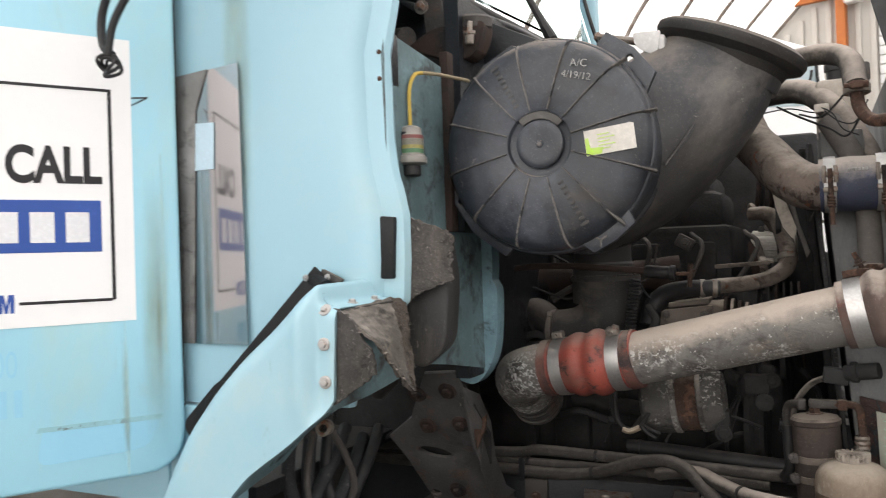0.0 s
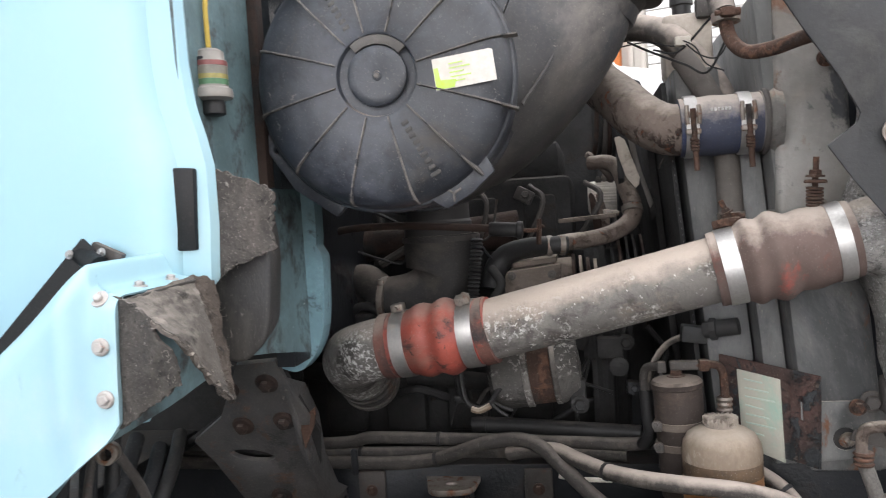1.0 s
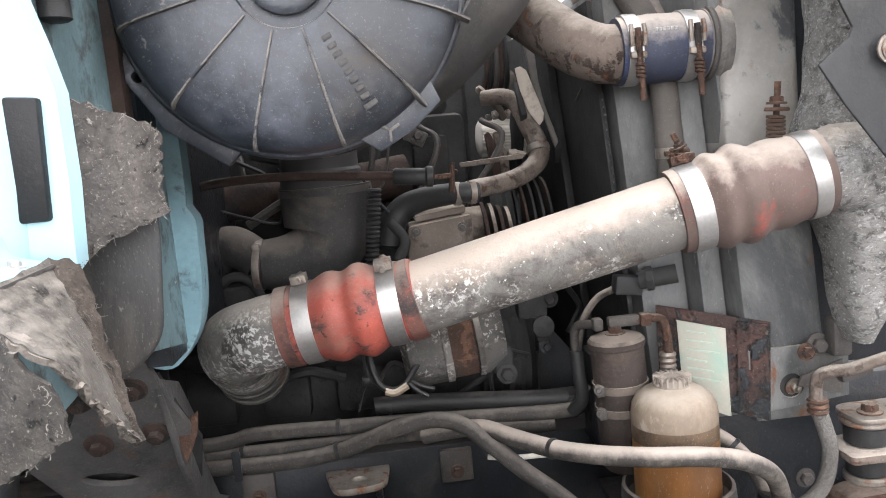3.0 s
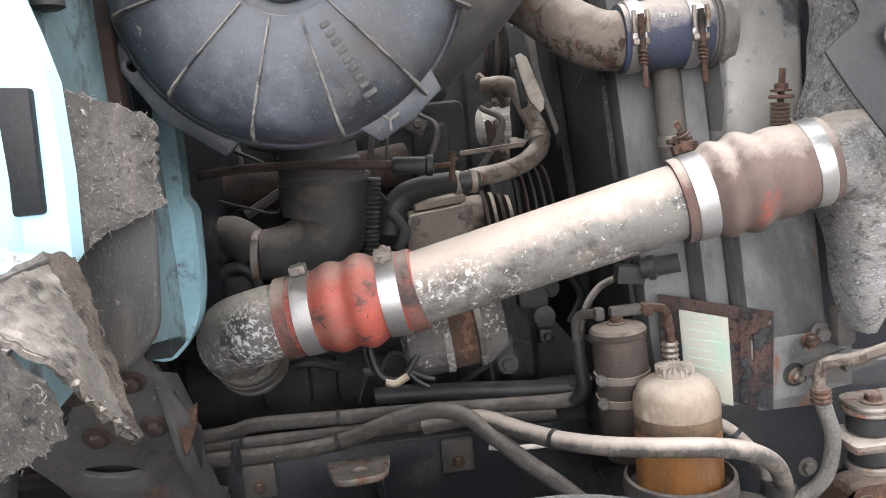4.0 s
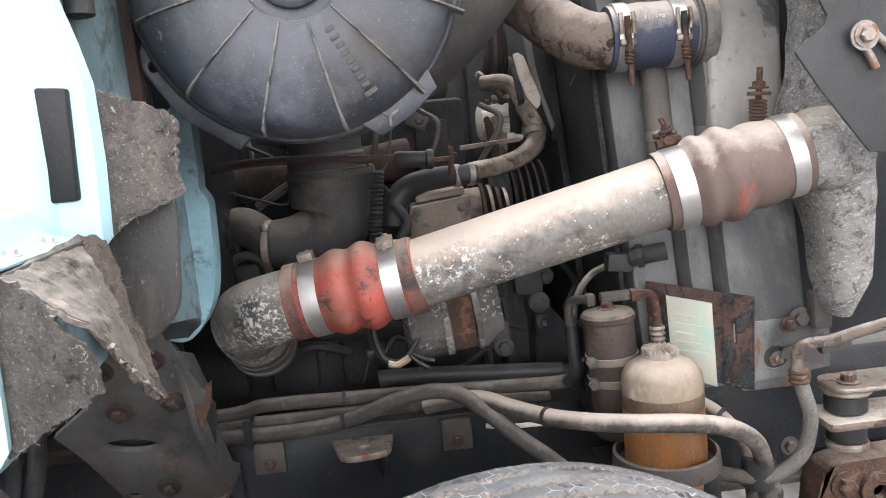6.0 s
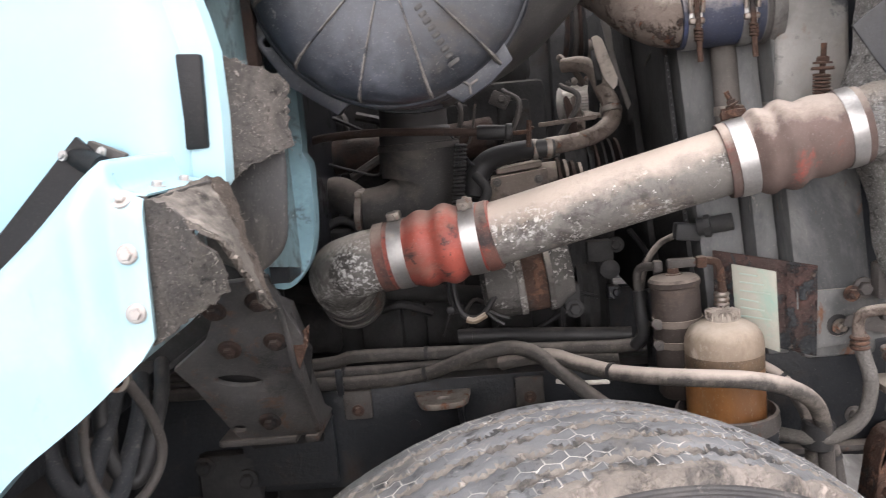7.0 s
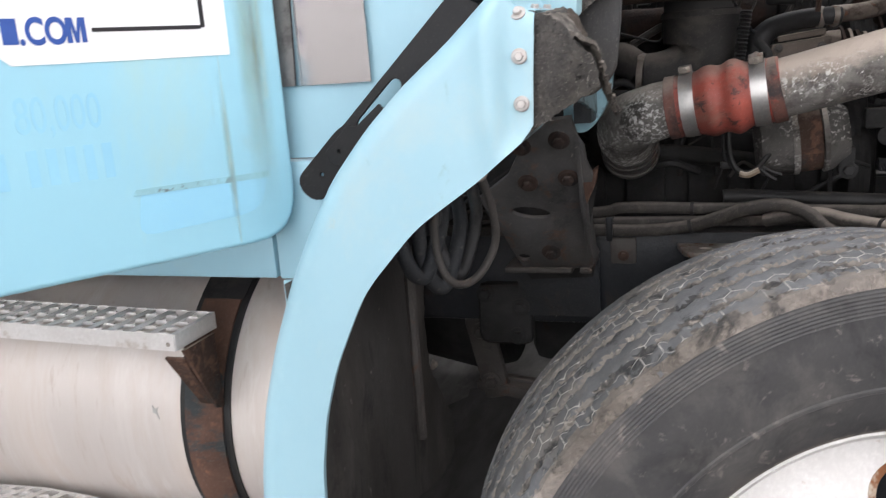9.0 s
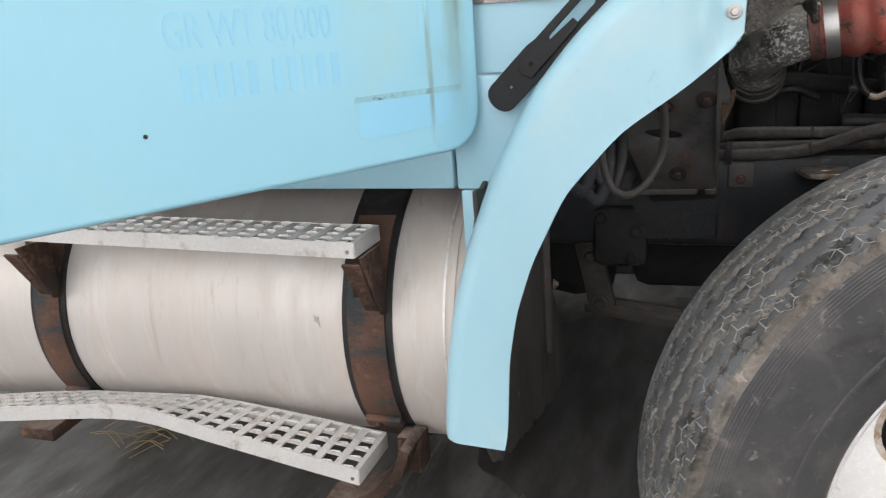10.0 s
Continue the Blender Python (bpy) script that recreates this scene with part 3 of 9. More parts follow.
STAIN_OLIVE = stain("olive_paint_stain", (0.42, 0.53, 0.42), 0.42)
STAIN_YELLOW = stain("yellow_drip_stain", (0.46, 0.53, 0.36), 0.36)
MIRROR = bpy.data.materials.new("stainless_mirror_plate")
MIRROR.use_nodes = True
_b = MIRROR.node_tree.nodes["Principled BSDF"]
_b.inputs["Base Color"].default_value, _b.inputs["Metallic"].default_value, _b.inputs["Roughness"].default_value = (0.4, 0.378, 0.38, 1), 1.0, 0.08
GLASS = bpy.data.materials.new("window_glass")
GLASS.use_nodes = True
_b = GLASS.node_tree.nodes["Principled BSDF"]
_b.inputs["Base Color"].default_value, _b.inputs["Roughness"].default_value, _b.inputs["Transmission Weight"].default_value, _b.inputs["IOR"].default_value = (0.8, 0.9, 0.88, 1), 0.02, 1.0, 1.05
# the hall's fabric glows by itself, in place of daylight coming through
MEMBRANE = bpy.data.materials.new("glowing_hall_fabric")
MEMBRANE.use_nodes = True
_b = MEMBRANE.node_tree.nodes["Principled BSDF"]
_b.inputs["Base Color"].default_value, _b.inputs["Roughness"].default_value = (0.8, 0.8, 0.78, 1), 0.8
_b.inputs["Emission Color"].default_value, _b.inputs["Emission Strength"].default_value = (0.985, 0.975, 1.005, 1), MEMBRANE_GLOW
# stronger emission for the added end wall behind the camera
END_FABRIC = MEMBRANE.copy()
END_FABRIC.name = "glowing_end_fabric"
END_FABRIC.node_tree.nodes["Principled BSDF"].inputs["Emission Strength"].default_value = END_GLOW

# ---- the hall: ground, fabric vault, end wall ----
HX, HR, HY0, HY1, SPRING, RISE = 1.8, 8.5, -13.0, 16.0, 2.2, 6.0
HALL = pose(0, 0, 0, 0, 0, -16)


def turned(bm):
    """The hall stands askew to the truck."""
    bmesh.ops.transform(bm, matrix=HALL, verts=bm.verts)
    return bm


def hall():
    solo("ground", box((0, 0, -0.1), (400, 400, 0.2)), CONCRETE, (0, 0, 0), "dark scuffed concrete floor with pale drag marks", "floor", kind="structure")
    # fabric vault along y, with its springing walls
    arch = [(HX - HR * math.cos(math.pi * k / 24), SPRING + RISE * math.sin(math.pi * k / 24)) for k in range(25)]
    bm = bmesh.new()
    lo = [bm.verts.new((x, HY0, z)) for x, z in arch]
    hi = [bm.verts.new((x, HY1, z)) for x, z in arch]
    for i in range(len(arch) - 1):
        bm.faces.new((lo[i], lo[i + 1], hi[i + 1], hi[i]))
    shell(bm, 0.02)
    # opaque knee walls, added so less low light reaches under the truck
    for nm, x in (("wall_west", HX - HR), ("wall_east", HX + HR)):
        solo(nm, turned(box((x, (HY0 + HY1) / 2, 1.1), (0.12, HY1 - HY0, 2.2), 0.01)), CORRUGATED, HALL @ V((x, 0, 0)), "beige boarded knee wall, added to cut low side light", "wall", kind="structure")
    solo("ceiling", turned(bm), MEMBRANE, (HX, 0, 0), "white fabric hall roof that glows in place of daylight", "roof", kind="structure")
    # the unseen fabric end behind the camera, glowing to light the truck's side
    solo("wall_south", turned(plate([(x, z) for x, z in arch] + [(HX + HR, 0.0), (HX - HR, 0.0)], (0, HY0, 0), (1, 0, 0), (0, 0, 1), 0.03)), END_FABRIC, (HX, HY0, 0), "unseen glowing white end wall, added to light the truck's side", "wall", kind="structure")
    north = solo("wall_north", turned(plate([(x, z) for x, z in arch] + [(HX + HR, 0.0), (HX - HR, 0.0)], (0, HY1 + 0.05, 0), (1, 0, 0), (0, 0, 1), 0.05)), CORRUGATED, (HX, HY1, 0), "beige metal-clad end wall of the hall", "wall", kind="structure")
    bm = bmesh.new()
    for k in range(64):
        x = HX - 8 + k * 0.25
        h = SPRING + (RISE - 0.1) * math.sqrt(max(0.0, 1 - ((x - HX) / HR) ** 2)) - 0.3
        bm = join(bm, box((x, HY1 - 0.03, h / 2), (0.1, 0.04, h), 0.01))
    tagged(part("sheet_ribs", turned(bm), CORRUGATED, north), kind="stuff")
    for k in range(22):
        y = HY1 - 0.1 - k * 1.2
        pts = [(HX - (HR - 0.08), y, 0.02)] + [(HX - (HR - 0.08) * math.cos(math.pi * i / 16), y, SPRING + (RISE - 0.08) * math.sin(math.pi * i / 16)) for i in range(17)] + [(HX + (HR - 0.08), y, 0.02)]
        solo("roof_hoop", turned(tube(pts, 0.035, 8, 2)), STEEL_DULL, HALL @ V((HX, y, 0)), "galvanised steel tube hoop of the fabric roof", "roof hoop", "hoops of the hall roof")
    # low dark partition beyond the truck, added to block light from the far side
    solo("wall_partition", box((-0.8, 3.6, 0.55), (9.0, 0.1, 1.1), 0.01), GREY_DARK, (-0.8, 3.6, 0), "low dark partition, added to block light from beyond the truck", "wall", kind="structure")


hall()


def roller_door():
    base = HALL @ V((2.0, 15.8, 0))
    t = thing("roller_door", base, "white ribbed roller door in the end wall", "roller door")
    part("door_frame", join(*[turned(box((x, 15.86, 3.2), (0.16, 0.2, 6.4), 0.01)) for x in (-3.95, 0.5)]), ORANGE, t, "orange steel jambs")
    part("door_beam", turned(box((-4.5, 15.86, 6.05), (1.0, 0.12, 0.16), 0.01)), ORANGE, t, "orange steel beam")
    for k in range(44):
        part("slat", turned(box((-1.4, 15.9, 0.1 + k * 0.17), (3.9, 0.05, 0.155), 0.015)), WHITE_VAN, t)
    part("junction_box", turned(box((-3.7, 15.72, 6.05), (0.3, 0.2, 0.55), 0.02)), WHITE_VAN, t, "grey electrical box")


def other_vehicle():
    """The white cab that shows past the bay, with its screen."""
    t = thing("parked_white_truck", (-0.6, 7.6, 0), "white parked truck cab with a raked windscreen", "truck")
    prof = [(-2.6, 0.7), (0.9, 0.7), (0.95, 2.35), (0.13, 2.5), (0.1, 2.9), (0.06, 2.98), (-0.62, 3.28), (-0.75, 3.3), (-2.6, 3.32)]
    part("body", plate(prof, (0, 9.4, 0), (1, 0, 0), (0, 0, 1), 2.4, 0.05), WHITE_VAN, t)
    gl = surf("shaded_glass", (0.3, 0.4, 0.43), (0.42, 0.5, 0.53), 0.08, 0, 2, 0)
    part("windscreen", plate([(-0.42, 3.13), (0.05, 2.9), (0.07, 2.52), (-0.4, 2.55)], (0, 6.998, 0), (1, 0, 0), (0, 0, 1), 0.004), gl, t, "grey-green glass")
    part("windscreen_seal", join(*[tube([(a, 6.992, b), (c, 6.992, d)], 0.014, 6) for a, b, c, d in ((-0.42, 3.13, 0.05, 2.9), (0.05, 2.9, 0.07, 2.52), (-0.42, 3.13, -0.4, 2.55))]), RUBBER, t)
    part("side_window", plate([(-0.62, 3.17), (-0.48, 3.14), (-0.47, 2.6), (-0.62, 2.6)], (0, 6.998, 0), (1, 0, 0), (0, 0, 1), 0.004), gl, t)
    part("wiper", tube([(-0.1, 6.98, 2.55), (0.0, 6.97, 2.72), (0.02, 6.97, 2.8)], 0.012, 6), RUBBER, t)
    for x in (-1.6, 0.5):
        part("tyre", lathe([(0.2, 0), (0.5, 0), (0.52, 0.05), (0.52, 0.22), (0.5, 0.26), (0.2, 0.26)], (x, 7.2, 0.5), (0, 1, 0), 28), RUBBER, t)
    part("tail_light", box((0.12, 6.98, 2.1), (0.1, 0.05, 0.25), 0.01), surf("red_lens", (0.5, 0.02, 0.02), (0.4, 0.02, 0.02), 0.3, 0, 5, 0), t)


roller_door()


def south_roller_door():
    """A ribbed door in the fabric end, seen only in the polished trim plate."""
    t = thing("roller_door", HALL @ V((-3.7, HY0 + 0.1, 0)), "pale grey ribbed roller door in the fabric end wall", "roller door")
    part("door_frame", join(*[turned(box((x, HY0 + 0.16, 1.9), (0.16, 0.2, 3.8), 0.01)) for x in (-6.0, -1.4)]), STEEL_DULL, t, "dull steel jambs")
    for k in range(20):
        part("slat", turned(box((-3.7, HY0 + 0.14, 0.1 + k * 0.18), (4.4, 0.05, 0.165), 0.02)), WHITE_VAN, t)


south_roller_door()
other_vehicle()

# ---- the cab: side, sill, firewall, door ----
def cab():
    t = thing("truck_cab", (-1.4, 2.1, 0.98), "faded light blue truck cab with dark firewall", "truck cab")
    # front side panel; its front edge wanders and turns into a stepped flange
    zs = [1.156, 1.24, 1.30, 1.335, 1.37, 1.40, 1.473, 1.51, 1.547, 1.60, 1.74, 1.82, 1.95, 2.25]
    xe = [-0.72, -0.69, -0.64, -0.608, -0.606, -0.604, -0.604, -0.612, -0.622, -0.628, -0.631, -0.612, -0.61, -0.61]
    prof = [(-1.06, 1.112), (-0.95, 1.112), (-0.80, 1.113), (-0.1, 1.114), (-0.058, 1.116), (-0.042, 1.122), (-0.034, 1.134), (-0.016, 1.137), (0.0, 1.139), (0.004, 1.148), (0.0, 1.158), (-0.01, 1.166)]
    bm = bmesh.new()
    rows = []
    for z, e in zip(zs, xe):
        row = []
        for i, (px, py) in enumerate(prof):
            x = px if i < 3 else (e + px if i < 10 else min(-0.618, e) + px)
            row.append(bm.verts.new((x, py, z)))
        rows.append(row)
    for a, b in zip(rows, rows[1:]):
        for i in range(len(prof) - 1):
            bm.faces.new((a[i], a[i + 1], b[i + 1], b[i]))
    shell(bm, 0.004)
    panel = part("cowl_side_panel", bm, BLUE, t)
    part("paint_stain", plate([(-0.945, 1.3), (-0.872, 1.3), (-0.872, 2.1), (-0.945, 2.1)], (0, 1.1078, 0), (1, 0, 0), (0, 0, 1), 0.0003), STAIN_OLIVE, panel, "faded olive stain")
    for z in (1.742, 1.698):
        part("flange_screw", bolt((-0.637, 1.138, z), (0, -1, 0), 0.0045), RUST, panel, "rusty screw head")
    # lower panel below the seam and the sill under the door
    part("lower_panel", plate([(-1.075, 0.968), (-0.93, 0.968), (-0.93, 1.152), (-1.075, 1.152)], (0, 1.135, 0), (1, 0, 0), (0, 0, 1), 0.04, 0.004), BLUE, t)
    part("sill", box((-1.78, 1.125, 1.012), (1.4, 0.06, 0.088), 0.006), BLUE, t)
    part("floor", box((-1.85, 2.1, 0.985), (1.85, 1.9, 0.03), 0.005), BLACK_STEEL, t)
    # plain dark sheets close the recess behind the fender
    part("toe_board", plate([(1.62, -0.02), (3.05, -0.02), (3.05, 0.32), (1.62, 0.32)], (-0.935, 0, 0.985), (0, 1, 0), (0.84, 0, 0.55), 0.01, 0.002), ENGINE, t, "dark toe board under the firewall")
    part("kick_panel", plate([(-1.1, 0.985), (-0.7, 0.985), (-0.7, 1.26), (-1.1, 1.26)], (0, 1.668, 0), (1, 0, 0), (0, 0, 1), 0.01, 0.002), ENGINE, t, "dark kick panel behind the fender")
    part("far_side", box((-2.3, 3.1, 1.05), (3.3, 0.06, 1.3), 0.02), BLUE, t)
    for x in (-0.78, -2.2, -3.9):
        part("far_pillar", box((x, 3.1, 2.1), (0.07, 0.06, 0.84), 0.015), BLUE, t)
    part("rear_wall", box((-2.8, 2.1, 1.5), (0.06, 1.95, 2.0), 0.02), BLUE, t)
    part("cab_roof", box((-2.0, 2.1, 2.55), (2.4, 2.05, 0.1), 0.04), BLUE, t)
    part("door_post_seal", box((-1.085, 1.14, 1.45), (0.02, 0.05, 0.9), 0.006), RUBBER, t, "black rubber door seal")
    # firewall: painted side bay, then the dark tunnel wall
    part("firewall", plate([(1.45, 1.16), (3.07, 1.16), (3.07, 1.93), (1.45, 1.93)], (-0.66, 0, 0), (0, 1, 0), (0, 0, 1), 0.03), BLACK_STEEL, t)
    part("firewall_side", plate([(1.135, 1.335), (1.2, 1.335), (1.22, 1.22), (1.36, 1.2), (1.53, 1.17), (1.53, 1.45), (1.39, 1.45), (1.365, 1.76), (1.135, 1.78)], (-0.634, 0, 0), (0, 1, 0), (0, 0, 1), 0.006), BLUE_DARK, t, "dark blotched blue-grey firewall side")
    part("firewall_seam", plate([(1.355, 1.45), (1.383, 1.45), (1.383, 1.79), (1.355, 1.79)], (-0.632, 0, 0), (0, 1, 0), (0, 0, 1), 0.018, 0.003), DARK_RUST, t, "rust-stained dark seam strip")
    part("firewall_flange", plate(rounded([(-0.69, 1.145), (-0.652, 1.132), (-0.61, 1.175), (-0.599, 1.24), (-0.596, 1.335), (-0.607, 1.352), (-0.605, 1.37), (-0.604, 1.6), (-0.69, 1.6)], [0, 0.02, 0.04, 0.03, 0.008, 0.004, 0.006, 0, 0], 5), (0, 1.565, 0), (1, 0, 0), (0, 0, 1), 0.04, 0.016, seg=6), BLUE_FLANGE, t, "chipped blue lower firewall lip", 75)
    # cowl top with its black rail, brackets and the windscreen
    part("cowl_rail", tube([(-0.8, 1.25, 1.93), (-0.72, 1.494, 1.943), (-0.66, 1.8, 1.955), (-0.64, 2.0, 1.96)], 0.012, 10), BLACK_STEEL, t)
    part("cowl_top", plate([(1.14, 1.93), (3.07, 1.93), (3.07, 1.96), (1.14, 1.96)], (-0.98, 0, 0), (0, 1, 0), (0, 0, 1), 0.22, 0.006), BLACK_STEEL, t)
    ws = part("windscreen_frame", join(tube([(-0.72, 1.3, 1.96), (-0.98, 1.36, 2.52)], 0.025, 10), tube([(-0.72, 1.3, 1.965), (-0.64, 2.1, 1.97)], 0.014, 10)), RUBBER, t)
    pane = part("windscreen_pane", plate([(0, 0), (1.16, 0.05), (1.22, 0.6), (0.06, 0.6)], (-0.715, 1.3, 1.97), (0.1, 0.99, 0), (-0.3, 0.06, 0.95), 0.008), GLASS, ws, "clear windscreen glass")
    pane.visible_shadow = False
    part("wiper_arm", tube([(-0.575, 1.9, 1.935), (-0.6, 1.9, 1.985), (-0.629, 1.9, 2.042), (-0.69, 1.92, 2.16)], [0.016, 0.011, 0.009, 0.008], 8), RUBBER, t, "black wiper arm")
    part("hood_stay", join(tube([(-0.466, 1.9, 1.925), (-0.323, 1.9, 1.887)], 0.009, 8), tube([(-0.462, 1.9, 1.93), (-0.4, 1.9, 1.885), (-0.356, 1.9, 1.855), (-0.3, 1.9, 1.8)], 0.007, 8)), STEEL_DULL, t, "thin grey stay rods")
    part("stay_cable", tube([(-0.5, 1.9, 2.06), (-0.475, 1.9, 1.96), (-0.455, 1.9, 1.9), (-0.44, 1.9, 1.86)], 0.005, 6), RUBBER, t)
    part("motor_bracket", plate(rounded([(-0.76, 1.84), (-0.70, 1.872), (-0.63, 1.878), (-0.583, 1.872), (-0.59, 1.832), (-0.612, 1.802), (-0.65, 1.80), (-0.72, 1.826)], [0, 0.02, 0.02, 0.01, 0.02, 0.02, 0.02, 0.01], 4), (0, 1.52, 0), (1, 0, 0), (0, 0, 1), 0.05, 0.006), DARK_RUST, t, "rusty wiper motor bracket under the cowl")
    part("motor_cap", lathe([(0.03, 0.0), (0.034, 0.004), (0.034, 0.022), (0.028, 0.027), (0, 0.028)], (-0.614, 1.50, 1.866), (0.1, -0.1, 1), 28), BROWN_STEEL, t, "grimy round motor cap")
    part("motor_bolt", join(lathe([(0.008, 0), (0.009, 0.003), (0.009, 0.018), (0.012, 0.02), (0.012, 0.026), (0, 0.027)], (-0.611, 1.46, 1.826), (0.05, -0.1, 1), 16), tube([(-0.611, 1.46, 1.85), (-0.611, 1.465, 1.872)], 0.006, 8)), STEEL_DULL, t)
    part("motor_stub", tube([(-0.83, 1.5, 1.87), (-0.79, 1.48, 1.868), (-0.752, 1.46, 1.858)], [0.018, 0.02, 0.024], 16), BROWN_STEEL, t)
    part("cowl_gusset", plate([(-0.72, 1.95), (-0.678, 1.95), (-0.672, 1.875), (-0.70, 1.852), (-0.715, 1.87)], (0, 1.48, 0), (1, 0, 0), (0, 0, 1), 0.006, 0.001), BROWN_STEEL, t)
    part("cowl_bolt", bolt((-0.716, 1.46, 1.918), (0.1, -1, 0), 0.01, 0.012), STEEL_DULL, t)
    part("cowl_face", plate([(-0.98, 1.78), (-0.5, 1.78), (-0.47, 1.83), (-0.70, 1.945), (-0.98, 1.945)], (0, 1.6, 0), (1, 0, 0), (0, 0, 1), 0.02, 0.003), BLACK_STEEL, t, "dark face of the cowl")
    part("hinge_bracket", box((-0.634, 1.17, 1.735), (0.014, 0.03, 0.09), 0.004), BLACK_STEEL, t)


cab()

DH, DD, DN = V((-1.03, 1.07, 0)), V((-0.533, -0.846, 0)).normalized(), V((0.846, -0.533, 0)).normalized()


def dpt(s, z, out=0.0):
    return DH + DD * s + DN * out + V((0, 0, z))


def door():
    # the sheet runs along -DD so that its outside looks to the front
    t = thing("cab_door", dpt(0.5, 1.043, -0.03), "open faded light blue cab door with rust-yellow drip stains", "cab door")
    out = rounded([(0.0135, 1.043), (0.0135, 2.35), (-1.08, 2.35), (-1.08, 1.043)], [0.075, 0.0, 0.0, 0.03])
    part("door_skin", plate(out, DH - DN * 0.055, -DD, (0, 0, 1), 0.055, 0.008, seg=3), BLUE_DOOR, t)
    part("door_seal", plate([(0.012, 1.14), (0.02, 1.14), (0.02, 2.3), (0.012, 2.3)], DH - DN * 0.05, -DD, (0, 0, 1), 0.03, 0.003), RUBBER, t)
    # broad faded stains with soft edges
    for s0, s1, z0, z1, m in ((0.004, 0.06, 1.05, 1.6, STAIN_OLIVE), (0.078, 0.092, 1.05, 1.31, STAIN_YELLOW), (0.02, 0.034, 1.1, 1.5, STAIN_YELLOW)):
        part("paint_stain", plate([(-s1, z0), (-s0, z0), (-s0, z1), (-s1, z1)], DH + DN * 0.0012, -DD, (0, 0, 1), 0.0003), m, t, "faded paint stain")
    # yellow-green drip runs
    for s, z0, z1, w in ((0.085, 1.05, 1.32, 0.003), (0.02, 1.25, 1.6, 0.006)):
        part("drip_stain", plate([(-s, z0), (-s + w, z0), (-s + w * 0.7, z1), (-s + w * 0.2, z1)], DH + DN * 0.0002, -DD, (0, 0, 1), 0.0004), surf("rust_yellow_drip", (0.38, 0.56, 0.55), (0.35, 0.6, 0.7), 0.6, 0, 18, 0), t)
    # outline of an old decal, bluer inside
    out = rounded([(-0.225, 1.085), (-0.045, 1.09), (-0.03, 1.14), (-0.215, 1.142)], [0.02, 0.03, 0.01, 0.01], 4)
    part("decal_ghost", plate(out, DH + DN * 0.0002, -DD, (0, 0, 1), 0.0004), BLUE_FADE, t, "bluer patch where a decal was")
    part("decal_edge", plate([(-0.225, 1.139), (-0.03, 1.137), (-0.026, 1.146), (-0.22, 1.147)], DH + DN * 0.0007, -DD, (0, 0, 1), 0.0004), surf("scuffed_glue_edge", (0.29, 0.545, 0.645), (0.25, 0.44, 0.48), 0.6, 0, 22, 0, patches=[((0.12, 0.15, 0.15), 60, 0.56, 0.62, 0.8, 0, 12, 0.45, 0.6)]), t, "dark glue residue line")
    for z, s, txt in ((1.232, 0.48, "GR WT 80,000"),):
        lettering(txt, 0.062, dpt(s, z, 0.0003), -DD, (0, 0, 1), BLUE_FADE, t, "ghost_lettering", 0.0, 0.0003, 0.6)
    for s in (0.465, 0.443, 0.421, 0.399, 0.377, 0.342, 0.32, 0.298, 0.276, 0.254):
        part("ghost_bar", plate([(-s, 1.168), (-s + 0.012, 1.168), (-s + 0.012, 1.212), (-s, 1.212)], DH + DN * 0.0002, -DD, (0, 0, 1), 0.0003), BLUE_FADE, t)
    part("chip", lathe([(0.003, 0), (0.003, 0.0004), (0, 0.0004)], dpt(0.519, 1.136), DN, 8), INK_BLACK, t)
    # stuck-on sign sheet with a torn lower edge
    sg = thing("door_sign", dpt(0.45, 1.31, 0.001), "white sign sheet with black frame and blue band on door", "sign")
    torn = [(-0.065, 1.312), (-0.064, 1.795), (-1.0, 1.795), (-1.0, 1.306), (-0.395, 1.308), (-0.375, 1.322), (-0.36, 1.332), (-0.352, 1.322), (-0.34, 1.311), (-0.2, 1.311)]
    part("sheet", plate(torn, DH + DN * 0.0004, -DD, (0, 0, 1), 0.0008), SHEET, sg)

    def bar(s0, z0, s1, z1, m, name, lift=0.0014):
        part(name, plate([(-s0, z0), (-s1, z0), (-s1, z1), (-s0, z1)], DH + DN * lift, -DD, (0, 0, 1), 0.0004), m, sg)
    bar(1.0, 1.702, 0.0965, 1.707, INK_BLACK, "frame_line")
    bar(0.1025, 1.349, 0.0965, 1.702, INK_BLACK, "frame_line")
    bar(0.243, 1.347, 0.1025, 1.352, INK_BLACK, "frame_line")
    bar(0.95, 1.431, 0.117, 1.517, INK_BLUE, "blue_band")
    cu = lettering("CALL", 0.082, dpt(0.259, 1.5475, 0.0016), -DD, (0, 0, 1), INK_BLACK, sg, "sign_lettering", 0.0028, 0.0003, 0.745)
    # digits stand as plain bars
    for s in (0.172, 0.225, 0.278, 0.345, 0.4):
        bar(s, 1.447, s - 0.036, 1.497, INK_WHITE, "digit_bar", 0.002)
    mx, mz = -0.273, 1.335
    part("sign_lettering", plate([(mx + a, mz + b * 1.2) for a, b in ((0, 0), (0.006, 0), (0.006, 0.0165), (0.0095, 0), (0.0135, 0), (0.017, 0.0165), (0.017, 0), (0.023, 0), (0.023, 0.0246), (0.0148, 0.0246), (0.0115, 0.0095), (0.0082, 0.0246), (0, 0.0246))], DH + DN * 0.0014, -DD, (0, 0, 1), 0.0004), INK_BLUE, sg)
    lettering(".CO", 0.043, dpt(0.326, 1.335, 0.0016), -DD, (0, 0, 1), INK_BLUE, sg, "sign_lettering", 0.0013, 0.0003, 0.72)
    for k in range(4):
        bar(0.413 - k * 0.023, 1.335, 0.396 - k * 0.023, 1.3645, INK_BLUE, "letter_bar")
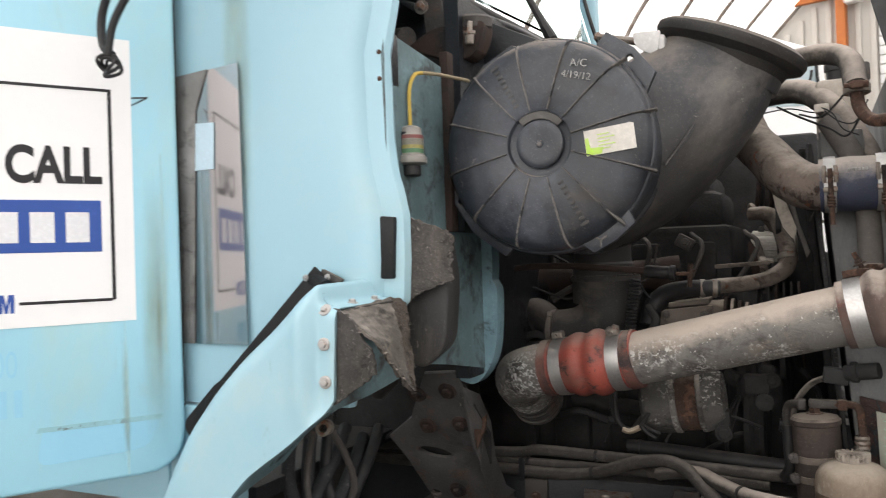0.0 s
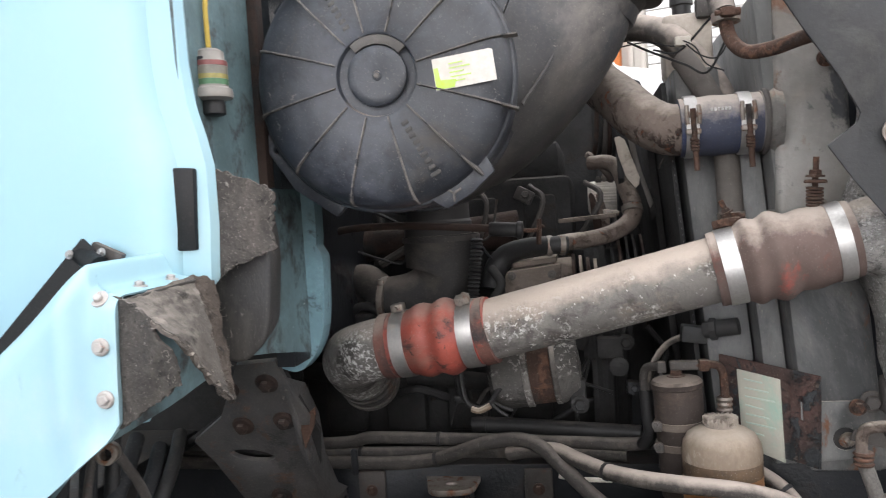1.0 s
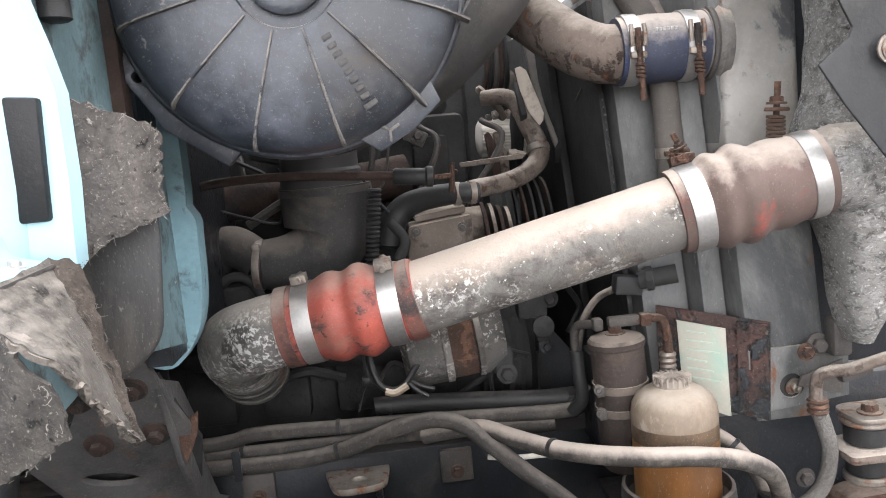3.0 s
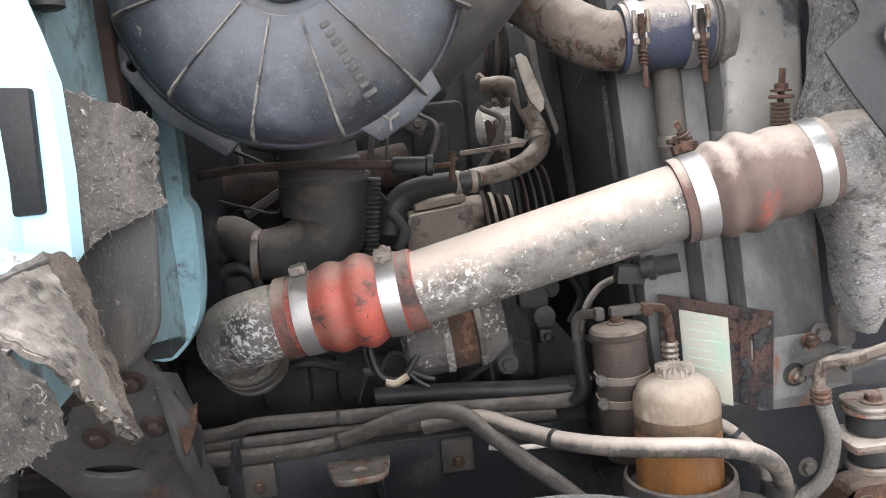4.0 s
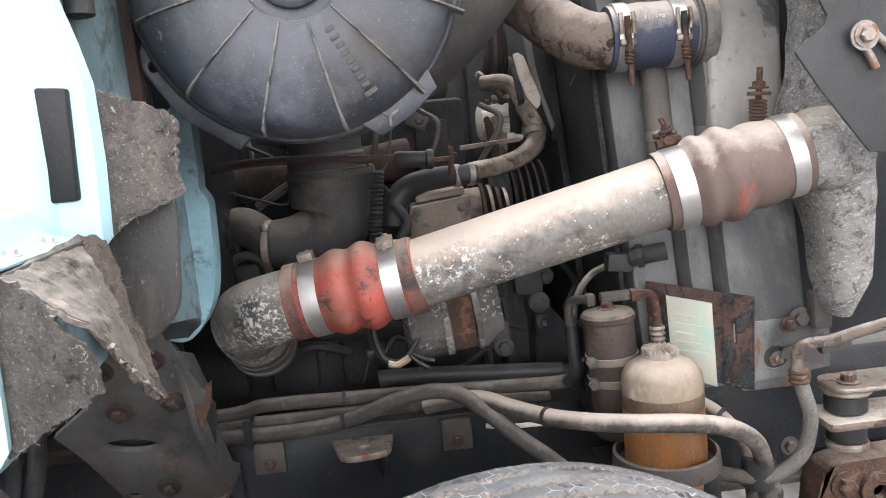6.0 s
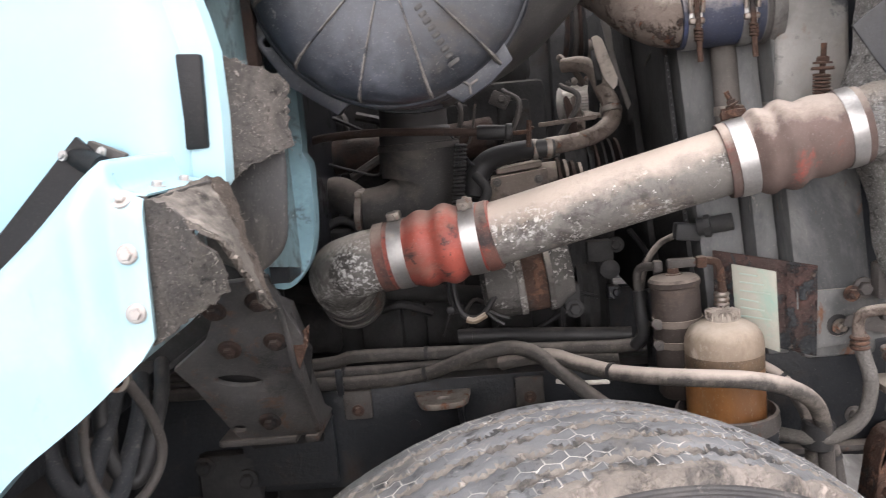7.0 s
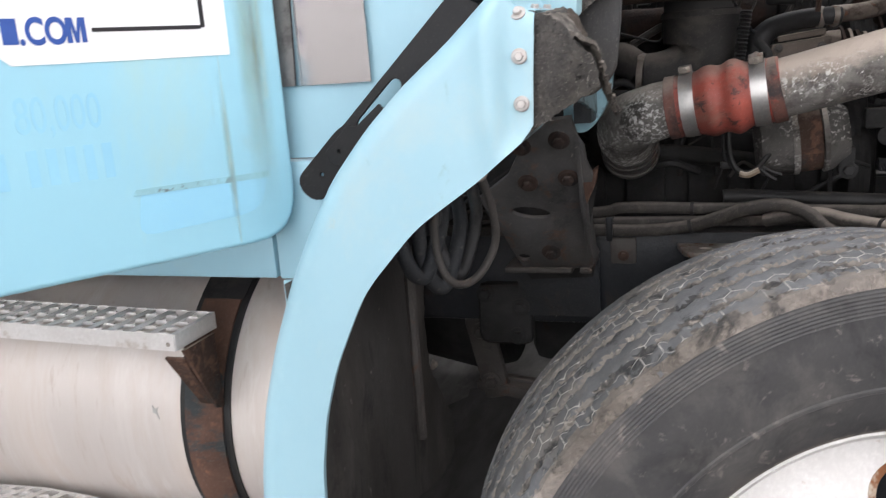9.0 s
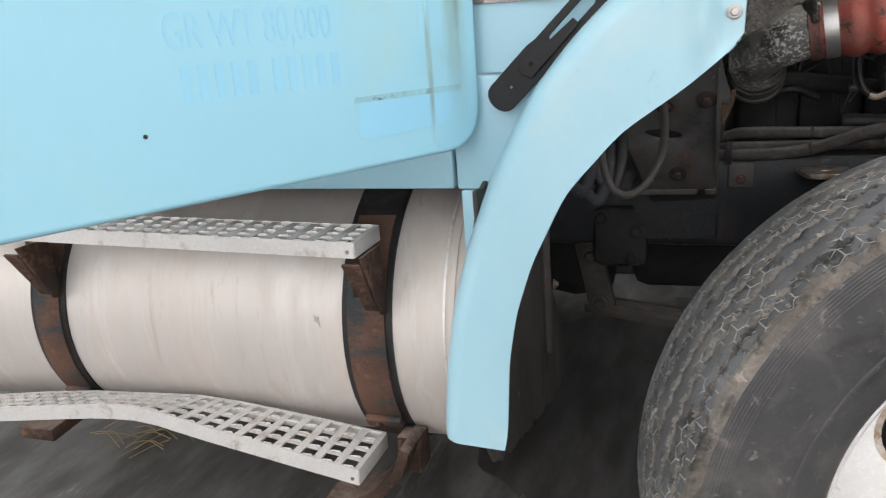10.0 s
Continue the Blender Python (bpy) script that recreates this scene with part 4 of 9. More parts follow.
    # the loose strap end of an arrow mark beside the sheet
    part("arrow_outline", join(*[plate([(a, b), (c, d), (c, d + 0.0025), (a, b + 0.0025)], DH + DN * 0.0004, -DD, (0, 0, 1), 0.0004) for a, b, c, d in ((-0.064, 1.694, -0.036, 1.697), (-0.064, 1.681, -0.036, 1.697))]), INK_BLACK, sg)


door()


def mirror_plate():
    t = thing("mirror_trim_plate", (-0.97, 1.105, 1.26), "polished stainless trim plate on the cowl side", "trim plate")
    u = V((0.147, -0.0077, 0)).normalized()
    part("plate", plate([(-0.03, 1.262), (0.135, 1.262), (0.13, 1.752), (-0.03, 1.746)], V((-1.028, 1.108, 0)), u, (0, 0, 1), 0.003), MIRROR, t)
    # mottled grey strip along the plate's left side
    part("dull_strip", plate([(-0.03, 1.262), (0.012, 1.262), (0.03, 1.68), (0.06, 1.75), (-0.03, 1.746)], V((-1.028, 1.1045, 0)), u, (0, 0, 1), 0.0025, 0.0008), surf("dull_grey_steel", (0.2, 0.2, 0.2), (0.3, 0.295, 0.285), 0.5, 0.3, 14, 0.2, 160, patches=[((0.12, 0.118, 0.115), 20, 0.52, 0.62, 0.8, 0)]), t, "dull grey strip of the plate")
    part("edge_seal", plate([(-0.03, 1.262), (-0.012, 1.262), (-0.014, 1.74), (-0.03, 1.74)], V((-1.028, 1.1015, 0)), u, (0, 0, 1), 0.004, 0.001), RUBBER, t, "black edge strip")
    part("paper_tag", plate([(-0.003, 1.572), (0.07, 1.572), (0.073, 1.654), (0.0, 1.658)], V((-1.028, 1.1035, 0)), u, (0, 0, 1), 0.0006), surf("pale_blue_paper", (0.5, 0.64, 0.72), (0.46, 0.6, 0.68), 0.7, 0, 9, 0), t, "pale blue paper tag")


mirror_plate()


def strap_arm():
    """Black slotted check arm between cowl and fender."""
    t = thing("fender_check_arm", (-0.86, 1.07, 1.25), "black slotted steel check arm bolted to the cowl", "bracket")
    a, b = V((-0.728, 1.075, 1.372)), V((-0.985, 1.06, 1.118))
    u = (b - a).normalized()
    v = V((0, -1, 0)).cross(u).normalized() * -1
    ln, w = (b - a).length, 0.0215
    out = [(-0.01, -w)] + [(ln * 0.72, -w), (ln * 0.76, -w * 1.15)] + [(ln + w * 0.9 * math.sin(math.pi * k / 8) - 0.004, -w * 1.15 * math.cos(math.pi * k / 8)) for k in range(9)] + [(ln * 0.76, w * 1.15), (ln * 0.72, w), (-0.01, w)]

    def slot(x0, x1, h):
        return [(x0, -h)] + [(x1 + h * math.sin(math.pi * k / 6), -h * math.cos(math.pi * k / 6)) for k in range(7)] + [(x0 - h * math.sin(math.pi * k / 6), h * math.cos(math.pi * k / 6)) for k in range(6)]
    part("arm", plate(out, a, u, v, 0.006, 0.0012, holes=[slot(ln * 0.46, ln * 0.66, 0.009), circle2(ln * 0.8, -0.004, 0.003, 8), circle2(ln * 0.93, 0.0, 0.003, 8)]), BLACK_PAINT, t, "", 20)
    part("fork", plate([(ln * 0.55, -0.013), (ln * 0.84, -0.015), (ln * 0.86, 0.0), (ln * 0.84, 0.015), (ln * 0.7, 0.015), (ln * 0.68, 0.004), (ln * 0.55, 0.0)], a + V((0, -0.007, 0)), u, v, 0.004, 0.001, holes=[circle2(ln * 0.8, 0.0, 0.003, 8)]), BLACK_PAINT, t, "", 20)
    part("pivot", tube([a + V((-0.018, 0.012, 0.003)), a + V((0.02, -0.01, -0.012))], 0.0125, 14), BLACK_PAINT, t)
    part("pivot_plate", box(a + V((0.014, 0.014, -0.002)), (0.042, 0.01, 0.024), 0.002, (0, 25, 0)), BROWN_STEEL, t, "small rusty pivot plate")
    for d in (V((-0.022, -0.004, 0.004)), V((0.017, 0.0, 0.004))):
        part("pivot_bolt", bolt(a + d, (-0.3, -1, 0.2), 0.0038), STEEL, t)


strap_arm()


def fender():
    t = thing("rear_fender_arch", (-0.98, 1.02, 0.57), "faded light blue fibreglass fender arch with riveted flange", "fender")
    Lp = [(-0.670, 1.367), (-0.680, 1.362), (-0.692, 1.351), (-0.71, 1.334), (-0.744, 1.303), (-0.807, 1.254), (-0.859, 1.204), (-0.914, 1.139), (-0.954, 1.071), (-0.99, 1.0), (-1.03, 0.898), (-1.058, 0.805), (-1.076, 0.707), (-1.089, 0.583), (-1.087, 0.571)]
    Rp = [(-0.631, 1.333), (-0.632, 1.30), (-0.635, 1.25), (-0.637, 1.2), (-0.652, 1.18), (-0.708, 1.134), (-0.791, 1.078), (-0.87, 0.991), (-0.924, 0.883), (-0.952, 0.801), (-0.969, 0.715), (-0.981, 0.567), (-0.986, 0.553)]
    # section of the top: crest, step down, flange
    Tp = np.array([(-0.670, 1.367), (-0.667, 1.3665), (-0.664, 1.363), (-0.6615, 1.354), (-0.659, 1.344), (-0.655, 1.3385), (-0.649, 1.337), (-0.631, 1.333)])

    def even(pts, n):
        P = np.array(pts)
        d = np.r_[0, np.cumsum(np.hypot(*np.diff(P, axis=0).T))]
        s = np.linspace(0, d[-1], n)
        return np.c_[np.interp(s, d, P[:, 0]), np.interp(s, d, P[:, 1])]

    def soft(P, k=3):
        for _ in range(k):
            P[1:-1] = 0.25 * P[:-2] + 0.5 * P[1:-1] + 0.25 * P[2:]
        return P
    n, m = 76, 48
    LL = soft(even(Lp, n), 3)
    RR = even(Rp, n)
    k = int(n * 0.2)
    RR[k:] = soft(RR[k:], 4)
    TT = soft(even(Tp, m), 12)
    rim = even(LL[:40], 1000)
    # rows crowd towards the top, where the face rolls over
    order = [0, 0.12, 0.3, 0.55, 0.85, 1.2, 1.6, 2.1, 2.7, 3.4, 4.2, 5] + list(range(6, n))
    bm = bmesh.new()
    rows = []
    for i in order:
        row = []
        lo, w = min(int(i), n - 2), i - min(int(i), n - 2)
        a, b = LL[lo] * (1 - w) + LL[lo + 1] * w, RR[lo] * (1 - w) + RR[lo + 1] * w
        back = max(0.0, 1 - i / 9)
        # the wall that runs back to the cab
        for y in (1.105 + 0.022 * min(1, back * 3), 1.05, 1.0):
            up = (y - 0.957) / 0.17 * back
            row.append(bm.verts.new((a[0] - 0.004 * min(1, i / 4) + 0.012 * up, y, a[1] + 0.004 * up)))
        for j in range(m):
            q = (j / (m - 1)) ** 1.15
            p = a * (1 - q) + b * q
            bend = max(0.0, 1 - i / 7) ** 2
            u = q * (m - 1)
            j0 = min(int(u), m - 2)
            p = p * (1 - bend) + (TT[j0] * (1 - u + j0) + TT[j0 + 1] * (u - j0)) * bend
            d = float(np.min(np.hypot(*(rim - p).T))) if i < 40 else float(np.hypot(*(p - a)))
            if i < 40 and p[0] > TT[0][0]:
                d = max(0.0, min(d, float(np.interp(p[0], TT[:, 0], TT[:, 1])) - p[1]))
            f = min(max((p[0] + 0.681) / 0.02, 0), 1)
            f = 3 * f * f - 2 * f ** 3
            R = 0.032 - 0.014 * f
            y = 0.957
            if d < R:
                y += R - math.sqrt(max(R * R - (R - d) ** 2, 0))
            if p[1] > 1.15:
                y += 0.013 * f * min(max((p[1] - 1.15) / 0.04, 0), 1)
                # a soft roll where the flange turns
                y -= 0.006 * math.exp(-((p[0] + 0.69) / 0.011) ** 2) * min(max((p[1] - 1.15) / 0.05, 0), 1) * min(1, d / 0.02)
            y += 0.02 * min(max((0.95 - p[1]) / 0.35, 0), 1) * q
            row.append(bm.verts.new((p[0], y, p[1])))
        # the inner lip
        bp = row[-1].co
        row.append(bm.verts.new((bp.x - 0.002, bp.y + 0.012, bp.z)))
        rows.append(row)
    for p, q in zip(rows, rows[1:]):
        for j in range(len(p) - 1):
            bm.faces.new((p[j], p[j + 1], q[j + 1], q[j]))
    # the top runs back to the cowl with the same section
    top = rows[0]
    last = top[3:-1]
    for y in (1.03, 1.06, 1.09, 1.127):
        up = (y - 0.98) / 0.147
        line = [bm.verts.new((v.co.x + 0.011 * up, y, v.co.z + 0.004 * up)) for v in top[3:-1]]
        for j in range(len(line) - 1):
            bm.faces.new((last[j], last[j + 1], line[j + 1], line[j]))
        last = line
    shell(bm, 0.0025)
    arch = part("arch", bm, BLUE_FENDER, t, sharp=60)
    for x, z in ((-0.65, 1.2815), (-0.6495, 1.2265)):
        part("rivet", join(bolt((x, 0.9675, z), (0.08, -1, 0), 0.0058, 0.0, False), lathe([(0.0095, -0.004), (0.0095, 0.001), (0.008, 0.0022), (0.0, 0.0022)], (x, 0.968, z), (0.08, -1, 0), 24)), RIVET, t, "pale zinc bolt with a broad washer")
    part("rivet", join(bolt((-0.651, 0.9745, 1.3305), (0.05, -0.75, 0.65), 0.0052, 0.0, False), lathe([(0.0095, -0.003), (0.0095, 0.001), (0.0, 0.002)], (-0.651, 0.975, 1.331), (0.05, -0.75, 0.65), 24)), RIVET, t)
    for p in ((-0.6425, 1.037, 1.3375), (-0.638, 1.097, 1.339)):
        part("rivet", join(bolt(p, (0.15, -0.05, 1), 0.0052, 0.0, False), lathe([(0.009, -0.002), (0.009, 0.001), (0.0, 0.0016)], p, (0.15, -0.05, 1), 20)), RIVET, t)
    # inner return under the flange, a darker blue than the arch, and the eye bolt
    ret = bmesh.new()
    strip = [[ret.verts.new((p[0] - 0.003, y, p[1] + 0.003 + (y - 0.96) * 0.22)) for y in (0.966, 1.02, 1.07, 1.118)] for p in RR[k - 1:int(n * 0.46)]]
    for p, q in zip(strip, strip[1:]):
        for j in range(3):
            ret.faces.new((p[j], p[j + 1], q[j + 1], q[j]))
    part("inner_return", shell(ret, 0.004), BLUE_FLANGE, t, "darker blue inner return of the arch")
    eye = part("eye_bolt", lathe([(0.0075, -0.012), (0.0115, -0.012), (0.0135, -0.009), (0.0135, 0.012), (0.0122, 0.0135), (0.0075, 0.0135), (0.0065, 0.011), (0.0065, -0.012)], (-0.748, 1.11, 1.126), (0.35, -1, 0.1), 24, cap=False), STEEL_DULL, t, "rusty pipe eye under the fender")
    # the bore's shade is a black disc at its end
    part("eye_bottom", lathe([(0.008, -0.011), (0.008, -0.009), (0.0, -0.009)], (-0.748, 1.11, 1.126), (0.35, -1, 0.1), 16), INK_BLACK, eye, "black disc for the shade in the bore")
    part("tab", plate([(-1.066, 0.86), (-1.0, 0.86), (-1.0, 0.968), (-1.066, 0.968)], (0, 1.095, 0), (1, 0, 0), (0, 0, 1), 0.008, 0.002), BLUE, t)


fender()


def rough_edge(pts, step=0.004, amp=0.0018, seed=3):
    rnd = random.Random(seed)
    out = []
    for i, p in enumerate(pts):
        q = pts[(i + 1) % len(pts)]
        n = max(1, int(math.hypot(q[0] - p[0], q[1] - p[1]) / step))
        for k in range(n):
            f = k / n
            out.append((p[0] + (q[0] - p[0]) * f + rnd.uniform(-amp, amp), p[1] + (q[1] - p[1]) * f + rnd.uniform(-amp, amp)))
    return out


def sheet_over(outline, ysurf, thick, seed=1, cuts=14):
    """A thick ragged sheet whose depth follows ysurf(x, z)."""
    bm = plate(rough_edge(outline, seed=seed), (0, 0, 0), (1, 0, 0), (0, 0, 1), -thick)
    xs = [p[0] for p in outline]
    zs = [p[1] for p in outline]
    for lo, hi, nrm in ((min(xs), max(xs), (1, 0, 0)), (min(zs), max(zs), (0, 0, 1))):
        for k in range(1, cuts):
            c = lo + (hi - lo) * k / cuts
            co = (c, 0, 0) if nrm[0] else (0, 0, c)
            bmesh.ops.bisect_plane(bm, geom=bm.verts[:] + bm.edges[:] + bm.faces[:], plane_co=co, plane_no=nrm)
    for v in bm.verts:
        v.co.y += ysurf(v.co.x, v.co.z) + noise.noise(v.co * 40) * 0.003
    return bm


def draped(lines, th, amp=0.0025, n=34, m=14):
    """A hanging sheet between two edge lines given from top to tip, lumpy and a little ragged."""
    bm = bmesh.new()
    rows = []
    A, B = (smooth_path(l, 8) for l in lines)
    for i in range(n):
        f = i / (n - 1)
        p, q = (P[min(int(f * (len(P) - 1)), len(P) - 2)].lerp(P[min(int(f * (len(P) - 1)), len(P) - 2) + 1], f * (len(P) - 1) - min(int(f * (len(P) - 1)), len(P) - 2)) for P in (A, B))
        row = []
        for j in range(m):
            w = p.lerp(q, j / (m - 1))
            k = amp * (1.6 if j in (0, m - 1) else 1.0)
            row.append(bm.verts.new(w + V((noise.noise(w * 90), noise.noise(w * 70 + V((5, 0, 0))) * 1.6 - 1.2 * math.sin(math.pi * j / (m - 1)), noise.noise(w * 110 + V((0, 9, 0))))) * k))
        rows.append(row)
    for p, q in zip(rows, rows[1:]):
        for j in range(m - 1):
            bm.faces.new((p[j], p[j + 1], q[j + 1], q[j]))
    return shell(bm, th)


def strands(lines, count, seed, length=0.012):
    """Loose fibres that stand off torn edges."""
    rnd = random.Random(seed)
    out = bmesh.new()
    for _ in range(count):
        l = rnd.choice(lines)
        i = rnd.randrange(len(l) - 1)
        p = V(l[i]).lerp(V(l[i + 1]), rnd.random())
        d = V((rnd.uniform(-1, 1), rnd.uniform(-0.9, 0.1), rnd.uniform(-1, 0.6))).normalized() * length * rnd.uniform(0.4, 1.3)
        e = V((rnd.uniform(-1, 1), rnd.uniform(-1, 1), rnd.uniform(-1, 1))) * length * 0.4
        out = join(out, tube([p - d * 0.2, p + d * 0.5 + e, p + d], 0.00022, 4, 2))
    return out


def flaps():
    t = thing("wheel_well_flap", (-0.6, 1.03, 1.2), "torn grey fibre wheel-well flap hanging behind the fender", "mud flap")
    left = [(-0.628, 0.985, 1.329), (-0.613, 0.98, 1.318), (-0.597, 0.974, 1.309), (-0.58, 0.966, 1.302), (-0.561, 0.962, 1.291), (-0.556, 0.985, 1.266), (-0.551, 1.012, 1.238), (-0.546, 1.042, 1.207)]
    crease = [(-0.62, 1.118, 1.341), (-0.609, 1.105, 1.325), (-0.597, 1.093, 1.308), (-0.585, 1.08, 1.288), (-0.572, 1.066, 1.265), (-0.562, 1.055, 1.243), (-0.553, 1.047, 1.222), (-0.544, 1.041, 1.205)]
    right = [(-0.606, 1.145, 1.336), (-0.596, 1.13, 1.313), (-0.586, 1.115, 1.29), (-0.576, 1.1, 1.268), (-0.566, 1.085, 1.247), (-0.557, 1.07, 1.228), (-0.549, 1.057, 1.213), (-0.542, 1.046, 1.203)]
    mat = [(-0.64, 1.332), (-0.612, 1.325), (-0.603, 1.318), (-0.597, 1.314), (-0.589, 1.305), (-0.584, 1.294), (-0.574, 1.282), (-0.564, 1.279), (-0.558, 1.266), (-0.557, 1.253), (-0.557, 1.244), (-0.567, 1.235), (-0.593, 1.22), (-0.62, 1.205), (-0.633, 1.197), (-0.648, 1.19)]
    part("mat", sheet_over(mat, lambda x, z: 0.978 - (x + 0.636) * 0.33 + 0.03 * max(0.0, z - 1.29), 0.006, 5), FLAP, t)
    part("torn_fold", draped((left, crease), 0.004, 0.0018, 52, 20), FLAP_LIGHT, t, "dusty hanging torn fold of the mat")
    felt = [V(p).lerp(V(q), 0.16) + V((0, -0.003, 0.001)) for p, q in zip(left[2:], crease[2:])]
    part("felt_edge", draped(([V(p) + V((0, -0.002, -0.001)) for p in left[2:]], felt), 0.004, 0.0026, 80, 5), FIBRE, t, "pale felt along the tear")
    part("side_fold", draped((crease, right), 0.005, 0.0022, 44, 10), FIBRE_DARK, t, "frayed fibrous edge of the fold")
    tagged(part("loose_fibres", strands([left[3:], crease[2:], right, [(x, 0.972 - (x + 0.636) * 0.33, z) for x, z in mat[6:]]], 90, 7, 0.005), STRAND, t, "loose pale fibres"), kind="stuff")
    part("top_lip", plate([(0.0, -0.004), (0.13, -0.004), (0.134, 0.002), (0.13, 0.008), (0.0, 0.008)], (-0.634, 0.985, 1.328), V((0.09, 1, 0.06)), V((1, -0.09, 0.2)), 0.004, 0.0012), BROWN_STEEL, t, "dark folded lip under the fender top")
    part("inner_skin", plate([(0.975, 1.178), (1.1, 1.185), (1.23, 1.2), (1.23, 1.335), (0.975, 1.33)], (-0.658, 0, 0), (0, 1, 0), (0, 0, 1), 0.004, 0.001), BLUE_DARK, t, "dark blotched blue inner skin behind the mat")
    u = thing("cowl_flap", (-0.58, 1.17, 1.33), "ragged grey fibre flap over the black liner", "mud flap")
    part("mat", sheet_over([(-0.622, 1.477), (-0.607, 1.473), (-0.59, 1.466), (-0.566, 1.456), (-0.537, 1.439), (-0.539, 1.41), (-0.541, 1.383), (-0.536, 1.366), (-0.552, 1.358), (-0.582, 1.348), (-0.602, 1.333), (-0.618, 1.318), (-0.622, 1.40)], lambda x, z: 1.15 + max(0.0, x + 0.59) * 0.55 + 0.3 * max(0.0, x + 0.555), 0.005, 11), FLAP, u)
    bm = plate(rounded([(-0.66, 1.245), (-0.60, 1.214), (-0.559, 1.248), (-0.548, 1.36), (-0.56, 1.445), (-0.66, 1.46)], [0.0, 0.022, 0.022, 0.03, 0.02, 0], 6), (0, 1.33, 0), (1, 0, 0), (0, 0, 1), 0.145, 0.006, seg=3)
    for v in bm.verts:
        v.co.x -= max(0.0, v.co.y - 1.19) * 0.3
    part("liner", bm, LINER, u, "rounded black plastic liner")
    part("liner_rim", tube([(-0.575, 1.25, 1.38), (-0.58, 1.25, 1.29), (-0.592, 1.25, 1.245), (-0.625, 1.25, 1.23)], 0.004, 8), LINER, u)
    edge = [(-0.622, 1.144, 1.477), (-0.566, 1.152, 1.456), (-0.537, 1.178, 1.439), (-0.541, 1.172, 1.383), (-0.536, 1.18, 1.366), (-0.582, 1.148, 1.348), (-0.618, 1.144, 1.318)]
    tagged(part("loose_fibres", strands([edge], 60, 3, 0.006), STRAND, u, "loose pale fibres"), kind="stuff")
    p = thing("rubber_bump_pad", (-0.63, 1.14, 1.42), "black rubber bump pad on the cowl edge", "pad")
    part("pad", plate([(-0.646, 1.3705), (-0.618, 1.3705), (-0.613, 1.47), (-0.645, 1.473)], (0, 1.142, 0), (1, 0, 0), (0, 0, 1), 0.017, 0.003, seg=2), BLACK_PAINT, p)


flaps()


def gauge():
    t = thing("restriction_gauge", (-0.607, 1.18, 1.54), "air filter restriction gauge with red, yellow and green bands", "gauge")
    o = (-0.608, 1.18, 0)
    part("body", lathe([(0.016, 1.553), (0.0265, 1.556), (0.0275, 1.56), (0.0265, 1.567), (0.022, 1.57), (0.0215, 1.604), (0.019, 1.607), (0.0185, 1.616), (0.012, 1.62), (0, 1.62)], o, (0, 0, 1), 28), surf("smoked_gauge_plastic", (0.2, 0.19, 0.17), (0.28, 0.26, 0.23), 0.35, 0, 30, 0.03), t)
    for z, h, c in ((1.6, 0.003, (0.32, 0.045, 0.035)), (1.591, 0.005, (0.3, 0.28, 0.2)), (1.583, 0.003, (0.45, 0.38, 0.06)), (1.576, 0.0035, (0.05, 0.24, 0.08))):
        part("band", lathe([(0.0216, z - h), (0.0222, z - h), (0.0222, z + h), (0.0216, z + h)], o, (0, 0, 1), 28), surf("gauge_band", tuple(v * 0.6 + 0.05 for v in c), tuple(v * 0.35 + 0.05 for v in c), 0.4, 0, 90, 0), t)
    part("cap", lathe([(0.013, 1.534), (0.0165, 1.536), (0.0165, 1.55), (0.014, 1.555), (0, 1.555)], o, (0, 0, 1), 18), RUBBER, t)
    part("tube", tube([(-0.608, 1.18, 1.617), (-0.608, 1.18, 1.68), (-0.605, 1.195, 1.71), (-0.6, 1.215, 1.718)], 0.0035, 8), YELLOW, t, "thin yellow tube")
    part("tube_end", tube([(-0.6, 1.215, 1.718), (-0.588, 1.26, 1.722), (-0.563, 1.335, 1.722)], 0.0036, 8), surf("browned_tube", (0.3, 0.24, 0.13), (0.2, 0.17, 0.11), 0.6, 0, 40, 0), t, "browned end of the tube")
    part("bracket", box((-0.622, 1.165, 1.60), (0.03, 0.012, 0.018), 0.002), BLACK_STEEL, t)
    t.location += V((-0.013, 0.028, 0.008))


gauge()


def hanging_cable():
    t = thing("hanging_cable", (-1.02, 0.87, 1.73), "black cable looped and knotted in front of the door", "cable")
    P = V((-1.0, 0.92, 1.74))
    part("cord", tube([P + V((0.03, 0.02, 0.25)), P + V((0.01, 0.0, 0.13)), P + V((-0.02, 0.0, 0.07)), P + V((-0.02, 0.0, 0.02)), P], 0.0068, 8), RUBBER, t)
    part("cord", tube([P + V((0.22, 0.03, 0.25)), P + V((0.12, 0.01, 0.14)), P + V((0.05, 0.0, 0.1)), P + V((0.01, -0.005, 0.05)), P + V((-0.005, -0.005, 0.0))], 0.0062, 8), RUBBER, t)
    for k in range(3):
        ring = [P + V((-0.008 + 0.018 * math.cos(a), 0.004 * k - 0.004 + 0.006 * math.sin(a * 2 + k), -0.012 - 0.004 * k + 0.013 * math.sin(a))) for a in [2 * math.pi * i / 10 for i in range(11)]]
        part("knot", tube(ring, 0.003, 8), RUBBER, t)
    part("coupling", tube([P + V((0.1, 0.01, 0.24)), P + V((0.14, 0.015, 0.2))], 0.013, 10), RUBBER, t)


hanging_cable()

# ---- wheel, tank, steps, frame ----
WC, WYAW = V((-0.24, 1.084, 0.5)), radians(-19)
WN = V((math.sin(WYAW), math.cos(WYAW), 0))


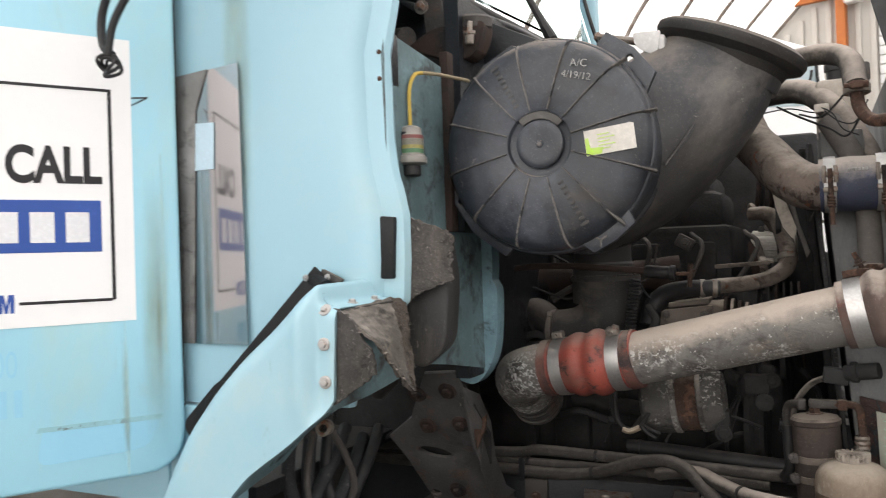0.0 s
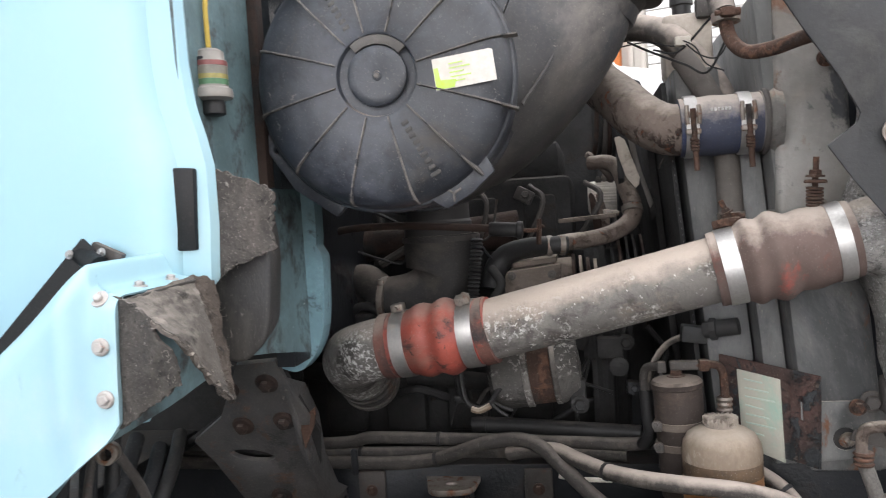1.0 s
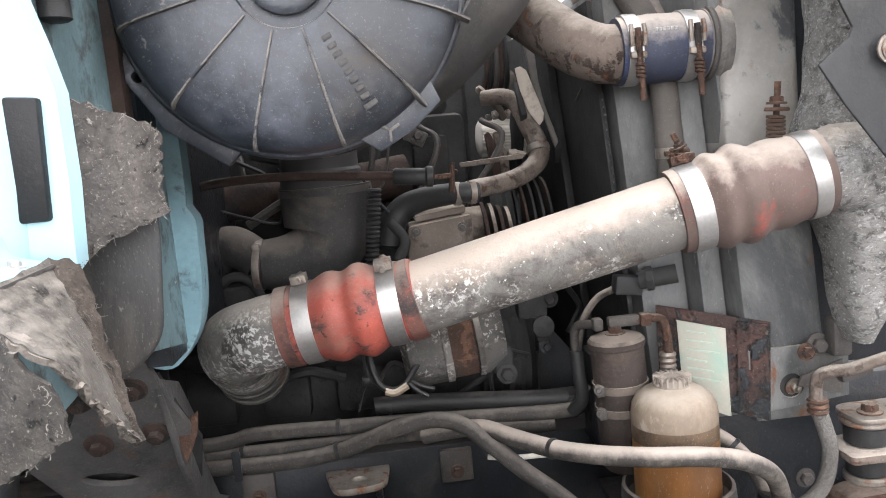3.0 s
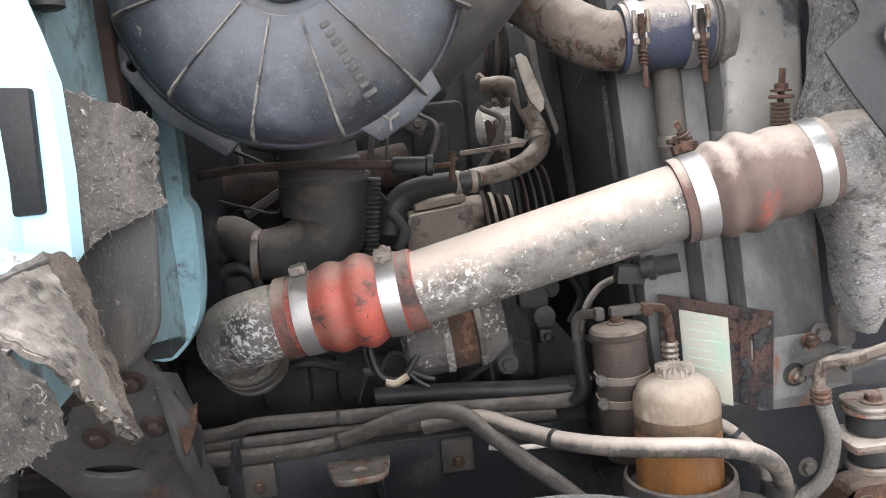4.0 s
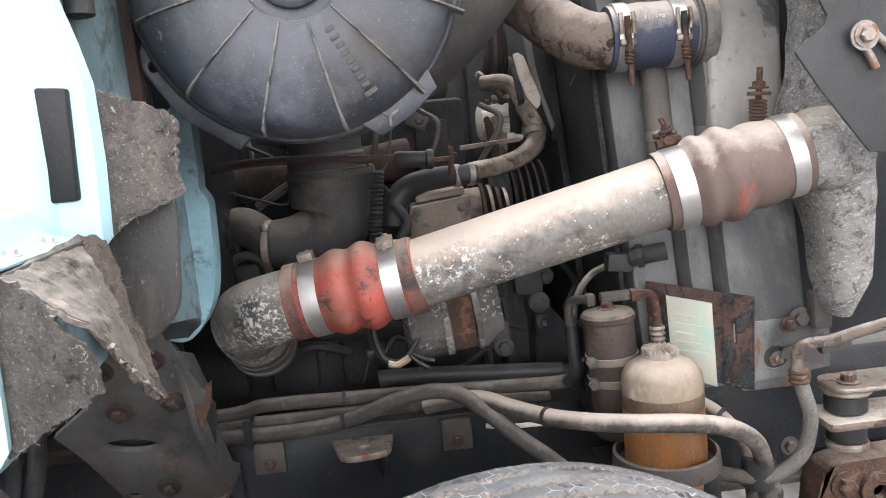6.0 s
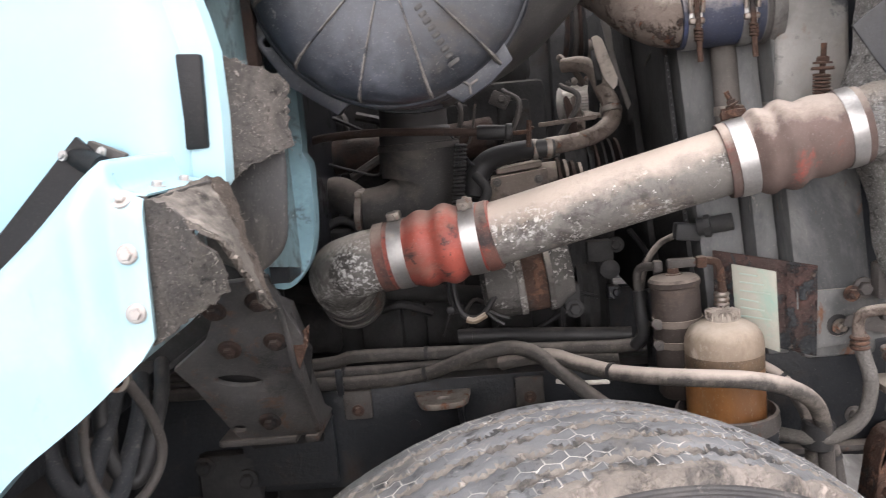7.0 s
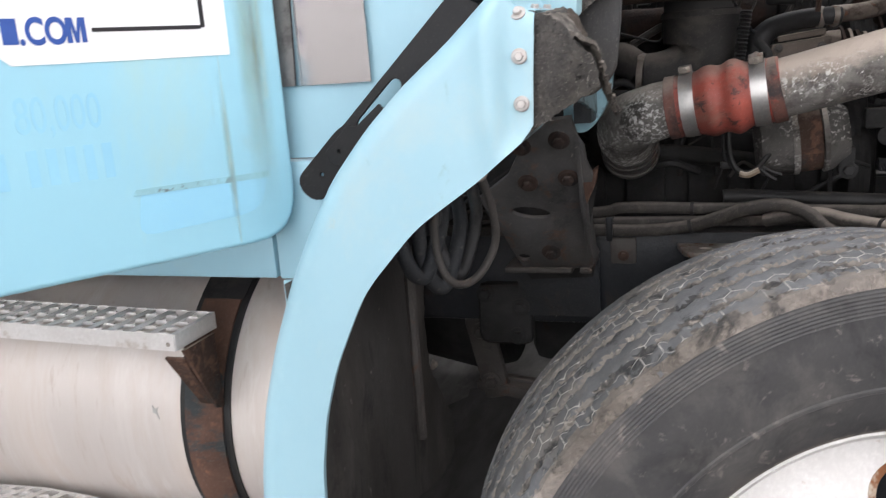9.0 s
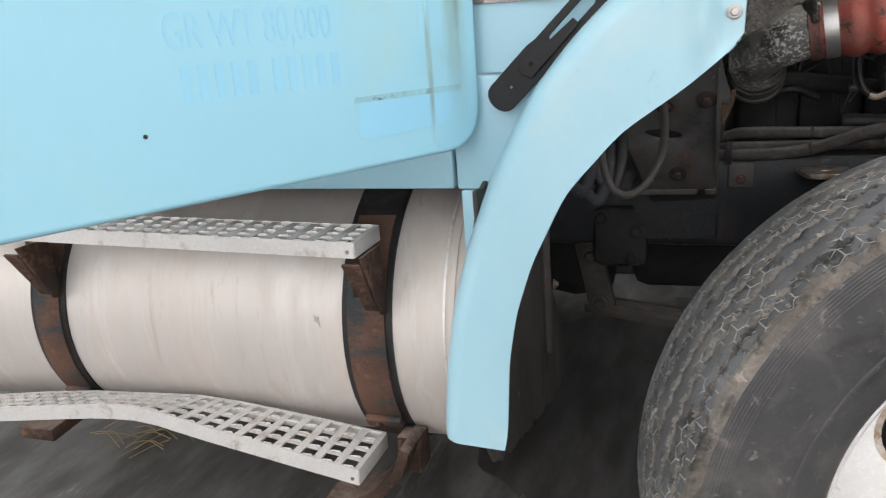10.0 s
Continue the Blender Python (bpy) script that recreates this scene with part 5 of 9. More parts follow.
def tyre_bm():
    x, y, n = frame_of(WN)
    N = 600
    side = [(0.29, -0.03), (0.302, -0.046), (0.315, -0.06), (0.335, -0.07), (0.36, -0.078), (0.372, -0.0803), (0.374, -0.083), (0.378, -0.083), (0.38, -0.0815), (0.40, -0.084), (0.43, -0.086), (0.444, -0.0858)]
    # fine concentric ribs below the shoulder
    for k in range(16):
        r = 0.466 + 0.0022 * k
        side.append((r, float(np.interp(r, [0.452, 0.47, 0.49, 0.507], [-0.0852, -0.0825, -0.0785, -0.0735])) - (0.0007 if k % 2 else 0.0)))
    side += [(0.502, -0.0752), (0.508, -0.073)]
    tread = [(-0.07 + 0.0042 * k) for k in range(57)]
    prof = list(side)
    for h in tread:
        prof.append((0.515 + 0.014 * (1 - ((h - 0.048) / 0.118) ** 2), h))
    prof += [(r, 0.096 - h) for r, h in side[::-1]]
    bm = bmesh.new()
    rings = []
    grooves = (-0.036, 0.004, 0.044, 0.084, 0.124)
    rnd = random.Random(4)
    bites = [rnd.random() for _ in range(N)]
    for i, (r, h) in enumerate(prof):
        ring = []
        tr = len(side) <= i < len(side) + len(tread)
        for k in range(N):
            a = 2 * math.pi * k / N
            q = r
            if tr:
                zig = 0.0042 * (abs(((k / 6.0) % 1) * 2 - 1) * 2 - 1)
                d = min(abs(h - g - zig) for g in grooves)
                q -= 0.0055 * max(0.0, 1 - (d / 0.006) ** 2)
                # fine notches along the rib edges
                if 0.0056 < d < 0.0105 and (k % 6) == 1:
                    q -= 0.003
                if h < -0.05 and (k % 12) < 2:
                    q -= 0.003
                q -= 0.0015 * bites[k] * (0.5 + 0.5 * noise.noise(V((k * 0.3, h * 60, 0))))
            ring.append(bm.verts.new(WC + n * h + x * math.cos(a) * q + y * math.sin(a) * q))
        rings.append(ring)
    uv = bm.loops.layers.uv.new("UVMap")
    for i, (a, b) in enumerate(zip(rings, rings[1:])):
        for k in range(N):
            f = bm.faces.new((a[k], a[(k + 1) % N], b[(k + 1) % N], b[k]))
            for l, (j, m) in zip(f.loops, ((i, k), (i, k + 1), (i + 1, k + 1), (i + 1, k))):
                l[uv].uv = (m * 0.2, prof[j][1] / 0.0276)
    return bm


def tread_material():
    m = surf("worn_dusty_tyre_rubber", (0.115, 0.12, 0.128), (0.165, 0.168, 0.173), 0.75, 0, 14, 0.4, 190,
             patches=[((0.2, 0.185, 0.165), 10, 0.52, 0.68, 0.95, 0), ((0.04, 0.04, 0.041), 24, 0.56, 0.64, 0.7, 0), ((0.3, 0.28, 0.25), 60, 0.64, 0.69, 0.95, 0)], dust=None, grit=0.1)
    nt = m.node_tree
    N, L = nt.nodes, nt.links
    tc = N.new("ShaderNodeTexCoord")
    # honeycomb of dust-filled sipes, laid out round the tyre
    um = N.new("ShaderNodeUVMap")
    um.uv_map = "UVMap"
    sx = N.new("ShaderNodeSeparateXYZ")
    L.new(um.outputs[0], sx.inputs[0])
    pp = N.new("ShaderNodeMath")
    pp.operation = "PINGPONG"
    pp.inputs[1].default_value = 0.5
    L.new(sx.outputs["X"], pp.inputs[0])
    zz = N.new("ShaderNodeMath")
    zz.operation = "MULTIPLY_ADD"
    zz.inputs[1].default_value = 0.5
    L.new(pp.outputs[0], zz.inputs[0])
    L.new(sx.outputs["Y"], zz.inputs[2])
    cx = N.new("ShaderNodeCombineXYZ")
    L.new(sx.outputs["X"], cx.inputs[0])
    L.new(zz.outputs[0], cx.inputs[1])
    vo = N.new("ShaderNodeTexBrick")
    vo.offset, vo.squash = 0.5, 1.0
    vo.inputs["Scale"].default_value = 1.0
    vo.inputs["Brick Width"].default_value, vo.inputs["Row Height"].default_value = 1.0, 0.72
    vo.inputs["Mortar Size"].default_value, vo.inputs["Mortar Smooth"].default_value = 0.034, 0.35
    L.new(cx.outputs[0], vo.inputs["Vector"])
    no = N.new("ShaderNodeTexNoise")
    no.inputs["Scale"].default_value = 16
    L.new(tc.outputs["Object"], no.inputs["Vector"])
    br = N.new("ShaderNodeMapRange")
    br.inputs["From Min"].default_value, br.inputs["From Max"].default_value = 0.44, 0.56
    L.new(no.outputs["Fac"], br.inputs["Value"])
    mm = N.new("ShaderNodeMath")
    mm.operation = "MULTIPLY"
    L.new(vo.outputs["Fac"], mm.inputs[0])
    L.new(br.outputs["Result"], mm.inputs[1])
    mx = N.new("ShaderNodeMix")
    mx.data_type = "RGBA"
    b = N["Principled BSDF"]
    src = b.inputs["Base Color"].links[0].from_socket
    L.new(mm.outputs[0], mx.inputs[0])
    L.new(src, mx.inputs[6])
    mx.inputs[7].default_value = (0.32, 0.305, 0.28, 1)
    L.new(mx.outputs[2], b.inputs["Base Color"])
    return m


def wheel():
    t = thing("wheel_assembly", (WC.x, WC.y, 0.0), "steered front wheel with worn dusty tyre and white rusty rim", "wheel")
    bm = tyre_bm()
    n = WN
    bm.faces.ensure_lookup_table()
    for f in bm.faces:
        c = f.calc_center_median() - WC
        h = c.dot(n)
        r = (c - n * h).length
        top = 0.515 + 0.014 * (1 - ((h - 0.048) / 0.118) ** 2)
        edge = -0.061 + 0.014 * noise.noise(c * 22) + 0.008 * noise.noise(c * 95)
        f.material_index = 0 if r > 0.498 and h > edge else (2 if r > 0.5 and h < 0.05 else 1)
        if max(edge, -0.06) < h < 0.156 and r < top - 0.0022:
            f.material_index = 3
    wall = surf("black_sidewall_rubber", (0.04, 0.04, 0.042), (0.066, 0.064, 0.062), 0.62, 0, 9, 0.12, 150, patches=[((0.1, 0.094, 0.086), 9, 0.48, 0.68, 0.9, 0), ((0.02, 0.02, 0.021), 7, 0.55, 0.7, 0.5, 0), ((0.16, 0.146, 0.128), 45, 0.6, 0.7, 0.9, 0)], grit=0.0)
    shoulder = surf("scuffed_brown_shoulder", (0.27, 0.237, 0.2), (0.16, 0.145, 0.128), 0.95, 0, 30, 0.9, 150, patches=[((0.36, 0.315, 0.27), 34, 0.54, 0.64, 0.95, 0), ((0.08, 0.077, 0.074), 17, 0.53, 0.62, 0.9, 0)])
    ty = part("tyre", bm, [tread_material(), wall, shoulder, surf("dust_filled_groove", (0.2, 0.178, 0.15), (0.13, 0.118, 0.103), 0.95, 0, 20, 0.8, 150, patches=[((0.035, 0.035, 0.035), 13, 0.5, 0.6, 0.8, 0), ((0.3, 0.27, 0.23), 40, 0.56, 0.64, 0.95, 0)], grit=0.0)], t, "worn black truck tyre", 30)
    # raised sidewall marks, unreadable
    for k in range(9):
        a = radians(112 + k * 5.5)
        x, y, _ = frame_of(WN)
        o = WC + WN * -0.0865 + (x * math.cos(a) + y * math.sin(a)) * 0.425
        part("raised_mark", box(o, (0.02, 0.0035, 0.03), 0.001, (0, -math.degrees(a) + 90, math.degrees(-WYAW) * -1)), wall, ty)
    o = WC
    rim = part("rim", lathe([(0.289, 0.02), (0.29, -0.03), (0.296, -0.047), (0.303, -0.052), (0.307, -0.047), (0.303, -0.038), (0.296, -0.03), (0.28, -0.02), (0.272, 0.0), (0.268, 0.05), (0.255, 0.085), (0.24, 0.09), (0.245, 0.094), (0.262, 0.09), (0.276, 0.05), (0.283, 0.03)], o, WN, 72, cap=False), WHITE_RIM, t, "white painted steel rim", 50)
    xx, yy, nn = frame_of(WN)
    holes = []
    rings = []
    for k in range(5):
        a = radians(41 + 72 * k)
        c, s = math.cos(a), math.sin(a)

        def oval(f):
            return [((0.187 + f * 0.047 * math.cos(b)) * c - f * 0.06 * math.sin(b) * s, (0.187 + f * 0.047 * math.cos(b)) * s + f * 0.06 * math.sin(b) * c) for b in [2 * math.pi * i / 28 for i in range(28)]]
        holes.append(oval(1.0))
        rings.append((oval(1.16), oval(0.985)))
    bm = plate(circle2(0, 0, 0.27, 64), o + WN * 0.03, xx, yy, 0.009, 0.0015, holes=holes)
    for v in bm.verts:
        d = v.co - o
        r = (d - WN * d.dot(WN)).length
        v.co += WN * (-0.05 * max(0.0, 1 - abs(r - 0.12) / 0.15))
    part("disc", bm, WHITE_RIM, rim)
    stain = surf("rust_bleeding_paint", (0.6, 0.55, 0.48), (0.42, 0.28, 0.16), 0.6, 0, 16, 0.1, 120, patches=[((0.24, 0.1, 0.045), 30, 0.5, 0.6, 0.9, 0)])
    for ro, ri in rings:
        bm = plate(ro, o + WN * 0.0293, xx, yy, 0.0112, 0.0, holes=[ri])
        for v in bm.verts:
            d = v.co - o
            r = (d - WN * d.dot(WN)).length
            v.co += WN * (-0.05 * max(0.0, 1 - abs(r - 0.12) / 0.15))
        part("hole_edge", bm, stain, rim, "rust-stained edge of a hand hole")
    part("hub", lathe([(0.11, 0.02), (0.11, -0.03), (0.1, -0.045), (0.085, -0.05), (0.08, -0.09), (0.0, -0.095)], o, WN, 32), BROWN_STEEL, t)
    for k in range(10):
        a = 2 * math.pi * k / 10
        part("wheel_nut", bolt(o + (xx * math.cos(a) + yy * math.sin(a)) * 0.142 + WN * -0.018, -WN, 0.017, 0.03), RUST, t)
    part("brake_drum", lathe([(0.0, 0.075), (0.1, 0.07), (0.2, 0.07), (0.23, 0.1), (0.23, 0.26), (0.0, 0.26)], o, WN, 40), BLACK_STEEL, t)
    part("valve_stem", tube([o + WN * 0.05 + xx * 0.165 + yy * 0.14, o + WN * 0.03 + xx * 0.147 + yy * 0.125], 0.006, 8), STEEL_DULL, t)


wheel()

TY, TZ, TR = 1.458, 0.64, 0.305


def tank():
    t = thing("fuel_tank", (-1.95, TY, 0.33), "brushed aluminium cylindrical fuel tank under the cab", "fuel tank")
    part("shell", lathe([(0, -0.035), (0.2, -0.03), (0.28, -0.012), (TR - 0.004, 0.0), (TR, 0.012), *[(TR, 0.05 + 0.058 * q) for q in range(30)], (TR, 1.79), (TR - 0.004, 1.8), (0.28, 1.812), (0, 1.83)], (-2.90, TY, TZ), (1, 0, 0), 96), ALU_TANK, t)
    part("end_seam", ring_band((-1.125, TY, TZ), (1, 0, 0), TR, 0.012, 0.003, 96), ALU_TANK, t)
    part("dent", plate([(-0.007, 0.012), (-0.002, 0.006), (0.005, 0.009), (0.003, 0.001), (0.008, -0.014), (0.001, -0.004), (-0.006, -0.001)], (-1.404, TY - TR * 0.989, TZ + 0.05), (1, 0, 0), (0, 0.16, 1), 0.001), STEEL, t, "bright scrape")
    part("under_weld", ring_band((-1.14, TY, TZ), (1, 0, 0), TR, 0.005, 0.0016, 96), ALU_STEP, t)
    for xc, w in ((-1.296, 0.078), (-2.072, 0.07)):
        s = thing("tank_strap", (xc, TY, 0.3), "rusty brown steel tank strap with a black rubber liner", "tank strap", "straps round the fuel tank")
        part("liner", ring_band((xc, TY, TZ), (1, 0, 0), TR + 0.0005, w + 0.026, 0.004, 96), RUBBER, s, "black rubber liner strip")
        part("band", ring_band((xc, TY, TZ), (1, 0, 0), TR + 0.005, w, 0.004, 96), STRAP, s)
        # black strip over the upper quarter of the band
        top_strip = bmesh.new()
        rows = []
        for k in range(20):
            b = radians(70 + (60 if xc > -1.5 else 66) * k / 19)
            e = w / 2 + 0.008 + 0.003 * noise.noise(V((k * 0.7, xc, 0)))
            rows.append([top_strip.verts.new((xc + d, TY + (TR + 0.0112) * math.cos(b), TZ + (TR + 0.0112) * math.sin(b))) for d in (-e, -e / 2, 0, e / 2, e)])
        for p, q in zip(rows, rows[1:]):
            for j in range(4):
                top_strip.faces.new((p[j], p[j + 1], q[j + 1], q[j]))
        part("top_strip", shell(top_strip, 0.002), RUBBER, s, "black strip over the upper band")
        a = radians(214)
        c = V((xc, TY + (TR + 0.016) * math.cos(a), TZ + (TR + 0.016) * math.sin(a)))
        out = V((0, math.cos(a), math.sin(a)))
        part("band_joint", box(c, (w, 0.014, 0.03), 0.003, (34, 0, 0)), STRAP, s)
        part("band_bolt", bolt(c + out * 0.008 + V((-0.012, 0, 0)), out, 0.007), RUST, s)
        # triangular step bracket welded to the band
        g = part("step_bracket", plate([(1.063, 0.852), (1.152, 0.852), (1.152, 0.715), (1.132, 0.72)], (xc + 0.04, 0, 0), (0, 1, 0), (0, 0, 1), 0.006, 0.001), RUST, s, "rusty triangular step bracket")
        part("bracket_face", plate([(-0.036, 0), (0, 0), (-0.002, 0.128), (-0.028, 0.128)], (xc + 0.039, 1.066, 0.835), (1, 0, 0), V((0, 0.068, -0.11)), 0.006, 0.001), RUST, g)
        part("bracket_pad", box((xc + 0.01, 1.152, 0.8), (0.06, 0.008, 0.11), 0.002), RUST, g)
        part("hanger", join(box((xc, 1.62, 0.325), (w, 0.3, 0.025), 0.004), box((xc, 1.765, 0.6), (w, 0.04, 0.6), 0.006)), STRAP, s, "tank hanger bracket")
        if xc > -1.5:
            hook = [(-1.235, 0.45), (-1.252, 0.40), (-1.30, 0.347), (-1.355, 0.318), (-1.40, 0.326), (-1.41, 0.318), (-1.40, 0.308), (-1.355, 0.3), (-1.29, 0.325), (-1.235, 0.385), (-1.215, 0.44)]
            part("lower_step_bracket", join(plate(hook, (0, 1.21, 0), (1, 0, 0), (0, 0, 1), 0.1, 0.002), box((-1.24, 1.2, 0.4), (0.05, 0.06, 0.08), 0.006)), RUST, s, "bent rusty step hook")
        else:
            part("lower_step_bracket", box((xc + 0.02, 1.1, 0.445), (0.09, 0.14, 0.03), 0.004, (4, 0, 0)), RUST, s)


tank()


def step(name, x0, x1, y0, y1, zf, th, label):
    """A perforated tread plate: front and back lips, square punched holes with raised edges; zf(x) is its height."""
    t = thing(name, ((x0 + x1) / 2, (y0 + y1) / 2, zf((x0 + x1) / 2, y0) - th), label, "step", "steps on the fuel tank")
    pitch, hole = 0.0425, 0.027
    nx, ny = int((x1 - x0) / pitch), 4
    gap_y = (y1 - y0) / ny
    xs, ys = [x0], [y0]
    for i in range(nx):
        c = x1 - pitch * (nx - i - 0.5)
        xs += [c - hole / 2, c + hole / 2]
    xs.append(x1)
    for j in range(ny):
        c = y0 + gap_y * (j + 0.5)
        ys += [c - hole / 2, c + hole / 2]
    ys.append(y1)
    bm = bmesh.new()
    V2 = {}

    def vert(i, j):
        if (i, j) not in V2:
            V2[i, j] = bm.verts.new((xs[i], ys[j], zf(xs[i], ys[j])))
        return V2[i, j]
    for i in range(len(xs) - 1):
        for j in range(len(ys) - 1):
            if i % 2 == 1 and j % 2 == 1:
                continue
            bm.faces.new((vert(i, j), vert(i + 1, j), vert(i + 1, j + 1), vert(i, j + 1)))
    shell(bm, 0.004)
    part("tread", bm, ALU_STEP, t, "punched aluminium tread", 30)
    teeth = bmesh.new()
    for i in range(nx):
        for j in range(ny):
            xa, xb, ya, yb = xs[1 + 2 * i], xs[2 + 2 * i], ys[1 + 2 * j], ys[2 + 2 * j]
            for yy, d in ((ya, -1), (yb, 1)):
                z = zf((xa + xb) / 2, yy)
                v = [teeth.verts.new(p) for p in ((xa + 0.002, yy - 0.0015, z - 0.002), (xb - 0.002, yy - 0.0015, z - 0.002), (xb - 0.002, yy + 0.0015, z - 0.002), (xa + 0.002, yy + 0.0015, z - 0.002),
                                                  (xa + 0.005, yy - 0.001, z + 0.002), (xb - 0.005, yy - 0.001, z + 0.002), (xb - 0.005, yy + 0.001, z + 0.002), (xa + 0.005, yy + 0.001, z + 0.002))]
                for q in ((0, 1, 5, 4), (1, 2, 6, 5), (2, 3, 7, 6), (3, 0, 4, 7), (4, 5, 6, 7)):
                    teeth.faces.new([v[k] for k in q])
    tagged(part("tread_teeth", teeth, ALU_STEP, t), kind="stuff")
    # lips
    for nm, y in (("front_lip", y0), ("back_lip", y1)):
        lip = bmesh.new()
        rows = []
        n = 24
        for i in range(n + 1):
            x = x0 + (x1 - x0) * i / n
            z = zf(x, y)
            rows.append([lip.verts.new((x, y - 0.002, z + 0.001)), lip.verts.new((x, y - 0.002, z - th)), lip.verts.new((x, y + 0.002, z - th)), lip.verts.new((x, y + 0.002, z + 0.001))])
        for a, b in zip(rows, rows[1:]):
            for k in range(4):
                lip.faces.new((a[k], a[(k + 1) % 4], b[(k + 1) % 4], b[k]))
        lip.faces.new(rows[0])
        lip.faces.new(rows[-1][::-1])
        part(nm, lip, ALU_STEP, t)
    z, zb = zf(x1, y0), zf(x1, y1)
    part("end_plate", plate([(y0, z - th), (y1, zb - th), (y1, zb), (y0, z)], (x1 - 0.002, 0, 0), (0, 1, 0), (0, 0, 1), 0.004, 0.0008), ALU_STEP, t)
    part("end_rivet", lathe([(0.004, 0), (0.003, 0.0015), (0, 0.0018)], (x1 - 0.012, y0 - 0.002, z - th * 0.6), (0, -1, 0), 10), STEEL_DULL, t)


STEP_X = [-2.6, -2.3, -2.14, -2.0, -1.864, -1.78, -1.73, -1.63, -1.485, -1.287]
STEP_FRONT = [0.44, 0.477, 0.496, 0.514, 0.531, 0.534, 0.529, 0.508, 0.482, 0.447]
STEP_BACK = [0.42, 0.442, 0.464, 0.478, 0.484, 0.489, 0.491, 0.486, 0.47, 0.445]
step("upper_step", -2.35, -1.26, 1.056, 1.172, lambda x, y: 0.882 + (-1.26 - x) * 0.025, 0.028, "perforated aluminium entry step on the tank straps")
step("lower_step", -2.6, -1.287, 1.03, 1.172, lambda x, y: float(np.interp(x, STEP_X, STEP_FRONT) * (1.172 - y) / 0.142 + np.interp(x, STEP_X, STEP_BACK) * (y - 1.03) / 0.142), 0.032, "bent perforated aluminium lower step")


def frame_rails():
    for y, nm in ((1.77, "near"), (2.62, "far")):
        t = thing("frame_rail", (-0.8, y, 0.69), "greasy black steel chassis frame rail", "frame rail", "chassis frame rails")
        d = 1 if y < 2 else -1
        x0 = 0.62
        part("web", box((-1.4, y + 0.005 * d, 0.785), (4.2, 0.01, 0.21), 0.001), BLACK_STEEL, t)
        part("top_flange", box((-1.4, y + 0.045 * d, 0.886), (4.2, 0.09, 0.01), 0.003), BLACK_STEEL, t)
        part("bottom_flange", box((-1.4, y + 0.045 * d, 0.684), (4.2, 0.09, 0.01), 0.003), BLACK_STEEL, t)
        if y < 2:
            # flat black disc painted as the dark of a hole
            part("rail_hole_shade", lathe([(0.011, 0), (0.011, 0.001), (0, 0.001)], (-0.5, y - 0.0005, 0.80), (0, -1, 0), 16), INK_BLACK, t)
            for x, z in ((-0.607, 0.852), (-0.27, 0.855)):
                part("mount_pad", box((x, y - 0.006, z), (0.055, 0.012, 0.058), 0.003), BROWN_STEEL, t, "rust-stained bracket pad")
                part("rail_bolt", bolt((x, y - 0.012, z - 0.01), (0, -1, 0), 0.008, 0.006), RUST, t)
    t = thing("cross_member", (-1.0, 2.2, 0.7), "dark steel chassis cross member", "cross member")
    part("beam", box((-1.05, 2.2, 0.78), (0.1, 0.84, 0.16), 0.01), BLACK_STEEL, t)
    part("beam", box((0.4, 2.2, 0.72), (0.12, 0.84, 0.1), 0.01), BLACK_STEEL, t)
    # tow hook bracket on the rail
    h = thing("rail_lug", (-0.44, 1.72, 0.84), "worn steel lug bracket on the frame rail", "bracket")
    part("lug", plate(rounded([(-0.495, 0.0), (-0.385, 0.0), (-0.39, 0.075), (-0.475, 0.085)], [0.0, 0.0, 0.03, 0.03]), (0, 1.77, 0.868), (1, 0, 0), (0, -1, -0.02), 0.012, 0.002, holes=[circle2(-0.435, 0.045, 0.013, 14, 0.009)]), STEEL_DULL, h)
    part("gusset", plate([(0, 0), (0.07, 0), (0, -0.08)], (-0.4, 1.77, 0.865), (0, -1, 0), (0, 0, 1), 0.01, 0.001), BLACK_STEEL, h)


frame_rails()


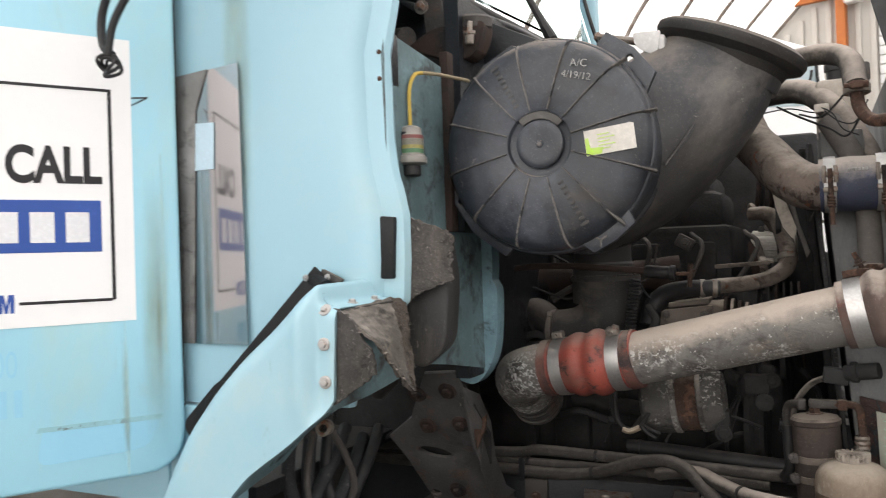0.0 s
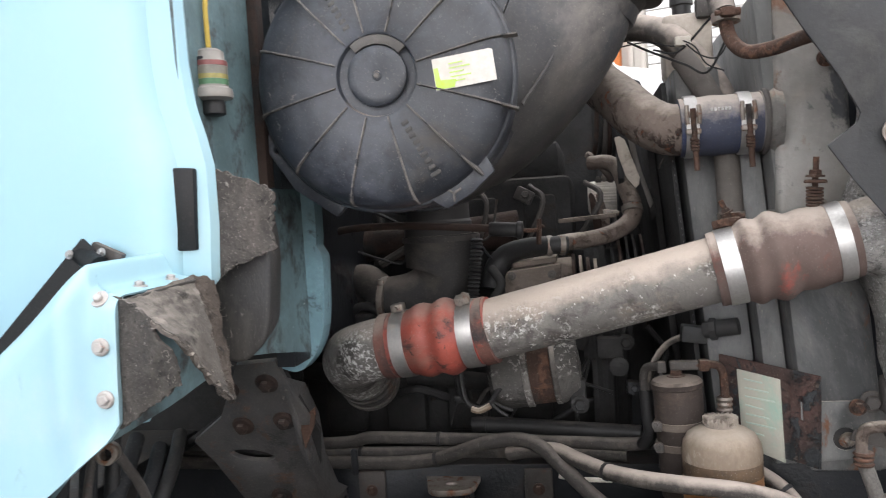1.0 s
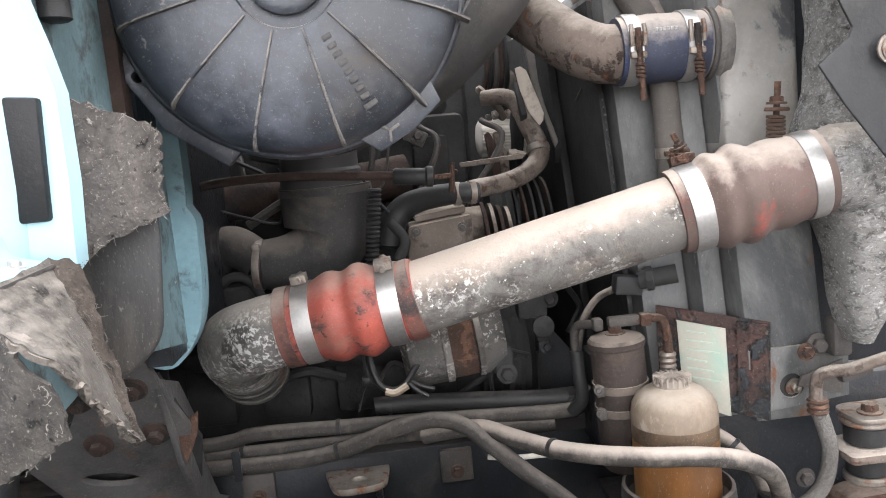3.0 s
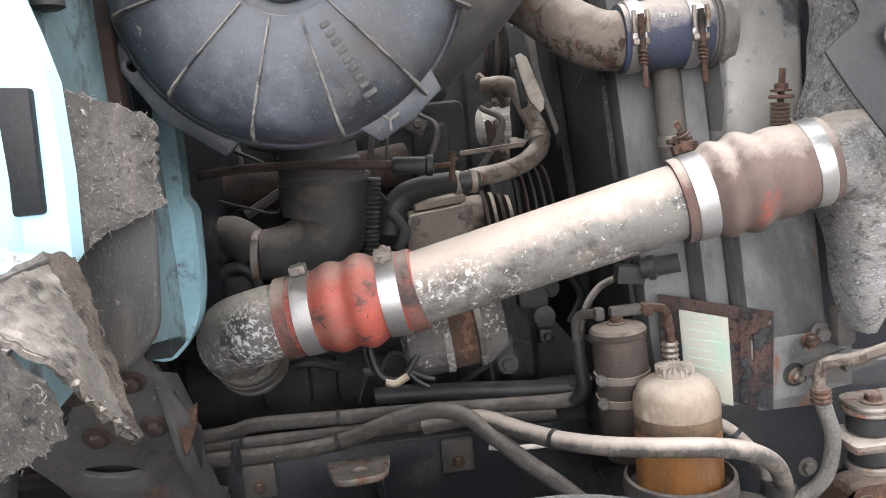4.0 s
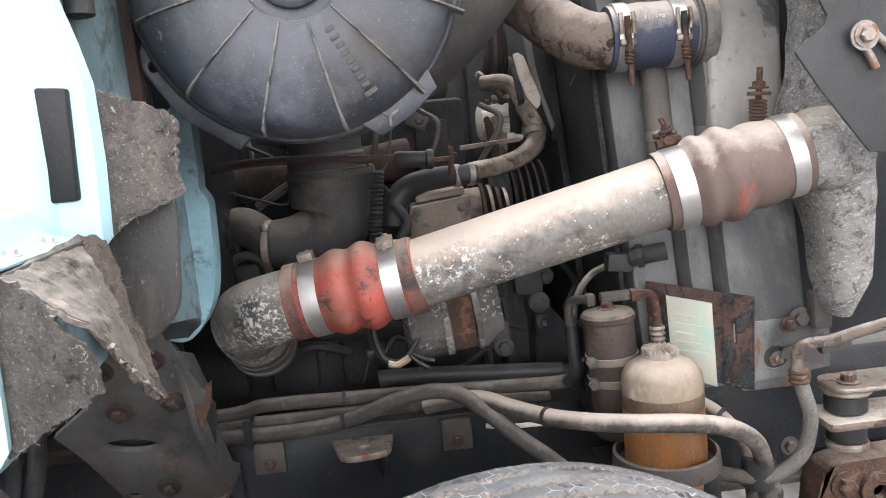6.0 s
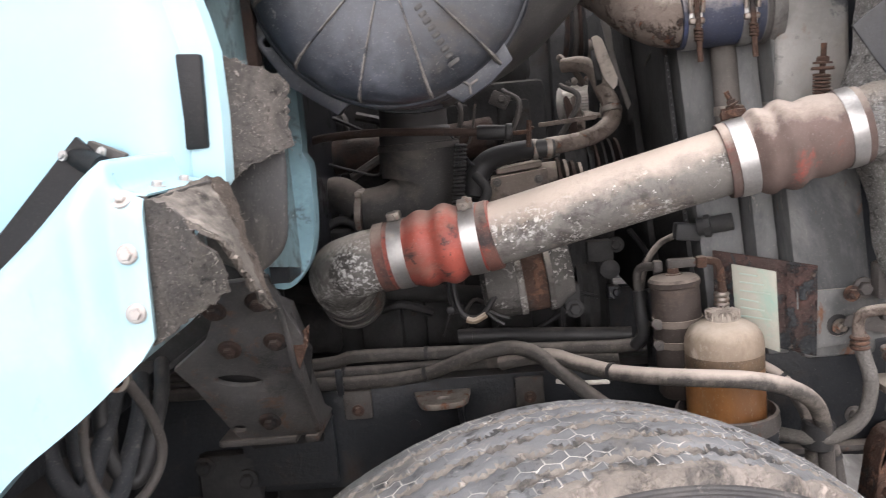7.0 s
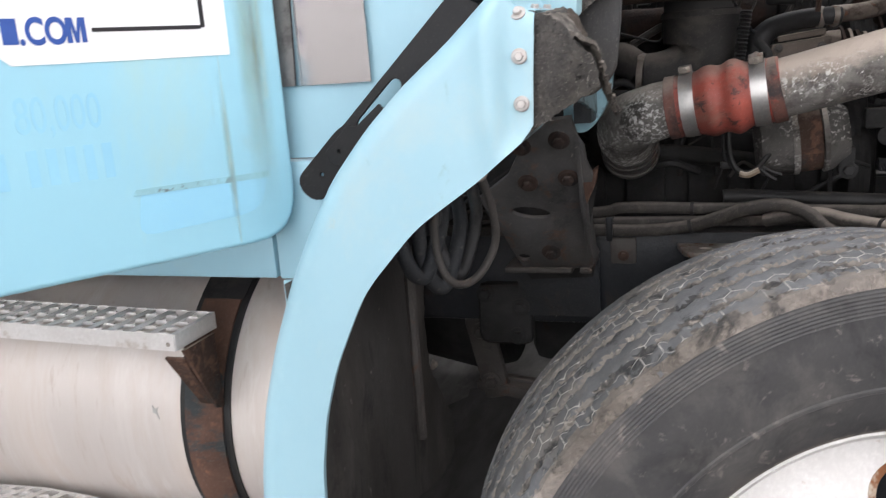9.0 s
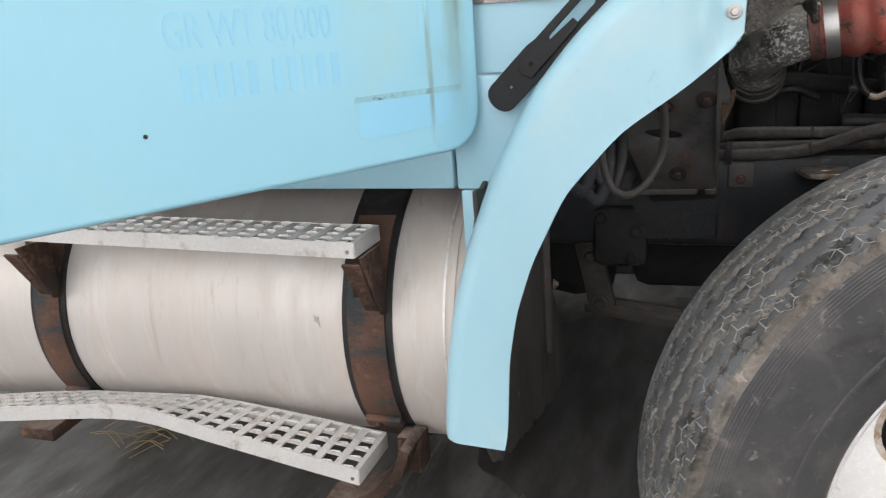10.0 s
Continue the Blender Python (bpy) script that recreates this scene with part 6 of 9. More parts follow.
def cab_mount():
    t = thing("cab_mount_bracket", (-0.74, 1.7, 0.82), "grimy brown steel cab mount bracket with bolts", "bracket")
    out = [(-0.87, 1.01), (-0.80, 1.06), (-0.735, 1.165), (-0.665, 1.17), (-0.652, 1.10), (-0.638, 1.055), (-0.655, 0.99), (-0.668, 0.93), (-0.66, 0.86), (-0.665, 0.846), (-0.80, 0.838), (-0.815, 0.868), (-0.845, 0.96)]
    vz = V((0, -0.5, 0.86)).normalized()
    k = 1 / vz.z
    o2 = [(x, (z - 1.05) * k) for x, z in out]
    oval = [(-0.768 + 0.04 * math.cos(a), (0.978 - 1.05) * k + 0.015 * math.sin(a) - 0.005 * math.cos(a)) for a in [2 * math.pi * i / 18 for i in range(18)]]
    notch = [(-0.80 + 0.014 * math.cos(a), (0.87 - 1.05) * k + 0.01 * math.sin(a)) for a in [2 * math.pi * i / 12 for i in range(12)]]
    part("plate", plate(o2, (0, 1.52, 1.05), (1, 0, 0), vz, -0.01, 0.002, holes=[oval, notch]), MOUNT_STEEL, t)
    # dark sheet added behind the plate so that its holes look black
    part("back_plate", plate([(x, z) for x, z in o2], (0, 1.575, 1.02), (1, 0, 0), vz, 0.008), ENGINE, t)
    part("side_web", plate([(1.47, 1.14), (1.56, 1.11), (1.62, 1.04), (1.64, 0.96), (1.70, 0.88), (1.76, 0.85), (1.64, 0.85), (1.53, 1.0)], (-0.665, 0, 0), (0, 1, 0), (0, 0, 1), 0.008, 0.001), MOUNT_STEEL, t)
    part("bent_lip", plate([(-0.66, 1.05), (-0.628, 1.075), (-0.632, 1.045), (-0.652, 1.0)], (0, 1.53, 0), (1, 0, 0), (0, 0, 1), 0.006, 0.001), RUST, t)
    part("foot", plate(rounded([(-0.845, 0), (-0.70, 0), (-0.70, 0.05), (-0.685, 0.05), (-0.685, 0.0), (-0.66, 0), (-0.66, 0.13), (-0.845, 0.13)], [0.006, 0.004, 0.006, 0.006, 0.004, 0.004, 0, 0], 4), (0, 1.63, 0.834), (1, 0, 0), (0, 1, 0), 0.012, 0.003), BROWN_STEEL, t, "forked rusty foot")
    part("foot_web", plate([(-0.845, 0.7), (-0.66, 0.7), (-0.66, 0.834), (-0.845, 0.834)], (0, 1.765, 0), (1, 0, 0), (0, 0, 1), 0.012), BLACK_STEEL, t)
    for x, z in ((-0.684, 1.054), (-0.763, 1.045), (-0.692, 1.13), (-0.765, 1.12), (-0.74, 0.885)):
        y = 1.52 + (1.05 - z) * 0.58 + 0.001
        part("mount_bolt", join(bolt((x, y - 0.003, z - 0.002), (0, -0.86, -0.5), 0.011, 0.012), lathe([(0.02, -0.003), (0.02, 0.003), (0.017, 0.006), (0.0, 0.006)], (x, y, z), (0, -0.86, -0.5), 20)), DARK_RUST, t, "grimy mount bolt")
    part("strut", tube([(-0.86, 1.48, 1.12), (-0.80, 1.44, 1.16), (-0.72, 1.40, 1.24)], 0.018, 10), BROWN_STEEL, t)


cab_mount()


def suspension():
    t = thing("leaf_spring", (-0.5, 1.95, 0.4), "dark rusty leaf spring pack with shackle", "leaf spring")
    for k in range(5):
        L0 = 0.72 - 0.09 * k
        part("leaf", tube([(-0.25 - L0, 1.86, 0.50 - 0.014 * k), (-0.25, 1.86, 0.42 - 0.014 * k), (-0.25 + L0, 1.86, 0.50 - 0.014 * k)], 0.008, 8, 8), BROWN_STEEL, t)
    part("leaf_pack", plate([(-0.98, 0.50), (-0.6, 0.455), (-0.25, 0.43), (0.1, 0.455), (0.45, 0.5), (0.45, 0.47), (0.1, 0.41), (-0.25, 0.375), (-0.6, 0.41), (-0.98, 0.475)], (0, 1.9, 0), (1, 0, 0), (0, 0, 1), 0.08, 0.003), BROWN_STEEL, t)
    part("shackle", join(box((-0.95, 1.84, 0.56), (0.07, 0.03, 0.22), 0.012, (0, -12, 0)), bolt((-0.96, 1.82, 0.63), (0, -1, 0), 0.016), bolt((-0.94, 1.82, 0.5), (0, -1, 0), 0.016)), BROWN_STEEL, t)
    part("hanger", join(box((-0.88, 1.765, 0.70), (0.13, 0.03, 0.15), 0.02), bolt((-0.923, 1.747, 0.751), (0, -1, 0), 0.014), bolt((-0.84, 1.747, 0.72), (0, -1, 0), 0.014), bolt((-0.85, 1.747, 0.65), (0, -1, 0), 0.014)), ENGINE, t)
    a = thing("front_axle", (-0.25, 2.2, 0.3), "dark steel front axle beam", "axle")
    part("beam", tube([(-0.2, 1.35, 0.5), (-0.24, 1.55, 0.42), (-0.25, 1.9, 0.34), (-0.25, 2.5, 0.34)], 0.05, 12), BROWN_STEEL, a)
    part("tie_rod", tube([(-0.45, 1.4, 0.4), (-0.5, 2.5, 0.4)], 0.02, 10), BROWN_STEEL, a)
    m = thing("mud_flap", (-1.03, 1.4, 0.36), "stiff black rubber mud flap behind the wheel", "mud flap")
    part("flap", plate(rough_edge([(1.03, 0.98), (1.01, 0.54), (1.046, 0.479), (1.154, 0.443), (1.392, 0.388), (1.6, 0.335), (1.735, 0.34), (1.74, 0.42), (1.7, 0.5), (1.61, 0.61), (1.59, 0.72), (1.63, 0.97)], 0.02, 0.006), (-1.03, 0, 0), (0, 1, 0), (0, 0, 1), 0.008, 0.002), surf("dusty_brown_black_flap", (0.05, 0.048, 0.046), (0.078, 0.073, 0.068), 0.85, 0, 7, 0.3, 130, patches=[((0.11, 0.1, 0.09), 5, 0.52, 0.7, 0.9, 0), ((0.028, 0.027, 0.027), 12, 0.56, 0.66, 0.8, 0), ((0.28, 0.255, 0.225), 70, 0.66, 0.7, 0.8, 0)], stretch=(1, 1, 0.4), grit=0.05), m)
    part("support", tube([(-1.015, 1.5, 0.97), (-1.015, 1.5, 0.5)], 0.012, 8), BROWN_STEEL, m)
    part("flap_bolt", bolt((-1.02, 1.62, 0.62), (1, 0, 0), 0.008, 0.01), STEEL_DULL, m)


suspension()


def loose_hoses():
    t = thing("air_line_loop", (-0.8, 1.2, 0.95), "looped grey air line behind the fender", "hose")
    pts = [(-0.75, 1.13, 1.12), (-0.745, 1.17, 1.06), (-0.752, 1.2, 1.0), (-0.78, 1.2, 0.95), (-0.812, 1.19, 0.936), (-0.838, 1.19, 0.962), (-0.85, 1.2, 1.02), (-0.848, 1.22, 1.09)]
    part("line", tube(pts, 0.0065, 10), BROWN_STEEL, t)
    slate = surf("slate_hose", (0.022, 0.025, 0.03), (0.038, 0.04, 0.044), 0.7, 0, 12, 0.1, patches=[((0.12, 0.11, 0.1), 30, 0.6, 0.7, 0.6, 0)])
    for x, y, r, z, m in ((-0.902, 1.25, 0.0135, 0.93, slate), (-0.878, 1.28, 0.0135, 0.905, slate), (-0.856, 1.31, 0.012, 0.92, RUBBER)):
        h = thing("hanging_hose", (x, y, z), "dark hose hanging in a bend behind the fender", "hose", "hanging hoses")
        part("hose", tube([(x - 0.05, y + 0.06, 1.2), (x - 0.035, y + 0.03, 1.1), (x - 0.028, y, z + 0.07), (x - 0.008, y - 0.005, z + 0.012), (x + 0.01, y + 0.01, z), (x + 0.022, y + 0.04, z + 0.045), (x + 0.018, y + 0.1, z + 0.09), (x - 0.01, y + 0.18, z + 0.12)], r, 12), m, h)
        part("tie_band", ring_band((x - 0.035, y + 0.03, 1.1), (0.1, -0.3, -1), r + 0.001, 0.012, 0.0015), BLACK_STEEL, h, "dark tie band")


loose_hoses()


def far_side():
    """The other side of the chassis: tank, gearbox and dark sheet, added to close the view and block light under the
    truck.
    """
    t = thing("far_fuel_tank", (-1.95, 2.9, 0.33), "dull far-side fuel tank, added to block low light", "fuel tank")
    part("shell", lathe([(0, -0.03), (0.28, -0.01), (0.305, 0.01), (0.305, 1.79), (0.28, 1.81), (0, 1.83)], (-2.9, 2.95, 0.64), (1, 0, 0), 40), ALU_TANK, t)
    g = thing("gearbox", (-1.5, 2.2, 0.45), "greasy dark gearbox between the rails", "gearbox")
    part("case", lathe([(0.0, 0), (0.24, 0.0), (0.26, 0.1), (0.2, 0.4), (0.16, 0.9), (0.0, 0.95)], (-0.95, 2.2, 0.66), (-1, 0, 0), 32), ENGINE, g)
    # dark sheet added to keep far-side light out of the bay
    f = thing("far_light_block", (-0.3, 2.98, 0.3), "dark sheet added on the far side of the bay to block light", "inner fender")
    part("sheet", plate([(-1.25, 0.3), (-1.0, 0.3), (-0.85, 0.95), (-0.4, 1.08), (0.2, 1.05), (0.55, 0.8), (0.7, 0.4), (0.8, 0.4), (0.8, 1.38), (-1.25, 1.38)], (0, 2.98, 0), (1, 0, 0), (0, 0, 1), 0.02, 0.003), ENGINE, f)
    w = thing("far_front_wheel", (-0.24, 3.3, 0.0), "front wheel on the far side of the axle", "wheel")
    part("tyre", lathe([(0.3, -0.13), (0.48, -0.14), (0.52, -0.11), (0.53, 0.0), (0.52, 0.11), (0.48, 0.14), (0.3, 0.13)], (-0.24, 3.2, 0.53), (0.3, 1, 0), 48), RUBBER, w)
    part("rim", lathe([(0.0, -0.06), (0.2, -0.05), (0.29, -0.12), (0.3, 0.12), (0.2, 0.0), (0.0, 0.0)], (-0.24, 3.2, 0.53), (0.3, 1, 0), 40), WHITE_RIM, w)
    # oil-stained concrete, with the truck's shade put into its dark colour
    o = solo("oil_and_shade_patch", plate(rough_edge([(-1.25, 1.75), (-0.9, 1.5), (-0.5, 1.62), (0.1, 1.55), (0.5, 1.9), (0.6, 2.6), (0.2, 3.2), (-0.7, 3.3), (-1.3, 2.9), (-1.45, 2.3)], 0.06, 0.035), (0, 0, 0.001), (1, 0, 0), (0, 1, 0), 0.003), surf("oily_shaded_concrete", (0.06, 0.059, 0.058), (0.1, 0.097, 0.094), 0.6, 0, 3, 0.2, 60, patches=[((0.12, 0.117, 0.112), 4, 0.58, 0.72, 0.8, 0)], stretch=(2.6, 0.6, 1), grit=0.1), (-0.4, 2.4, 0), "dark patch of oil stain and painted under-truck shade on the concrete", "oil stain")


far_side()


def straw():
    t = thing("straw_wisp", (-2.42, 1.72, 0.0), "loose dry straw wisps on the concrete", "straw")
    rnd = random.Random(12)
    for k in range(14):
        a, l = rnd.uniform(-0.5, 0.5) + (1.3 if k % 4 == 0 else 0), rnd.uniform(0.08, 0.22)
        p = V((-2.42 + rnd.uniform(-0.12, 0.12), 1.72 + rnd.uniform(-0.06, 0.06), 0.004))
        d = V((math.cos(a), math.sin(a), 0)) * l
        part("stalk", tube([p - d * 0.5, p + V((0, 0.01, rnd.uniform(0.0, 0.03))), p + d * 0.5], 0.0016, 5, 3), surf("dry_straw", (0.34, 0.27, 0.15), (0.28, 0.21, 0.11), 0.8, 0, 30, 0) if k == 0 else bpy.data.materials["dry_straw"], t)


straw()

# ---- engine bay ----
PA, PB, PC, PD = V((-0.498, 1.55, 1.172)), V((-0.326, 1.532, 1.195)), V((0.041, 1.497, 1.283)), V((0.232, 1.477, 1.321))


def bellows(a, b, r, humps, parent, mat, label):
    """A moulded hose sleeve with cuffs and humps."""
    n = (b - a).length
    prof = [(r - 0.004, 0.0), (r, 0.0), (r + 0.001, 0.004)]
    for k in range(60):
        h = n * (0.02 + 0.96 * k / 59)
        q = r + 0.001
        for c, w, d in humps:
            u = (h / n - c) / w
            if abs(u) < 1:
                q += d * (math.cos(u * math.pi) * 0.5 + 0.5) ** 0.8
        prof.append((q, h))
    prof += [(r, n), (r - 0.004, n)]
    return part("sleeve", lathe(prof, a, b - a, 56), mat, parent, label)


def charge_pipe():
    t = thing("charge_air_pipe", (-0.15, 1.5, 1.1), "corroded aluminium charge air pipe with red silicone couplers", "pipe")
    r = 0.0505
    part("pipe", tube([PB - (PC - PB) * 0.05, PB.lerp(PC, 0.5), PC + (PC - PB) * 0.05], r, 56, 10, 0.004), ALU_CORR, t)
    e = (PA - PB).normalized()
    part("elbow", tube([PA - e * 0.03, PA, PA + e * 0.035 + V((0, 0.008, -0.004)), V((-0.578, 1.603, 1.143)), V((-0.588, 1.655, 1.115)), V((-0.585, 1.695, 1.094))], [r, r, r + 0.002, r + 0.005, r + 0.005, r + 0.001], 40, 8, 0.006), ALU_ELBOW, t, "corroded cast elbow")
    part("elbow_collar", join(*[ring_band((-0.585, 1.692 + 0.012 * k, 1.096 - 0.008 * k), (0.03, 0.85, -0.5), r + 0.0015 + 0.002 * (k % 2), 0.012, 0.004) for k in range(4)]), BROWN_STEEL, t, "dark stacked rubber collar")
    n = (PC - PB).normalized()
    c1 = bellows(PA - e * -0.004, PB + n * 0.012, r + 0.004, [(0.4, 0.14, 0.008), (0.61, 0.14, 0.0105)], t, SILICONE, "red silicone hump coupler with smudged grease")
    ax = (PB - PA).normalized()
    clamp(PA + ax * 0.034, ax, r + 0.0055, 0.024, (-0.1, -0.1, 1), c1, STEEL, STEEL_DULL)
    part("cuff", lathe([(r + 0.002, 0.0), (r + 0.0062, 0.001), (r + 0.0062, 0.019), (r + 0.004, 0.02)], PA + e * 0.005, PB - PA, 56), SILICONE_CUFF, c1, "grease-darkened cuff")
    part("cuff", lathe([(r + 0.004, 0.0), (r + 0.0062, 0.001), (r + 0.0062, 0.021), (r + 0.002, 0.022)], PB - n * 0.009, n, 56), SILICONE_CUFF, c1, "grease-darkened cuff")
    clamp(PB - ax * 0.022, ax, r + 0.0055, 0.026, (-0.05, -0.35, 1), c1, STEEL, STEEL_DULL)
    m = (PD - PC).normalized()
    c2 = bellows(PC - m * 0.004, PD, r + 0.006, [(0.29, 0.1, 0.009), (0.46, 0.13, 0.0115), (0.68, 0.14, 0.004)], t, SILICONE_DUST, "dusty faded red silicone coupler")
    clamp(PC + m * 0.022, m, r + 0.0075, 0.026, (-0.1, 0.2, 1), c2, STEEL, RUST)
    clamp(PD - m * 0.021, m, r + 0.0075, 0.021, (0, 0.6, 0.6), c2, STEEL, STEEL_DULL)
    # spring-loaded T bolt on top of the front clamp
    q = V((0.074, 1.54, 1.353))
    part("t_bolt", join(tube([q, q + V((-0.016, 0.0, 0.034))], 0.0042, 8), bolt(q + V((-0.007, 0.0, 0.014)), (-0.45, 0.0, 1), 0.007), box(q, (0.026, 0.012, 0.014), 0.003)), RUST, c2, "rusty T-bolt")


charge_pipe()

FC = V((-0.425, 0, 1.592))


def air_cleaner():
    t = thing("air_cleaner", (-0.4, 1.6, 1.4), "dusty black plastic air cleaner with ribbed round lid and intake horn", "air cleaner")
    o = (FC.x, 0, FC.z)
    body = part("housing", lathe([(0.18, 1.346), (0.189, 1.35), (0.192, 1.356), (0.192, 1.366), (0.187, 1.371), (0.186, 1.45), (0.19, 1.455), (0.19, 1.47), (0.186, 1.475), (0.186, 1.72), (0.16, 1.75), (0, 1.76)], o, (0, 1, 0), 80), BLACK_PLASTIC, t)
    lid = part("lid", lathe([(0, 1.318), (0.05, 1.318), (0.055, 1.316), (0.057, 1.307), (0.06, 1.3055), (0.11, 1.307), (0.15, 1.311), (0.168, 1.317), (0.178, 1.325), (0.1835, 1.335), (0.186, 1.346), (0.186, 1.356), (0.176, 1.356)], o, (0, 1, 0), 96), BLACK_PLASTIC, t, "ribbed round lid")
    part("hub", lathe([(0.0, 1.3105), (0.006, 1.3105), (0.007, 1.312), (0.03, 1.3095), (0.039, 1.3098), (0.042, 1.3115), (0.0425, 1.32)], o, (0, 1, 0), 48), BLACK_PLASTIC, lid, "flat hub disc")
    part("hub_bolt", lathe([(0.0, 1.3075), (0.0035, 1.3075), (0.0042, 1.309), (0.0042, 1.312)], o, (0, 1, 0), 12), RIB_PLASTIC, lid, "small dusty centre stud")
    # the raised arc of the hub ring between the upper ribs
    arc = [(FC.x + r * math.cos(radians(a)), FC.z + r * math.sin(radians(a))) for r, rng in ((0.0565, range(40, 136, 6)), (0.043, range(130, 39, -6))) for a in rng]
    part("hub_ring_fill", plate(arc, (0, 1.3155, 0), (1, 0, 0), (0, 0, 1), 0.007, 0.001), RIB_FILL, lid, "dusty grey arc of the hub ring")
    for k in range(12):
        a = radians(13 + 30 * k)
        d = V((math.cos(a), 0, math.sin(a)))
        sd = V((-math.sin(a), 0, math.cos(a)))
        c = V(o)
        r1 = 0.2 if k in (0, 1, 11, 10) else 0.187
        bm = bmesh.new()
        vs = []
        for rr, y, w in ((0.06, 1.302, 0.0026), (0.11, 1.302, 0.0028), (0.15, 1.306, 0.003), (0.17, 1.312, 0.0032), (0.18, 1.32, 0.0034), (r1, 1.338, 0.0036)):
            p = c + d * rr
            vs.append([bm.verts.new(p + sd * w + V((0, y + 0.012, 0))), bm.verts.new(p + sd * w * 0.3 + V((0, y, 0))), bm.verts.new(p - sd * w * 0.3 + V((0, y, 0))), bm.verts.new(p - sd * w + V((0, y + 0.012, 0)))])
        for p, q in zip(vs, vs[1:]):
            for j in range(3):
                bm.faces.new((p[j], p[j + 1], q[j + 1], q[j]))
        bm.faces.new(vs[0])
        bm.faces.new(vs[-1][::-1])
        part("rib", bm, RIB_PLASTIC, lid, "", 20)
    # moulded maker's marks as plain raised bars along two ribs
    for base in (298, 119):
        a = radians(base)
        d = V((math.cos(a), 0, math.sin(a)))
        for k in range(9):
            p = V(o) + d * (0.078 + 0.0102 * k)
            y = 1.3065 + 0.0004 * k
            part("moulded_mark", box((p.x, y, p.z), (0.0062, 0.0026, 0.0105 if k < 8 else 0.0165), 0.0012, (0, -base, 0)), MARK_PLASTIC, lid)
    part("sticker", plate([(0, 0), (0.084, 0), (0.084, 0.041), (0.079, 0.043), (0, 0.043)], (-0.341, 1.3035, 1.562), V((1, -0.01, 0.1)), V((-0.1, 0, 1)), -0.0008), STICKER, lid, "paper service sticker")
    part("sticker_print", plate([(0.001, 0.001), (0.026, 0.001), (0.03, 0.011), (0.008, 0.013), (0.007, 0.03), (0.001, 0.03)], (-0.341, 1.3024, 1.562), V((1, -0.01, 0.1)), V((-0.1, 0, 1)), -0.0006), STICKER_GREEN, lid, "lime green print")
    for k in range(5):
        part("sticker_print", plate([(0.022, 0.008 + 0.006 * k), (0.042 + 0.009 * (k % 2), 0.008 + 0.006 * k), (0.042 + 0.009 * (k % 2), 0.0095 + 0.006 * k), (0.022, 0.0095 + 0.006 * k)], (-0.341, 1.3024, 1.562), V((1, -0.01, 0.1)), V((-0.1, 0, 1)), -0.0006), STICKER_GREEN, lid)
    lettering("A/C", 0.018, (-0.366, 1.306, 1.718), (1, 0.02, -0.14), (0.14, 0, 1), CHALK, lid, "pen_lettering", -0.0003, 0.0016)
    lettering("4/19/12", 0.017, (-0.382, 1.3055, 1.702), (1, 0.02, -0.24), (0.24, 0, 1), CHALK, lid, "pen_lettering", -0.0003, 0.0016)
    # side scroll that rises into the intake horn
    part("horn", tube([(-0.42, 1.57, 1.575), (-0.33, 1.565, 1.6), (-0.25, 1.575, 1.65), (-0.185, 1.59, 1.71), (-0.148, 1.6, 1.757)], [0.178, 0.163, 0.143, 0.125, 0.109], 64, 8), HORN, t, "flared intake duct")
    part("horn_seam", tube([(-0.235, 1.432, 1.55), (-0.19, 1.452, 1.615), (-0.17, 1.478, 1.68), (-0.165, 1.49, 1.72)], 0.003, 8), HORN, t, "moulded seam of the duct")
    ax = V((0.4, 0.0, 0.92)).normalized()
    part("horn_collar", lathe([(0.1, -0.05), (0.1115, -0.05), (0.1125, -0.046), (0.1125, -0.018), (0.1, -0.018)], (-0.14, 1.6, 1.772), ax, 64), HORN, t, "clamp collar below the bell")
    part("horn_flange", lathe([(0.1, -0.03), (0.112, -0.028), (0.118, -0.012), (0.128, -0.008), (0.14, -0.002), (0.1435, 0.008), (0.142, 0.016), (0.132, 0.023), (0.116, 0.026), (0.1, 0.02), (0.095, 0.0)], (-0.138, 1.6, 1.774), ax, 64), BELL, t, "thick black rubber bell seal")

    def rim_plate(a0, a1, r1, name, y, hole=None, rh=0.0):
        arc = [(FC.x + 0.175 * math.cos(radians(a)), FC.z + 0.175 * math.sin(radians(a))) for a in range(a0, a1 + 1, 4)]
        out = [(FC.x + r1 * math.cos(radians(a)), FC.z + r1 * math.sin(radians(a))) for a in range(a1 - 5, a0 + 4, -max(4, (a1 - a0) // 3))]
        hs = [circle2(FC.x + rh * math.cos(radians(hole)), FC.z + rh * math.sin(radians(hole)), 0.0065, 12)] if hole else []
        part(name, plate(arc + out, (0, y + 0.014, 0), (1, 0, 0), (0, 0, 1), 0.014, 0.002, holes=hs), BLACK_PLASTIC, body)
    rim_plate(186, 250, 0.212, "mount_ear", 1.368, 206, 0.196)
    rim_plate(286, 322, 0.208, "latch_plate", 1.344)
    rim_plate(20, 66, 0.222, "mount_ear", 1.372, 44, 0.204)
    rim_plate(96, 150, 0.206, "mount_ear", 1.372)
    # three-armed catch on the latch plate
    lc = V((-0.332, 1.343, 1.423))
    part("catch", join(*[box(lc + V((0.006 * math.cos(radians(q)), 0, 0.006 * math.sin(radians(q)))), (0.013, 0.005, 0.0035), 0.001, (0, -q, 0)) for q in (30, 150, 270)]), RIB_PLASTIC, body, "dusty moulded catch")
